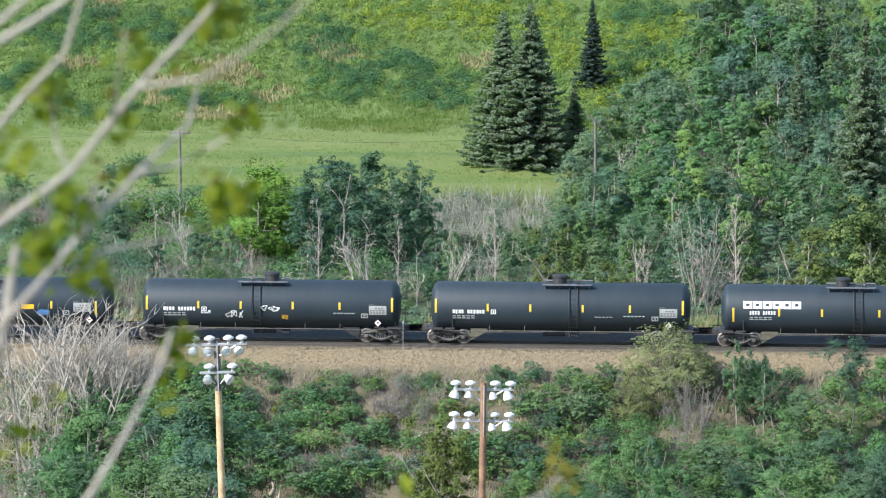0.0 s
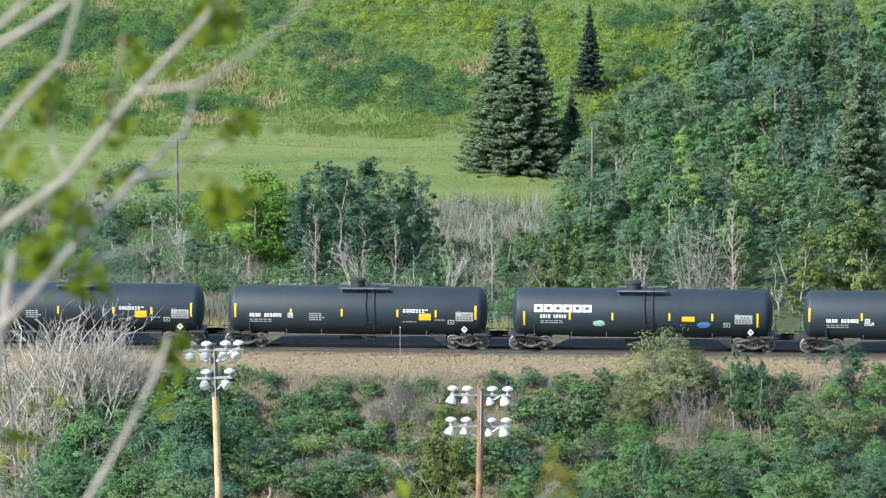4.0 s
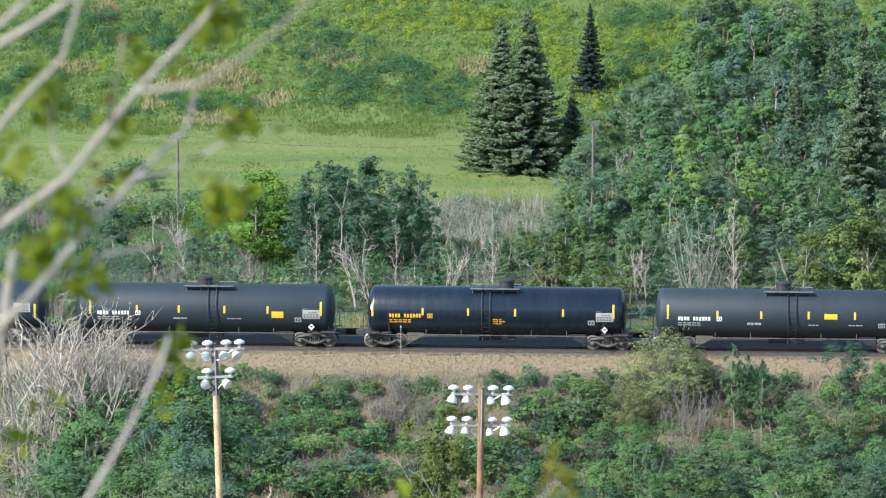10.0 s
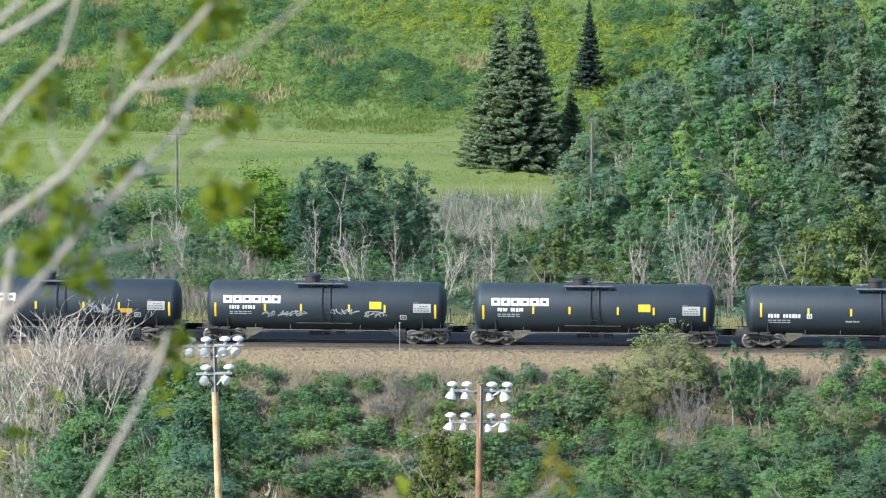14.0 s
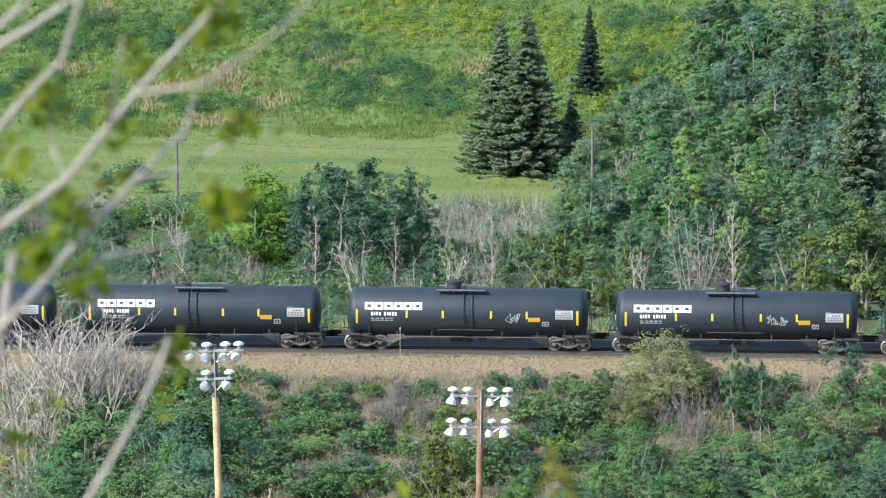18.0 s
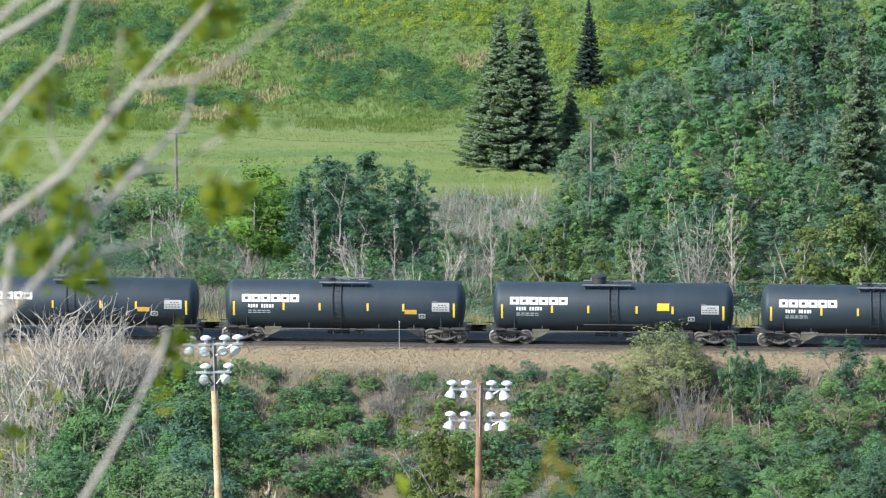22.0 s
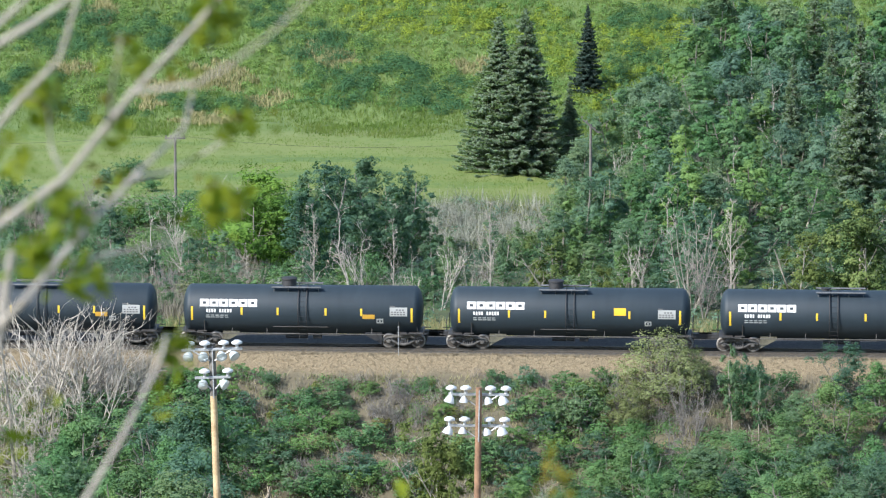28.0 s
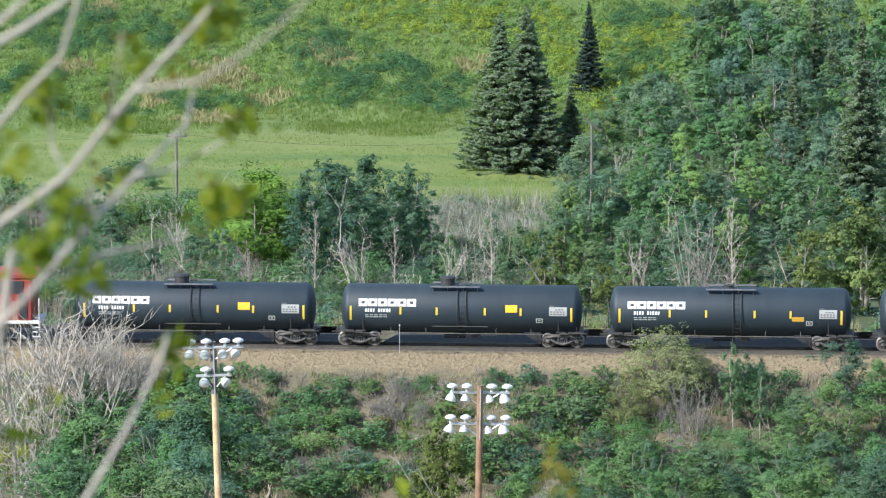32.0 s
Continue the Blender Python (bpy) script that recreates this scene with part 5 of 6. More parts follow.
def setting_out():
    """Single plants at their places: bearing, distance, height."""
    turn = lambda: rng.uniform(0, 360)
    for k, (b, d, h) in enumerate([(-24.6, 378.0, 7.24), (-21.5, 372.0, 7.85), (-14.8, 380.0, 7.82), (-13.0, 374.0, 7.87), (-9.5, 384.0, 6.00), (-6.4, 376.0, 7.12), (-3.9, 384.0, 5.66), (-18.9, 388.0, 5.72), (-28.7, 390.0, 4.58), (-25.1, 368.0, 6.27), (-1.4, 372.0, 4.13), (1.6, 368.0, 3.39), (14.0, 374.0, 3.99), (10.9, 366.0, 3.94), (18.1, 370.0, 4.04), (-39.6, 372.0, 3.25)]):
        aspens[k % 4].put(b, d, h, rng.uniform(0.85, 1.15), turn())
    for k, (b, d, h) in enumerate([(-31.6, 384.0, 6.3), (-34.4, 378.0, 5.4), (-29.4, 380.0, 5.0)]):
        maple.put(b, d, h, (1.45, 1.35, 1.1)[k], 90 * k)
    for b, d, h in [(-20.0, 386.0, 5.98), (-13.8, 385.0, 6.42), (-8.6, 384.0, 5.63), (-4.3, 382.0, 5.21), (-23.1, 384.0, 5.29), (-16.9, 378.0, 6.04)]:
        thickets[2].put(b, d, h * 1.2, 0.8, turn())
    for k, (b, d, h) in enumerate([(74.3, 356.0, 6.35), (66.1, 355.0, 5.36), (77.9, 357.0, 5.79), (30.5, 354.0, 3.32), (22.3, 356.0, 4.73), (18.1, 356.0, 3.71)]):
        olives[k % 2].put(b, d, h, rng.uniform(0.9, 1.1), turn())
    # bleached dead trees behind the track
    for k, (b, d, h) in enumerate([(-23.3, 361.0, 6.99), (-16.1, 358.0, 8.69), (-12.8, 357.0, 6.24), (-8.7, 358.0, 6.40), (-5.1, 358.0, 4.85), (0.1, 358.0, 5.59), (9.1, 360.0, 7.12), (-52.4, 370.0, 6.39), (-46.2, 373.0, 6.38), (53.1, 356.0, 7.88), (61.5, 354.0, 3.82), (36.7, 356.0, 5.69), (-35.5, 364.0, 4.08), (20.2, 355.0, 3.22)]):
        (dead_trees[0], snags[2], snags[0])[k % 3].put(b, d, h, (0.8, 0.9, 0.8)[k % 3], turn())
    for k, (b, d, h) in enumerate([(45.9, 357.0, 6.81), (48.0, 355.0, 5.22), (5.8, 360.0, 3.65), (52.2, 354.0, 3.73)]):
        dead_bush[k % 2].put(b, d, h, 0.9, turn())
    for k, (b, d, h) in enumerate([(-2.0, 408.0, 1.11), (0.6, 410.0, 0.92), (3.2, 409.0, 0.68), (5.8, 411.0, 0.78), (8.3, 409.0, 1.15), (10.9, 411.0, 0.73), (13.5, 409.0, 1.17), (16.1, 411.0, 0.60), (18.6, 409.0, 0.85), (-0.4, 404.0, 0.60), (3.7, 404.0, 0.60), (7.8, 405.0, 0.60), (12.5, 404.0, 0.60), (16.6, 405.0, 0.60), (19.7, 403.0, 0.60), (-44.7, 405.0, 2.55), (-49.8, 402.0, 2.48), (-66.3, 400.0, 3.04), (-71.4, 402.0, 2.65)]):
        grey_brush.put(b, d, h, 1.25, turn())
    for k, (b, d, h) in enumerate([(-46.9, 365.8, 1.50), (-42.5, 375.8, 1.60), (-62.2, 420.0, 1.00), (-49.4, 363.2, 1.20), (-51.0, 371.0, 1.10), (-45.3, 362.5, 1.30), (32.6, 362.8, 1.20), (-58.7, 371.5, 1.40), (-40.1, 365.8, 1.50), (-42.7, 385.0, 1.00), (-49.9, 389.0, 0.90)]):
        silver.put(b, d, h, 1.2, turn())
    for k, (b, d, h) in enumerate([(-57.0, 420.8, 1.90), (-59.6, 419.5, 1.60), (-52.9, 415.5, 1.40), (-77.6, 413.2, 1.60), (-73.5, 411.8, 1.40), (-27.2, 365.8, 1.80), (-31.4, 363.2, 1.80), (-19.0, 365.0, 1.70), (6.8, 365.0, 1.60), (-36.5, 363.8, 1.70), (-23.1, 359.5, 1.80), (-12.8, 363.2, 1.60), (-2.5, 365.5, 1.70), (-56.1, 378.5, 1.80), (-48.9, 385.0, 1.80), (-55.0, 396.8, 1.70), (-60.2, 400.2, 1.60), (-65.3, 396.2, 1.70), (-70.5, 397.8, 1.70), (-75.6, 400.2, 1.50), (-63.3, 380.5, 1.90), (-68.5, 379.0, 1.80), (-74.7, 383.5, 1.90), (-79.8, 387.0, 2.00), (-43.7, 394.2, 1.80), (-39.6, 398.5, 1.60), (13.0, 362.5, 1.60), (27.5, 363.0, 1.70), (-50.0, 366.2, 1.80), (-41.7, 367.2, 1.80), (-77.8, 364.5, 2.00), (-60.3, 367.0, 2.00), (-46.8, 381.0, 1.50), (16.1, 380.0, 1.60), (4.7, 387.5, 1.50), (-1.4, 389.0, 1.60)]):
        shrubs[k % 3].put(b, d, h, rng.uniform(1.0, 1.4), turn())
    # the thicket between the railway and the field
    for d, lo, hi, tall in ((355, -80, 24, 2.4), (358, -80, 24, 3.2), (363, -80, 22, 3.7), (369, -80, 22, 4.1), (375, -80, 22, 4.2), (381, -80, 21, 4.1), (388, -80, 20, 3.7), (395, -80, -2, 3.1), (401, -80, -36, 2.5)):
        b = lo + rng.uniform(0, 3)
        while b < hi:
            kind = (aspens[2], aspens[0], bushes[0], bushes[1], bushes[0], silver, grey_brush, bushes[1], dead_bush[1])[rng.randrange(9)]
            h = tall * rng.uniform(0.6, 1.1) * (0.8 if b > -4 else 1.0)
            if kind is silver:
                h *= 0.6
            kind.put(b, d + rng.uniform(-2, 2), h, rng.uniform(0.95, 1.3), turn())
            b += rng.uniform(4.5, 7.5)
    # the thicket's upper line against the meadow
    for k, (b, d, h) in enumerate([(-81.7, 402.0, 2.66), (-78.8, 400.0, 3.13), (-76.1, 403.0, 2.19), (-73.3, 400.0, 2.87), (-70.6, 402.0, 3.12), (-67.8, 400.0, 3.02), (-65.2, 403.0, 3.11), (-62.6, 401.0, 3.35), (-51.4, 401.0, 3.17), (-48.8, 403.0, 2.91), (-45.9, 400.0, 3.86), (-43.4, 402.0, 3.59), (-41.1, 400.0, 3.38), (-38.7, 398.0, 3.49), (-79.7, 392.0, 3.28), (-76.6, 390.0, 3.89), (-73.0, 391.0, 3.32), (-69.4, 389.0, 3.82), (-65.8, 392.0, 3.52), (-62.2, 390.0, 3.83), (-58.6, 392.0, 3.78), (-55.0, 390.0, 3.93), (-51.9, 391.0, 3.61), (-47.8, 389.0, 3.71), (-44.7, 391.0, 3.95), (-41.1, 389.0, 4.00)]):
        (bushes[0], grey_brush, bushes[1], grey_brush, bushes[0])[k % 5].put(b, d, h, rng.uniform(0.9, 1.2), turn())
    # dense grey thicket below the meadow
    for d, tall in ((359, 2.8), (366, 3.2), (373, 3.6), (380, 3.9), (387, 4.0), (394, 3.7), (400, 3.2), (406, 2.6)):
        b = -82 + rng.uniform(0, 3)
        while b < -37:
            kind = (grey_brush, bushes[0], bushes[1], grey_brush, bushes[1], silver, dead_bush[1], bushes[0])[rng.randrange(8)]
            h = tall * rng.uniform(0.65, 1.1) * (0.6 if kind is silver else 1.0)
            kind.put(b, d + rng.uniform(-2.5, 2.5), h, rng.uniform(0.95, 1.3), turn())
            b += rng.uniform(4.0, 6.5)
    # the field's spruces
    for k, (b, d, h) in enumerate([(10.5, 427.0, 11.88), (15.4, 425.0, 12.67)]):
        spruces[k].put(b, d, h, 1.0, 40 * k)
    for b, d, h in [(26.7, 462.0, 7.05)]:
        dark_spruce.put(b, d, h * 1.06, 0.8, 20)
    for k, (b, d, h) in enumerate([(76.3, 384.0, 16.88), (64.0, 410.0, 11.21), (23.4, 432.0, 6.22), (51.2, 466.0, 9.6), (67.8, 452.0, 11.5), (71.0, 436.0, 10.0), (59.8, 462.0, 9.0)]):
        wood_spruce.put(b, d, h, (0.8, 0.7, 1.0, 0.8, 0.8, 0.75, 0.7)[k], turn())
    for k, (b, d, h) in enumerate([(30.2, 442.0, 3.82), (33.5, 446.0, 4.16), (28.2, 436.0, 2.83), (36.5, 450.0, 4.12), (39.6, 452.0, 4.67), (31.6, 432.0, 3.98)]):
        woods[k % 3].put(b, d, h, 1.1, turn())
    # the wood beside the field, row behind row, with dark hollows: bearing, fall of the sight line, depth, half width
    hollows = [(59.2, 0.1325, 378, 3.4), (63.4, 0.1368, 378, 4.6), (61.2, 0.1409, 378, 1.4), (78.2, 0.1469, 378, 1.6), (73.6, 0.1303, 378, 1.4), (29.8, 0.1414, 378, 1.2), (23.6, 0.1466, 376, 1.0), (66.7, 0.0998, 440, 1.4), (40.4, 0.1438, 376, 1.0), (29.7, 0.1296, 420, 1.2)]

    def hollow(b, d, h):
        low = spot(b, d)[2]
        for gb, fall, depth, half in hollows:
            if d < depth and abs(b - gb) < half + 70.0 * h / d and low - 1.0 < EYE[2] - d * fall < low + h * 1.05:
                return True
        return False

    for d, near_b, tall in ((463, 48, 10.5), (456, 44, 10.0), (448, 41, 9.6), (440, 38, 8.8), (433, 34, 8.2), (426, 32, 7.6), (418, 29, 7.2), (410, 26, 7.0), (402, 24, 6.6), (395, 23, 6.4), (388, 22, 6.4), (380, 22, 6.4), (373, 22, 6.2), (366, 22, 5.8), (360, 22, 5.2)):
        b = near_b + rng.uniform(-1, 1)
        while b < 84:
            if 55 < b < 64 and d < 384:
                b += 9
            kind = woods[rng.randrange(5)] if d > 396 else (aspens[1], aspens[3], woods[0], woods[1], woods[2], woods[4], thickets[2])[rng.randrange(7)]
            # the wood falls away towards the field
            ground = spot(b, d)[2]
            crest = EYE[2] - d * float(np.interp(b, (27, 36, 42.5, 46.5, 49), (0.1105, 0.107, 0.103, 0.098, 0.092))) - ground
            h = min(tall * rng.uniform(0.72, 1.12), crest * rng.uniform(0.82, 1.0))
            if h > 2.2 and not hollow(b, d, h):
                kind.put(b, d + rng.uniform(-2.5, 2.5), h, rng.uniform(0.9, 1.3) * (1.0 if h > 5 else 1.25), turn())
            b += rng.uniform(4.6, 7.6)
    for k, (b, d, h) in enumerate([(57.0, 446.0, 9.5), (36.5, 430.0, 6.0), (61.0, 425.0, 8.6), (44.0, 428.0, 7.4), (53.0, 398.0, 7.2), (33.0, 404.0, 5.6), (40.2, 376.0, 6.2), (72.0, 402.0, 9.0), (48.5, 412.0, 7.4)]):
        snags[(2, 0)[k % 2]].put(b, d, h, 0.8, turn())
    # the bank below the track
    for b, d, h, wide in ((40.6, 337.5, 4.7, 1.12), (34.5, 335, 3.0, 1.05), (46.0, 338.5, 2.7, 0.9)):
        willow.put(b, d, h, wide, turn())
    for k, (b, d, h) in enumerate([(53.3, 337.0, 3.50), (58.0, 335.0, 4.05), (75.5, 336.0, 5.12), (80.2, 334.0, 6.04), (71.4, 331.0, 6.38), (65.8, 332.0, 5.19), (35.8, 330.0, 5.65), (33.8, 327.0, 5.53), (47.2, 326.0, 5.46), (56.5, 326.0, 6.31), (63.8, 324.0, 6.12), (72.0, 324.0, 7.49), (79.3, 324.0, 8.16), (42.1, 322.0, 5.22), (52.4, 321.0, 5.55), (61.8, 320.0, 5.56), (70.0, 319.0, 6.05), (78.3, 319.0, 6.77), (28.6, 326.0, 5.95), (22.4, 322.0, 5.34), (31.7, 318.0, 4.93), (14.1, 322.0, 5.60)]):
        thickets[k % 3].put(b, d, h, rng.uniform(1.05, 1.4), turn())
    for b, d, h in [(53.3, 334.0, 5.91), (55.6, 335.0, 4.67), (58.3, 333.0, 5.57), (37.9, 322.0, 6.26)]:
        aspens[2].put(b, d, h, 0.62, turn())
    for b, d, h in [(44.6, 334.0, 4.45), (46.6, 333.0, 4.48), (43.0, 330.0, 5.29), (32.7, 336.0, 3.43)]:
        dead_bush[1].put(b, d, h, 1.0, turn())
    for b, d, h in [(39.5, 318.0, 7.12), (49.3, 318.0, 5.89), (58.7, 316.0, 6.15), (66.9, 316.0, 6.52), (75.2, 315.0, 7.13), (81.2, 318.0, 7.90), (30.2, 316.0, 4.60), (43.1, 315.0, 5.15), (53.5, 314.0, 4.98), (63.9, 313.0, 5.37), (73.2, 312.0, 5.72), (35.8, 324.0, 7.00), (51.4, 328.0, 5.20), (62.2, 329.0, 5.70), (37.9, 326.0, 6.38), (44.1, 325.0, 6.04), (48.3, 326.0, 5.98), (54.5, 327.0, 5.73)]:
        thickets[rng.randrange(3)].put(b, d, h, rng.uniform(1.1, 1.5), turn())
    for k, (b, d, h) in enumerate([(-50.1, 316.0, 10.65), (-46.0, 313.0, 9.95), (-55.3, 312.0, 8.42), (-61.5, 314.0, 8.99), (-66.7, 314.0, 8.47), (-70.9, 311.0, 7.62), (-77.1, 310.0, 7.06), (-49.1, 308.0, 9.27), (-59.5, 306.0, 7.66), (-52.3, 304.0, 7.15), (-65.8, 304.0, 7.57), (-75.1, 304.0, 6.51), (-67.1, 322.0, 10.27), (-48.0, 319.0, 10.94), (-64.5, 322.0, 9.62), (-69.7, 321.0, 9.14), (-51.1, 321.0, 10.60), (-45.4, 320.0, 10.64)]):
        thickets[(0, 2, 1)[k % 3]].put(b, d, h, rng.uniform(0.9, 1.25), turn())
    for k, (b, d, h) in enumerate([(-69.6, 330.0, 10.5), (-78.0, 324.0, 8.5), (-64.6, 329.0, 10.8), (-74.6, 329.0, 11.6)]):
        snags[(0, 2, 2, 0)[k]].put(b, d, h * 0.9, 0.7, turn())
    for k, (b, d, h) in enumerate([(-66.7, 337.0, 6.0), (-59.6, 337.4, 5.0), (-56.4, 338.0, 3.6), (-73.0, 336.5, 5.8), (-63.2, 335.5, 5.2), (-72.4, 327.5, 3.6)]):
        (snags[1], snags[1], brush[1])[k % 3].put(b, d, h * (1.4, 1.2, 1.0)[k % 3], 0.8, turn())
    for b, d, h in [(71.6, 331.5, 2.40)]:
        dead_trees[1].put(b, d, h, 1.3, 40)
    for k, (b, d, h) in enumerate([(-81.7, 336.2, 7.00), (-77.3, 335.2, 6.40), (-69.8, 334.8, 4.50)]):
        leaning_tree.put(b, d, h, 1.0, 70 * k, lean=(34, 36, -40)[k])
    for k, (b, d, h) in enumerate([(-60.8, 337.8, 7.80), (-55.3, 339.0, 4.60), (-59.9, 338.5, 6.00), (-65.6, 340.0, 5.20), (-71.3, 339.8, 6.20)]):
        (dead_clump, snags[0], dead_clump, snags[1], snags[1])[k].put(b, d, h * (1.0, 0.9, 0.9, 1.0, 1.0)[k], 0.95, 80 * k)
    for k, (b, d, h) in enumerate([(-78.3, 330.0, 14.32), (-80.9, 328.0, 14.34), (-74.8, 327.0, 11.32)]):
        dead_trees[k % 2].put(b, d, h, 0.9, turn(), lean=(12, 12, 30)[k])
    for b, d, h in [(-65.0, 331.0, 9.83)]:
        wood_spruce.put(b, d, h * 0.75, 0.8, 60)
    for k, (b, d, h) in enumerate([(-9.7, 336.0, 2.40), (-4.0, 336.0, 2.10), (3.7, 336.2, 1.80), (-25.3, 331.0, 1.90), (-12.8, 336.5, 1.90), (22.4, 335.8, 1.50), (7.9, 337.2, 1.60), (40.0, 334.5, 2.20), (-25.3, 330.2, 2.00), (-19.1, 331.2, 1.90), (-8.7, 337.8, 2.60), (-7.1, 337.2, 2.30)]):
        dead_bush[1].put(b, d, h, 1.3, turn())
    for k, (b, d, h) in enumerate([(-33.0, 340.5, 1.30), (-30.9, 340.0, 1.20), (-35.6, 340.8, 1.20), (-25.3, 337.2, 1.50), (-21.6, 336.8, 1.60), (-17.0, 336.2, 1.60), (-23.2, 335.0, 1.50), (-29.4, 334.8, 1.60), (-18.0, 333.0, 1.70), (-13.9, 334.0, 1.70), (-23.2, 331.0, 1.70), (-14.9, 331.2, 1.70), (-8.7, 331.8, 1.70), (-4.6, 331.0, 1.80), (-0.4, 333.0, 1.70), (4.8, 332.8, 1.70), (12.0, 338.8, 1.20), (16.7, 339.0, 1.30), (19.2, 338.0, 1.30), (14.1, 336.5, 1.50), (29.6, 339.0, 1.40), (25.5, 337.8, 1.40), (31.7, 338.2, 1.40), (20.3, 334.8, 1.70), (26.5, 334.5, 1.80), (11.0, 332.8, 1.70), (17.2, 332.5, 1.80), (7.9, 330.8, 1.70), (-30.5, 331.2, 1.70), (-36.7, 335.5, 1.70), (-39.7, 339.8, 1.50), (-42.8, 340.2, 1.50), (-33.6, 336.8, 1.50), (-19.0, 339.2, 1.00), (-8.7, 339.0, 0.80), (62.7, 337.8, 1.80), (66.8, 337.8, 1.80), (56.5, 338.5, 1.70), (-27.4, 329.8, 1.80), (-19.1, 329.5, 1.80), (-10.8, 329.5, 1.80), (-35.7, 330.2, 1.80), (-0.4, 329.5, 1.80), (14.1, 329.0, 1.80), (23.4, 330.0, 1.90), (-20.1, 337.8, 1.20), (-12.8, 337.5, 1.10), (1.7, 337.2, 1.00), (6.8, 338.2, 0.90), (22.4, 336.5, 1.40)]):
        if k % 2:
            shrubs[k % 3].put(b, d, h, rng.uniform(1.0, 1.35), turn())
    for b, d, h in [(-25.3, 333.8, 1.70), (-19.1, 331.5, 1.60), (-23.2, 330.0, 1.80), (-31.5, 330.8, 1.70), (-13.9, 330.8, 1.50), (-27.9, 335.8, 1.60), (-34.1, 334.0, 1.60), (-20.1, 336.0, 1.30), (30.7, 333.8, 1.80), (27.5, 336.0, 1.60), (22.4, 333.2, 1.80), (34.8, 331.5, 2.00), (-8.7, 333.5, 1.40), (15.1, 330.8, 1.70), (47.3, 330.0, 1.80), (56.6, 330.5, 1.90), (66.0, 330.0, 2.00)]:
        lush.put(b, d, h, rng.uniform(1.0, 1.4), turn())
    for k, (b, d, h) in enumerate([(-32.9, 340.2, 1.3), (-35.7, 337.3, 1.7), (-23.0, 335.7, 1.9), (-17.3, 335.6, 1.6), (-31.5, 332.6, 2.3), (-16.8, 333.7, 1.7), (-15.9, 331.6, 2.0), (-9.3, 330.8, 2.0), (10.1, 339.2, 1.3), (15.7, 339.3, 1.4), (18.2, 336.3, 2.2), (19.5, 334.3, 2.0), (13.0, 333.8, 1.7), (-23.9, 338.1, 1.5), (-18.3, 337.6, 1.4), (-3.2, 338.8, 1.2), (26.6, 335.3, 3.0), (23.1, 338.3, 1.6), (29.7, 338.8, 1.5), (-26.9, 330.3, 2.2), (-21.3, 329.8, 2.0), (-4.5, 329.8, 1.9), (-37.1, 340.8, 1.1), (8.3, 332.3, 1.8), (14.9, 331.3, 2.0), (-13.2, 338.8, 1.1), (-29.0, 336.6, 1.2), (-34.6, 334.6, 1.8), (22.0, 331.3, 2.4), (28.2, 331.8, 2.4)]):
        dense[(0, 1, 2, 0, 1)[k % 5]].put(b, d, h, rng.uniform(0.95, 1.3), turn())
    for k, (b, d, h) in enumerate([(-10.7, 336.2, 2.3), (-9.6, 335.9, 1.7), (-25.8, 331.3, 1.6), (-6.4, 331.1, 1.6), (-4.5, 335.3, 1.4), (-28.5, 338.3, 1.0), (-6.5, 338.3, 1.0), (0.6, 338.8, 1.0), (6.7, 340.0, 0.8), (-14.7, 340.0, 0.8), (18.0, 338.8, 1.0), (37.3, 330.3, 2.4), (-19.8, 331.8, 1.5), (-1.4, 337.6, 1.2), (-8.6, 338.8, 1.1)]):
        brush[k % 2].put(b, d, h, rng.uniform(0.9, 1.2), turn())
    for k, (b, d, h) in enumerate([(-46.3, 338.8, 2.4), (-43.3, 337.3, 2.9), (-49.4, 336.1, 3.2), (-51.4, 338.8, 2.0), (-39.2, 338.3, 1.9), (-54.5, 335.3, 3.2), (-37.1, 335.3, 2.4), (-44.8, 335.3, 3.0), (-48.4, 340.3, 1.6), (-40.7, 340.5, 1.3), (-57.0, 337.3, 2.2), (-52.4, 333.3, 3.2), (-46.3, 332.8, 3.0), (-35.1, 331.8, 2.6), (-40.7, 333.8, 2.8)]):
        dense[(2, 0, 2, 1)[k % 4]].put(b, d, h, rng.uniform(0.95, 1.25), turn())
    for k, (b, d, h) in enumerate([(-64.5, 337.6, 2.2), (-69.5, 337.0, 2.0), (-74.0, 336.0, 2.2), (-60.4, 337.0, 2.4), (-66.8, 333.5, 2.6), (-62.0, 332.5, 3.0), (-71.5, 332.0, 2.4), (-57.4, 334.0, 3.0), (-65.0, 329.0, 3.0), (-78.6, 333.0, 2.2), (-76.0, 329.5, 2.6), (-70.0, 328.0, 3.0), (-67.5, 336.0, 3.0), (-72.5, 335.0, 3.0), (-62.5, 337.0, 2.6), (-77.0, 335.5, 2.6), (-59.0, 332.0, 3.2), (-74.0, 332.0, 3.2)]):
        dense[(0, 3, 2, 1)[k % 4]].put(b, d, h, rng.uniform(0.85, 1.1), turn())
    for k in range(46):
        b, d = rng.uniform(-36, 34), rng.choice((339.0, 338.6, 338.2, 337.4, 336.4, 335.2, 333.8))
        dense[(3, 0, 4, 1, 3, 2)[k % 6]].put(b, d - b * 0.024, rng.uniform(0.55, 1.15), rng.uniform(0.9, 1.4), turn())
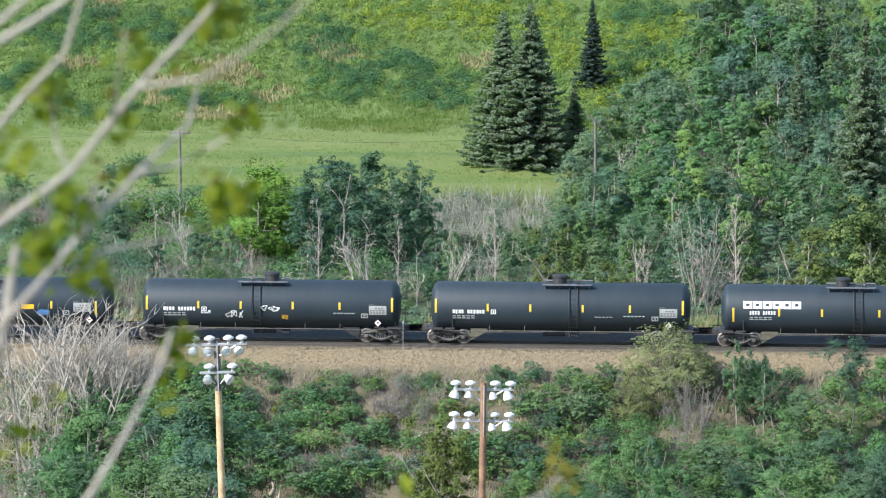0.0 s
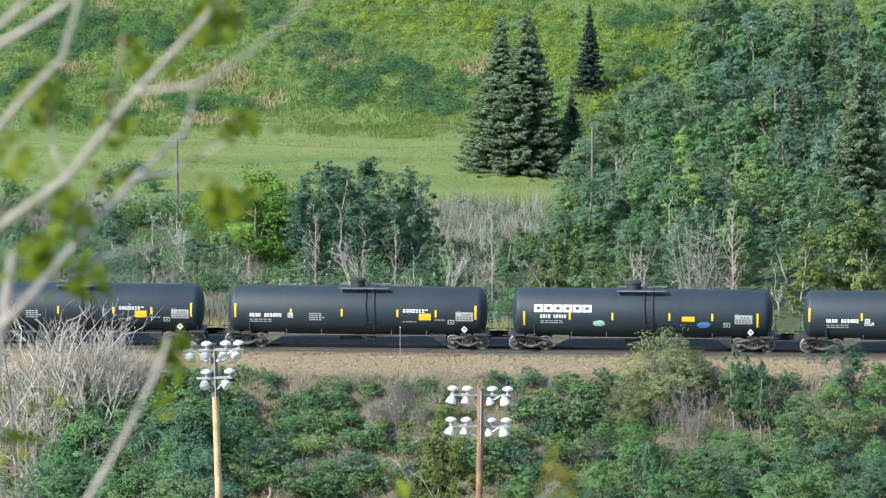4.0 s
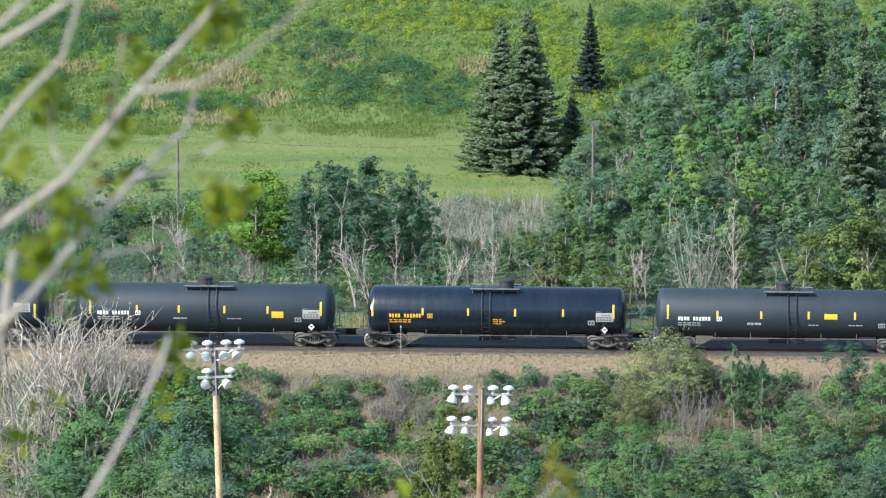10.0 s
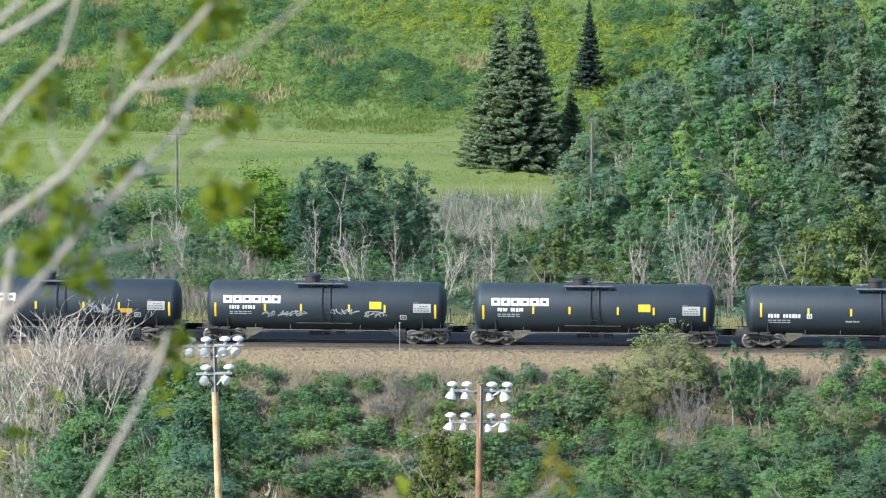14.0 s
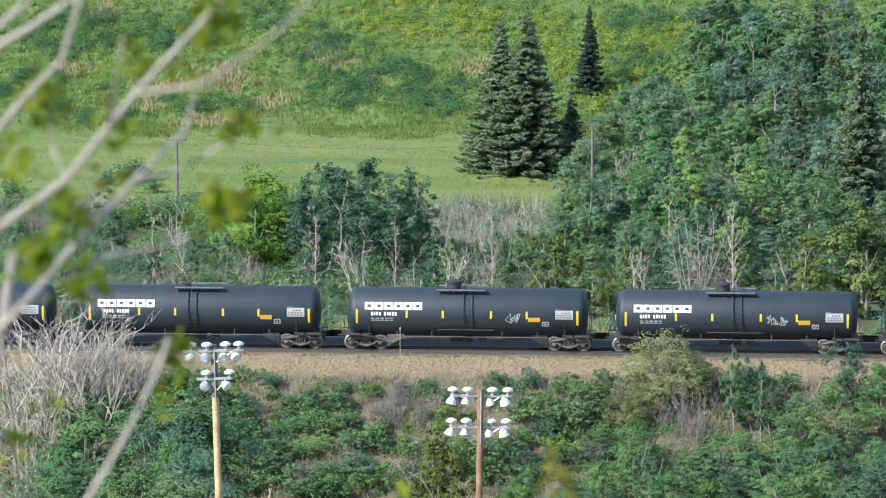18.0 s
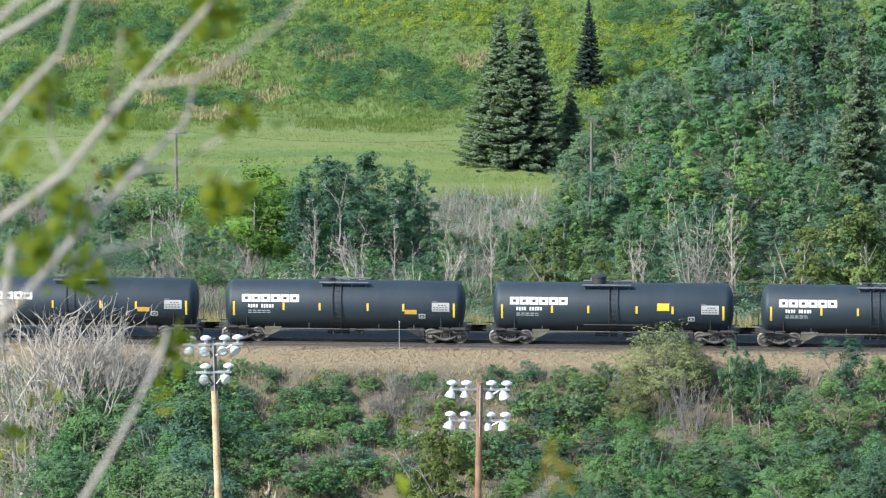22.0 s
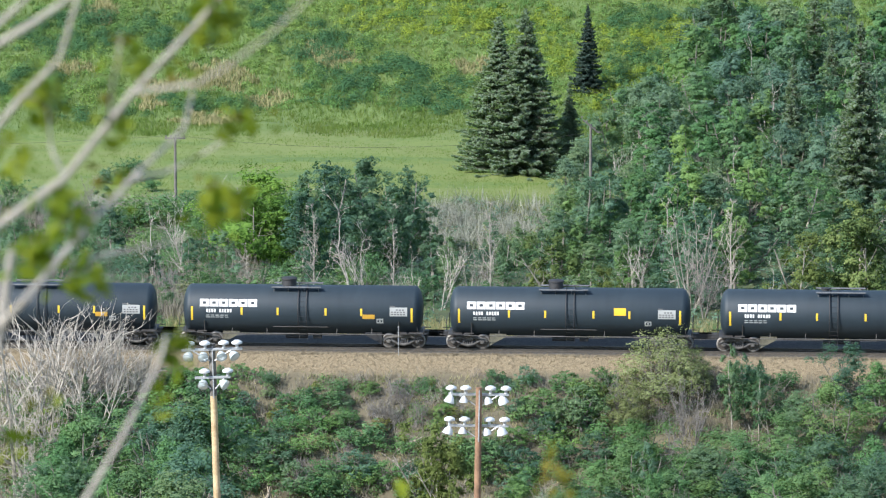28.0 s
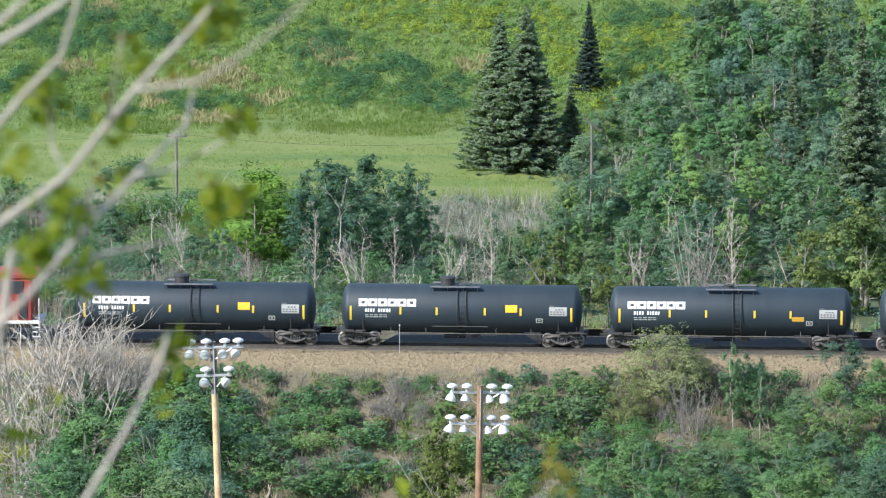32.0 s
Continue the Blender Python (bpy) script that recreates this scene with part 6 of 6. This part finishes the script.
    # the crest of the thicket before the field, and the young trees before the far pole
    for b, d, h in [(-58.0, 394.0, 3.6), (-55.0, 393.0, 4.3), (-52.2, 395.0, 4.0), (-49.6, 393.0, 4.5), (-47.0, 392.0, 4.4), (-44.3, 394.0, 4.8), (-41.6, 392.0, 4.6), (-39.0, 393.0, 4.4), (-61.0, 395.0, 3.3)]:
        (aspens[2], bushes[0])[rng.randrange(2)].put(b, d, h * 1.15, rng.uniform(1.0, 1.3), turn())
    for b, d, h in [(23.6, 384.0, 5.0), (26.0, 382.0, 5.6), (28.6, 383.0, 6.0), (31.0, 385.0, 6.6), (22.0, 378.0, 4.6), (25.0, 374.0, 4.6), (29.0, 374.0, 5.2)]:
        (aspens[0], woods[2], aspens[1])[rng.randrange(3)].put(b, d, h, 1.1, turn())
    for k, (b, d, h) in enumerate([(-55.0, 338.6, 3.2), (-58.0, 338.2, 3.4), (-61.8, 338.6, 4.4), (-65.6, 338.0, 4.0), (-70.4, 338.0, 4.6), (-78.0, 328.5, 2.6)]):
        (snags[1], brush[1])[k % 2].put(b, d, h * (1.4, 1.1)[k % 2], 0.85, turn())
    for b, d, h in [(0.6, 322.0, 6.42), (3.7, 321.0, 5.70), (-2.5, 321.0, 5.20)]:
        olives[0].put(b, d, h, 0.8, turn())


setting_out()

# wide growth that nobody could count


def around(spots, edge=0.35):
    """True near any of the given patches: x, metres behind the track, and two radii."""
    def keep(x, w, rs):
        hit = False
        for sx, sw, rx, rw in spots:
            hit = hit | (((x - sx) / rx) ** 2 + ((w - sw) / rw) ** 2 < 1 + edge * np.sin(2.1 * x + 1.7 * w))
        return hit
    return keep


def outside(spots):
    inner = around(spots)
    return lambda x, w, rs: not inner(x, w, rs)


SOIL = [(-10.6, -6.2, 2.2, 1.3), (-9.4, -4.6, 1.6, 0.9), (-2.6, -9.2, 1.4, 1.2), (-4.3, -7.2, 1.5, 1.0), (-3.4, -4.8, 1.6, 0.8), (5.0, -8.6, 1.3, 1.0), (-8.6, -9.8, 1.4, 0.8), (0.8, -5.2, 1.8, 0.7), (-14.8, -5.0, 1.4, 0.8), (8.5, -11.5, 1.2, 1.0)]
STRAW = [(-24.1, 115.2, 1.3, 2.7), (-14.4, 115.9, 1.6, 1.9), (-8.9, 125.3, 1.9, 1.8), (-18.8, 120.9, 2.9, 3.0), (-23.1, 119.3, 2.8, 1.6), (-31.5, 122.7, 1.9, 1.4), (2.7, 123.9, 1.9, 1.6), (-18.9, 109.9, 2.8, 2.1), (-10.9, 127.4, 1.0, 1.7), (-29.8, 134.8, 1.5, 2.6)]
GOLD = [(15.0, 128.0, 3.5, 5.0), (19.0, 121.0, 3.0, 4.0), (13.0, 118.0, 2.4, 3.0), (21.0, 131.0, 3.0, 4.0), (-3.2, 136.2, 5.4, 7.0), (3.7, 133.1, 3.4, 5.8), (8.6, 131.5, 2.9, 6.5), (-7.1, 136.7, 2.0, 3.5), (10.4, 124.4, 1.9, 4.0)]
DARK = [(17.0, 134.0, 3.0, 2.6), (20.5, 126.5, 2.2, 1.8), (14.5, 122.0, 1.8, 1.4), (25.0, 136.0, 3.0, 3.0), (-18.1, 113.5, 2.8, 2.5), (-21.0, 114.3, 2.3, 2.5), (-6.9, 121.7, 5.2, 4.9), (-1.6, 119.6, 3.8, 5.3), (-10.9, 128.9, 4.4, 3.5), (-31.5, 130.5, 5.4, 5.1), (-23.7, 131.5, 5.4, 4.1), (-15.5, 134.6, 3.9, 3.1), (16.2, 126.0, 2.4, 2.3), (-31.2, 111.5, 2.3, 2.6), (-34.6, 118.8, 2.9, 3.3), (-26.0, 110.7, 2.3, 2.2), (-8.7, 116.3, 2.8, 2.5), (0.3, 114.7, 1.4, 2.4)]
shrub_field("hillside_growth", "green low shrubs covering the hillside", 1, 2300, (-43, 43), (113, 146), "hill", 0.125, (0.22, 0.8), 330, 1.0, keep=outside(STRAW))
shrub_field("hillside_gold", "golden-green bushes high on the hillside", 11, 470, (-12, 25), (112, 146), "hill_gold", 0.13, (0.3, 0.85), 300, 0.9, keep=around(GOLD))
shrub_field("hillside_bushes", "darker green bushes in bands across the hillside", 2, 580, (-43, 29), (110, 142), "hill_dark", 0.13, (0.35, 1.15), 330, 0.9, keep=around(DARK))
shrub_field("strip_undergrowth", "mixed green undergrowth behind the railway", 3, 620, (-34, 36), (6.5, 64), "poplar", 0.17, (0.4, 1.0), 150, 0.9)
shrub_field("strip_weeds", "pale dry weeds between the shrubs", 12, 300, (-34, 22), (6, 66), "willow", 0.14, (0.3, 0.7), 200, 0.9)
shrub_field("trackside_growth", "low growth along the back of the railway", 13, 200, (-34, 36), (5.2, 7.6), "shrub", 0.12, (0.3, 0.6), 300, 1.1)
grass_field("trackside_grass", "pale dry grass along the back of the railway", 19, 5000, (-34, 36), (4.2, 8.5), "straw", (0.3, 0.8), broad=0.03, tuft=4, keep=lambda x, w, rs: np.sin(0.8 * x) + np.sin(0.37 * x + 1) > -0.3)
shrub_field("wood_undergrowth", "dense leafy undergrowth of the wood", 4, 300, (10, 40), (20, 112), "aspen", 0.18, (0.6, 1.4), 200, 1.0, keep=lambda x, w, rs: w > 42 or not 18.5 < x < 24.5)
shrub_field("bank_undergrowth", "low green growth on the railway bank", 5, 1000, (-32, 34), (-24, -4.2), "shrub", 0.12, (0.25, 0.75), 380, 0.9, keep=outside(SOIL))
shrub_field("bank_weeds", "pale dry weeds on the railway bank", 6, 620, (-32, 34), (-22, -3.9), "willow", 0.10, (0.2, 0.5), 340, 0.9)
shrub_field("outer_growth", "dense shrubs along the railway farther up the valley", 21, 520, (-150, -44), (8, 150), "shrub", 0.5, (1.2, 3.0), 34, 0.9, keep=lambda x, w, rs: w < 60 or w > 108)
shrub_field("outer_wood", "dense wood farther down the valley", 22, 620, (44, 150), (8, 150), "aspen", 0.5, (1.4, 3.4), 34, 1.3)
grass_field("field_grass", "mown light green meadow grass", 7, 60000, (-42, 22), (58, 116), "grass", (0.06, 0.22), broad=0.1, keep=lambda x, w, rs: np.sin(0.21 * x + 1.3 * np.sin(0.5 * w)) + np.sin(0.83 * w + 0.4 * x) + rs.normal(size=len(x)) * 1.6 > 0.1)
grass_field("hillside_grass", "tall light green grass on the lower hillside", 8, 70000, (-43, 43), (101, 146), "grass", (0.12, 0.42), broad=0.09, keep=lambda x, w, rs: (w > 104 + 4 * np.sin(0.33 * x) + 3 * np.sin(0.9 * x + 1) + rs.normal(size=len(x)) * 2.5) & ~around(STRAW)(x, w, rs))
grass_field("dry_grass", "straw-coloured dry grass tufts on the hillside", 9, 40000, (-36, 20), (108, 140), "straw", (0.2, 0.55), keep=around(STRAW, 0.6))
grass_field("bank_brush", "grey-brown dry brush on the railway bank", 14, 7000, (-32, 34), (-20, -3.9), "twig", (0.3, 0.9), broad=0.022, tuft=6, keep=lambda x, w, rs: np.sin(0.6 * x + 0.4 * w) + np.sin(0.23 * x - 0.7 * w) > -0.5)
grass_field("thicket_brush", "grey brush twigs in the thicket", 15, 12000, (-36, -12), (8, 63), "twig", (0.5, 1.5), broad=0.022, tuft=6, keep=lambda x, w, rs: np.sin(0.5 * x + 0.3 * w) + np.sin(0.31 * x - 0.5 * w) > -0.4)
grass_field("willow_thicket", "pale grey bare willow growth at the field's edge", 16, 260, (-3.5, 11.5), (45, 66), "pale_twig", (0.6, 1.7), broad=0.02, tuft=9)
shrub_field("willow_twigs", "fine pale grey willow twigs at the field's edge", 23, 420, (-3.5, 11.5), (45, 66), "pale_twig", 0.105, (0.35, 0.9), 620, 1.2, narrow=0.3, keep=lambda x, w, rs: w < 62.5 + 2.5 * math.sin(0.7 * x) + rs.normal() * 1.6)
shrub_field("edge_shrubs", "grey-green low shrubs at the field's edge", 18, 70, (-3, 11), (44, 66), "willow", 0.15, (0.3, 0.8), 190, 1.1)
grass_field("willow_thicket", "pale grey bare willow growth beside the meadow", 17, 3500, (-36, -16), (54, 62), "pale_twig", (0.5, 1.3), broad=0.022, tuft=6, keep=lambda x, w, rs: np.sin(0.7 * x + 0.4 * w) > 0.1)
grass_field("bank_grass", "dry straw grass on the railway bank", 10, 16000, (-32, 34), (-24, -3.7), "straw", (0.15, 0.4), broad=0.08, keep=lambda x, w, rs: np.sin(0.5 * x + 1.0) + np.sin(0.9 * w + 0.3 * x) + rs.normal(size=len(x)) * 0.8 > -0.2)



def fallen_log(b, d, length, turn, tilt):
    x, y, z = spot(b, d)
    rs = np.random.RandomState(int(abs(b) * 7 + d))
    g = Geo()
    branch_pipe(g, rs, (0, 0, 0), (1, 0, 0), length, 0.12, 5, 0, 0.06, 7)
    branch_pipe(g, rs, (length * 0.5, 0, 0.05), (0.6, 0.3, 0.6), length * 0.35, 0.05, 3, 0, 0.1, 5)
    ob = tagged(new("fallen_log", g.mesh("fallen_log", M["log"], True)), "weathered fallen log on the railway bank", "log", "fallen logs")
    ob.matrix_basis = pose(x, y, z + 0.15, 0, tilt, turn)


for b, d, ln, tn, tl in ((-20.0, 331, 2.4, 20, -12), (-32.4, 329, 1.8, 70, -30), (-14.9, 332, 1.6, 150, 8), (-30.9, 328, 1.3, 90, -60), (-7.1, 334, 1.4, 10, -5), (-74.7, 322, 3.5, 30, -20)):
    fallen_log(b, d, ln, tn, tl)

# ---- poles ----


def floodlight_mesh_housing():
    g = Geo()
    g.lathe([(0.07, -0.10), (0.07, 0.06), (0.14, 0.07), (0.25, 0.10), (0.265, 0.15), (0.245, 0.21), (0.16, 0.25), (0.13, 0.28), (0.03, 0.285)], 16)
    return g.mesh("ballast_housing", M["lamp_white"], True)


def floodlight_mesh_bell(mat):
    g = Geo()
    g.lathe([(0.05, 0.42), (0.08, 0.38), (0.11, 0.34), (0.17, 0.29), (0.22, 0.2), (0.25, 0.09), (0.275, 0.02), (0.275, 0.0), (0.255, 0.0), (0.235, 0.09), (0.2, 0.19), (0.1, 0.28)], 20, closed=False)
    return g.mesh("reflector", M[mat], True)


BELLS = {"pole_pale": floodlight_mesh_bell("lamp_grey"), "pole_brown": floodlight_mesh_bell("lamp_white")}
HOUSING = floodlight_mesh_housing()
LENS = Geo().lathe([(0.245, 0.012), (0.20, -0.02), (0.05, -0.035)], 20).mesh("lens", M["glass"], True)


def floodlight(parent, x, y, z, tilt, turn, small, bell):
    """A floodlight: white cap above the arm, and a bell with its lens below it."""
    lamp = part("floodlight", HOUSING, parent, "white enamelled floodlight", pose(x, y, z + 0.14))
    aim = pose(-0.10, -0.14, -0.52, tilt, 0, turn) @ Matrix.Scale(small, 4)
    part("reflector", bell, lamp, "pale bell reflector", aim)
    part("lens", LENS, lamp, "pale glass lens", aim)
    return lamp


def light_pole(b, d, top, mat, label, arms, lean, lit=True):
    x, y, z = spot(b, d)
    root = thing("floodlight_pole", label, "floodlight pole", "floodlight poles", pose(x, y, z, 0, lean, 0))
    h = top - z
    g = Geo()
    g.pipe([(0, 0, -0.5), (0, 0, h * 0.5), (0, 0, h)], [0.22, 0.185, 0.15], 14)
    part("pole", g.mesh("pole", M[mat], True), root)
    if mat == "pole_pale":
        part("pole_top", Geo().pipe([(0, 0, h - 2.5), (0, 0, h + 0.01)], [0.178, 0.156], 14).mesh("pole_top", M["pole_grey"], True), root, "dark weathered top of the pole")
    for dz, half, lamps in arms:
        za = h + dz
        side = -0.17 if mat == "pole_pale" else 0.19
        part("crossarm", Geo().box((0, side, za), (half * 2, 0.10, 0.12), 0.015).mesh("crossarm", M["galv"]), root, "grey steel crossarm")
        for s in (-1, 1):
            part("brace", Geo().rod((s * half * 0.62, side - 0.06, za - 0.05), (s * 0.12, side * 0.95, za - 0.55), 0.034, 6).mesh("brace", M["galv"]), root)
        for lx, tilt, turn in lamps:
            floodlight(root, lx, side, za, tilt, turn, 0.95 if abs(lx) > 0.9 or mat == "pole_pale" else 0.78, BELLS[mat])
    part("conduit", Geo().rod((0.02, -0.2, h - 2.6), (0.02, -0.2, h - 0.1), 0.03, 6).mesh("conduit", M["galv"]), root)
    return root


light_pole(-39.35, 260, 13.57, "pole_pale", "pale wooden floodlight pole with white bell floodlights", ((-0.25, 1.45, ((-1.05, -50, -20), (-0.32, -58, 0), (0.57, -55, 15), (1.2, -52, 40))), (-1.6, 0.85, ((-0.38, -55, -8), (0.72, -60, 55)))), -1.6)
light_pole(5.9, 260, 11.45, "pole_brown", "brown wooden floodlight pole with two white lamp rows", ((-0.37, 1.45, ((-1.32, -16, -70), (-0.62, -10, -20), (0.56, -18, 120), (1.29, -22, 110))), (-1.88, 1.45, ((-1.38, -18, -70), (-0.66, -12, -20), (0.52, -18, 120), (1.25, -16, 100)))), 0.8)


def wood_pole(b, d, h, turn, label, slope=0.0):
    x, y, z = spot(b, d)
    root = thing("utility_pole", label, "utility pole", "utility poles", pose(x, y, z, 0, 0, turn))
    part("pole", Geo().pipe([(0, 0, -0.5), (0, 0, h)], [0.13, 0.09], 10).mesh("pole", M["pole_grey"], True), root)
    part("crossarm", Geo().box((0, -0.13, h - 0.15), (1.5, 0.09, 0.12), 0.01, Matrix.Rotation(radians(slope), 4, "Y")).mesh("crossarm", M["pole_grey"]), root, "weathered wooden crossarm")
    for x0 in (-0.65, -0.3, 0.3, 0.65):
        part("insulator", Geo().lathe([(0.03, 0), (0.05, 0.05), (0.035, 0.1), (0.05, 0.14), (0.02, 0.18)], 8, Matrix.Translation((x0, -0.13, h - 0.09 - x0 * math.tan(radians(slope))))).mesh("insulator", M["pole_grey"]), root)
    return root, Vector((x, y, z + h))


# ---- near branches ----


def near_tree():
    """The young tree by the overlook whose twigs cross the view."""
    x, y = -1.9, EYE[1] + 7.6
    z = float(ground_z(x, y))
    root = thing("young_poplar", "young poplar with pale twigs and fresh yellow-green leaves by the overlook", "tree")
    g = Geo()
    g.pipe([(x, y, z - 0.3), (x + 0.1, y, z + 2.5), (x + 0.25, y + 0.1, 52.4), (x + 0.45, y + 0.2, 54.0), (x + 0.6, y + 0.3, 56.5)], [0.09, 0.07, 0.05, 0.035, 0.01], 10)
    part("trunk", g.mesh("trunk", M["near_bark"], True), root)
    twigs = (
        (0.0075, [(-1.078, -335.900, 53.543), (-0.813, -336.000, 53.762), (-0.679, -336.000, 53.875), (-0.547, -336.000, 53.970), (-0.447, -336.000, 54.095), (-0.354, -336.000, 54.194), (-0.319, -336.000, 54.235)]),
        (0.0066, [(-1.012, -335.900, 53.457), (-0.698, -336.000, 53.695), (-0.599, -336.100, 53.806), (-0.539, -336.000, 53.871), (-0.445, -335.900, 53.966), (-0.383, -335.800, 54.017), (-0.374, -335.700, 54.061)]),
        (0.0066, [(-1.014, -335.800, 53.090), (-0.602, -336.000, 53.375), (-0.522, -336.000, 53.492), (-0.467, -336.000, 53.586), (-0.418, -335.900, 53.679), (-0.408, -335.850, 53.713)]),
        (0.007, [(-0.933, -336.000, 53.979), (-0.643, -336.000, 54.165), (-0.594, -336.000, 54.194), (-0.540, -336.000, 54.231), (-0.495, -336.000, 54.268)]),
        (0.006, [(-0.892, -336.000, 54.012), (-0.643, -336.000, 54.194), (-0.606, -336.000, 54.226), (-0.577, -336.000, 54.259)]),
        (0.006, [(-0.996, -336.000, 53.678), (-0.711, -336.000, 53.954), (-0.645, -336.000, 54.045), (-0.607, -336.000, 54.090), (-0.553, -336.000, 54.144), (-0.528, -336.000, 54.226), (-0.519, -336.000, 54.259)]),
        (0.0034, [(-0.447, -336.000, 54.095), (-0.382, -336.400, 54.146), (-0.316, -336.900, 54.207), (-0.261, -337.200, 54.264), (-0.206, -337.400, 54.321), (-0.159, -337.500, 54.372), (-0.136, -337.500, 54.398)]),
        (0.003, [(-0.484, -336.000, 54.037), (-0.453, -336.400, 54.148), (-0.439, -336.500, 54.198), (-0.435, -336.500, 54.232)]),
        (0.004, [(-0.600, -335.500, 53.765), (-0.542, -335.300, 53.754), (-0.430, -335.200, 53.762), (-0.403, -335.200, 53.776)]),
        (0.004, [(-0.462, -335.600, 53.919), (-0.433, -335.300, 53.889), (-0.384, -335.200, 53.904), (-0.334, -335.200, 53.933)]),
        (0.003, [(-0.354, -336.000, 54.189), (-0.342, -335.900, 54.158), (-0.342, -335.800, 54.127)]),
        (0.003, [(-0.547, -336.000, 53.970), (-0.581, -335.800, 53.987), (-0.585, -335.800, 54.038), (-0.597, -335.800, 54.097)]),
        (0.003, [(-0.607, -336.000, 54.090), (-0.597, -335.800, 54.063), (-0.587, -335.700, 54.035)]),
        (0.012, [(-0.700, -336.000, 53.561), (-0.658, -336.000, 53.695), (-0.641, -336.000, 53.762), (-0.635, -336.000, 53.812), (-0.626, -336.000, 53.862)]),
        (0.0025, [(-0.070, -336.000, 53.409), (0.146, -336.000, 53.493), (0.167, -336.000, 53.523)]),
    )
    for r, pts in twigs:
        c = Geo()
        c.pipe(pts, [r * (1 - 0.55 * i / (len(pts) - 1)) for i in range(len(pts))], 8)
        part("twig", c.mesh("twig", M["near_bark"], True), root)
    rs = np.random.RandomState(7)
    groups = (
        ("near_leaf", 0.032, 9, [(-0.598, -335.800, 54.082), (-0.584, -335.800, 54.062), (-0.612, -335.800, 54.074), (-0.455, -335.800, 54.118), (-0.325, -335.800, 53.915), (-0.313, -335.800, 53.905)]),
        ("near_leaf", 0.034, 10, [(-0.331, -336.000, 54.210), (-0.338, -336.000, 54.185), (-0.311, -336.000, 54.222), (-0.319, -336.000, 54.202)]),
        ("near_leaf", 0.030, 7, [(-0.597, -335.800, 54.093), (-0.583, -335.700, 54.026), (-0.469, -335.600, 54.101), (-0.391, -335.700, 54.086), (-0.479, -335.800, 54.025)]),
        ("near_leaf", 0.032, 7, [(-0.628, -335.800, 53.966), (-0.309, -335.500, 53.992), (-0.314, -335.500, 53.976), (-0.633, -336.000, 53.995), (-0.628, -336.000, 54.024)]),
        ("near_leaf", 0.036, 11, [(-0.538, -336.300, 53.957), (-0.571, -336.300, 53.905), (-0.583, -336.300, 53.897), (-0.519, -336.300, 53.949)]),
        ("near_leaf", 0.032, 8, [(-0.536, -335.800, 53.791), (-0.545, -335.800, 53.821), (-0.332, -335.600, 53.884), (-0.345, -335.600, 53.849), (-0.524, -335.800, 53.778)]),
        ("near_leaf", 0.034, 9, [(-0.411, -335.700, 53.685), (-0.415, -335.700, 53.659), (-0.429, -335.700, 53.598), (-0.070, -335.800, 53.440)]),
        ("near_leaf", 0.028, 6, [(-0.648, -335.700, 53.524), (-0.616, -335.600, 53.567), (-0.571, -335.600, 53.753), (-0.371, -335.500, 53.818), (-0.473, -335.700, 53.915)]),
        ("near_bud", 0.022, 9, [(0.171, -335.800, 53.492), (0.164, -335.800, 53.484), (0.176, -335.800, 53.486)]),
        ("near_bud", 0.024, 5, [(-0.496, -335.500, 54.113), (-0.295, -335.400, 53.982), (-0.336, -335.400, 53.862), (-0.519, -335.500, 53.915), (-0.653, -335.700, 53.863)]),
        ("near_bud", 0.022, 4, [(-0.400, -335.500, 54.082), (-0.497, -335.500, 54.012), (-0.621, -335.600, 53.559), (-0.606, -335.500, 54.020)]),
    )
    for mat, size, n, places in groups:
        for p in places:
            q = np.array(p) + rs.normal(size=(n, 3)) * np.array((0.016, 0.03, 0.016))
            for one in leaf_quads(rs, q, rs.normal(size=(n, 3)), size, 0.75, 0.2, False):
                part("leaf", quad_mesh("leaf", one, M[mat]), root)


near_tree()
for b, d, h, turn, label, slope in ((-48.3, 396, 7.03, 0, "weathered wooden utility pole with a short crossarm beside the field", 0.0), (27.3, 392, 8.36, 8, "weathered wooden utility pole standing at the wood's edge", 40.0)):
    x, y, z = spot(b, d)
    wood_pole(b, d, h - z, turn, label, slope)
wire = Geo()
ax, ay, az = spot(-48.3, 396)
top = 7.07
for (x0, z0), (x1, z1) in (((ax, top), (-75.0, top + 0.3)), ((ax, top), (11.2, 7.32))):
    pts = [(x0 + (x1 - x0) * k / 12, ay, z0 + (z1 - z0) * k / 12 - 1.0 * (1 - (k / 6 - 1) ** 2)) for k in range(13)]
    wire.pipe(pts, [0.008] * 13, 4)
tagged(new("power_line", wire.mesh("power_line", M["black"])), "thin dark sagging power line above the field", "power line")


# ---- movement ----


def travel(t):
    """How far the train has rolled, in metres, past its place at 16 seconds."""
    q = (t - 16.0) / 16.0
    return 169.929 * q + 2.578 * q * q + 0.332 * q ** 3 - 0.2587 * q ** 4


def motions():
    seconds = [float(k) for k in range(33)]
    for vehicle, s in TRAIN:
        walk(vehicle, [(t, TRACK @ pose(s + travel(t), 0, 0)) for t in seconds])
    ticks = [k / FPS for k in range(32 * FPS + 1)]
    for ax, sets in WHEELSETS.items():
        first = sets[0]
        walk(first, [(t, pose(ax, 0, R_WHEEL, 0, math.degrees(travel(t) / R_WHEEL) % 360.0, 0)) for t in ticks])
        for other in sets[1:]:
            other.rotation_mode = "QUATERNION"
            keys = other.animation_data_create()
            keys.action = first.animation_data.action
            keys.action_slot = first.animation_data.action_slot


motions()
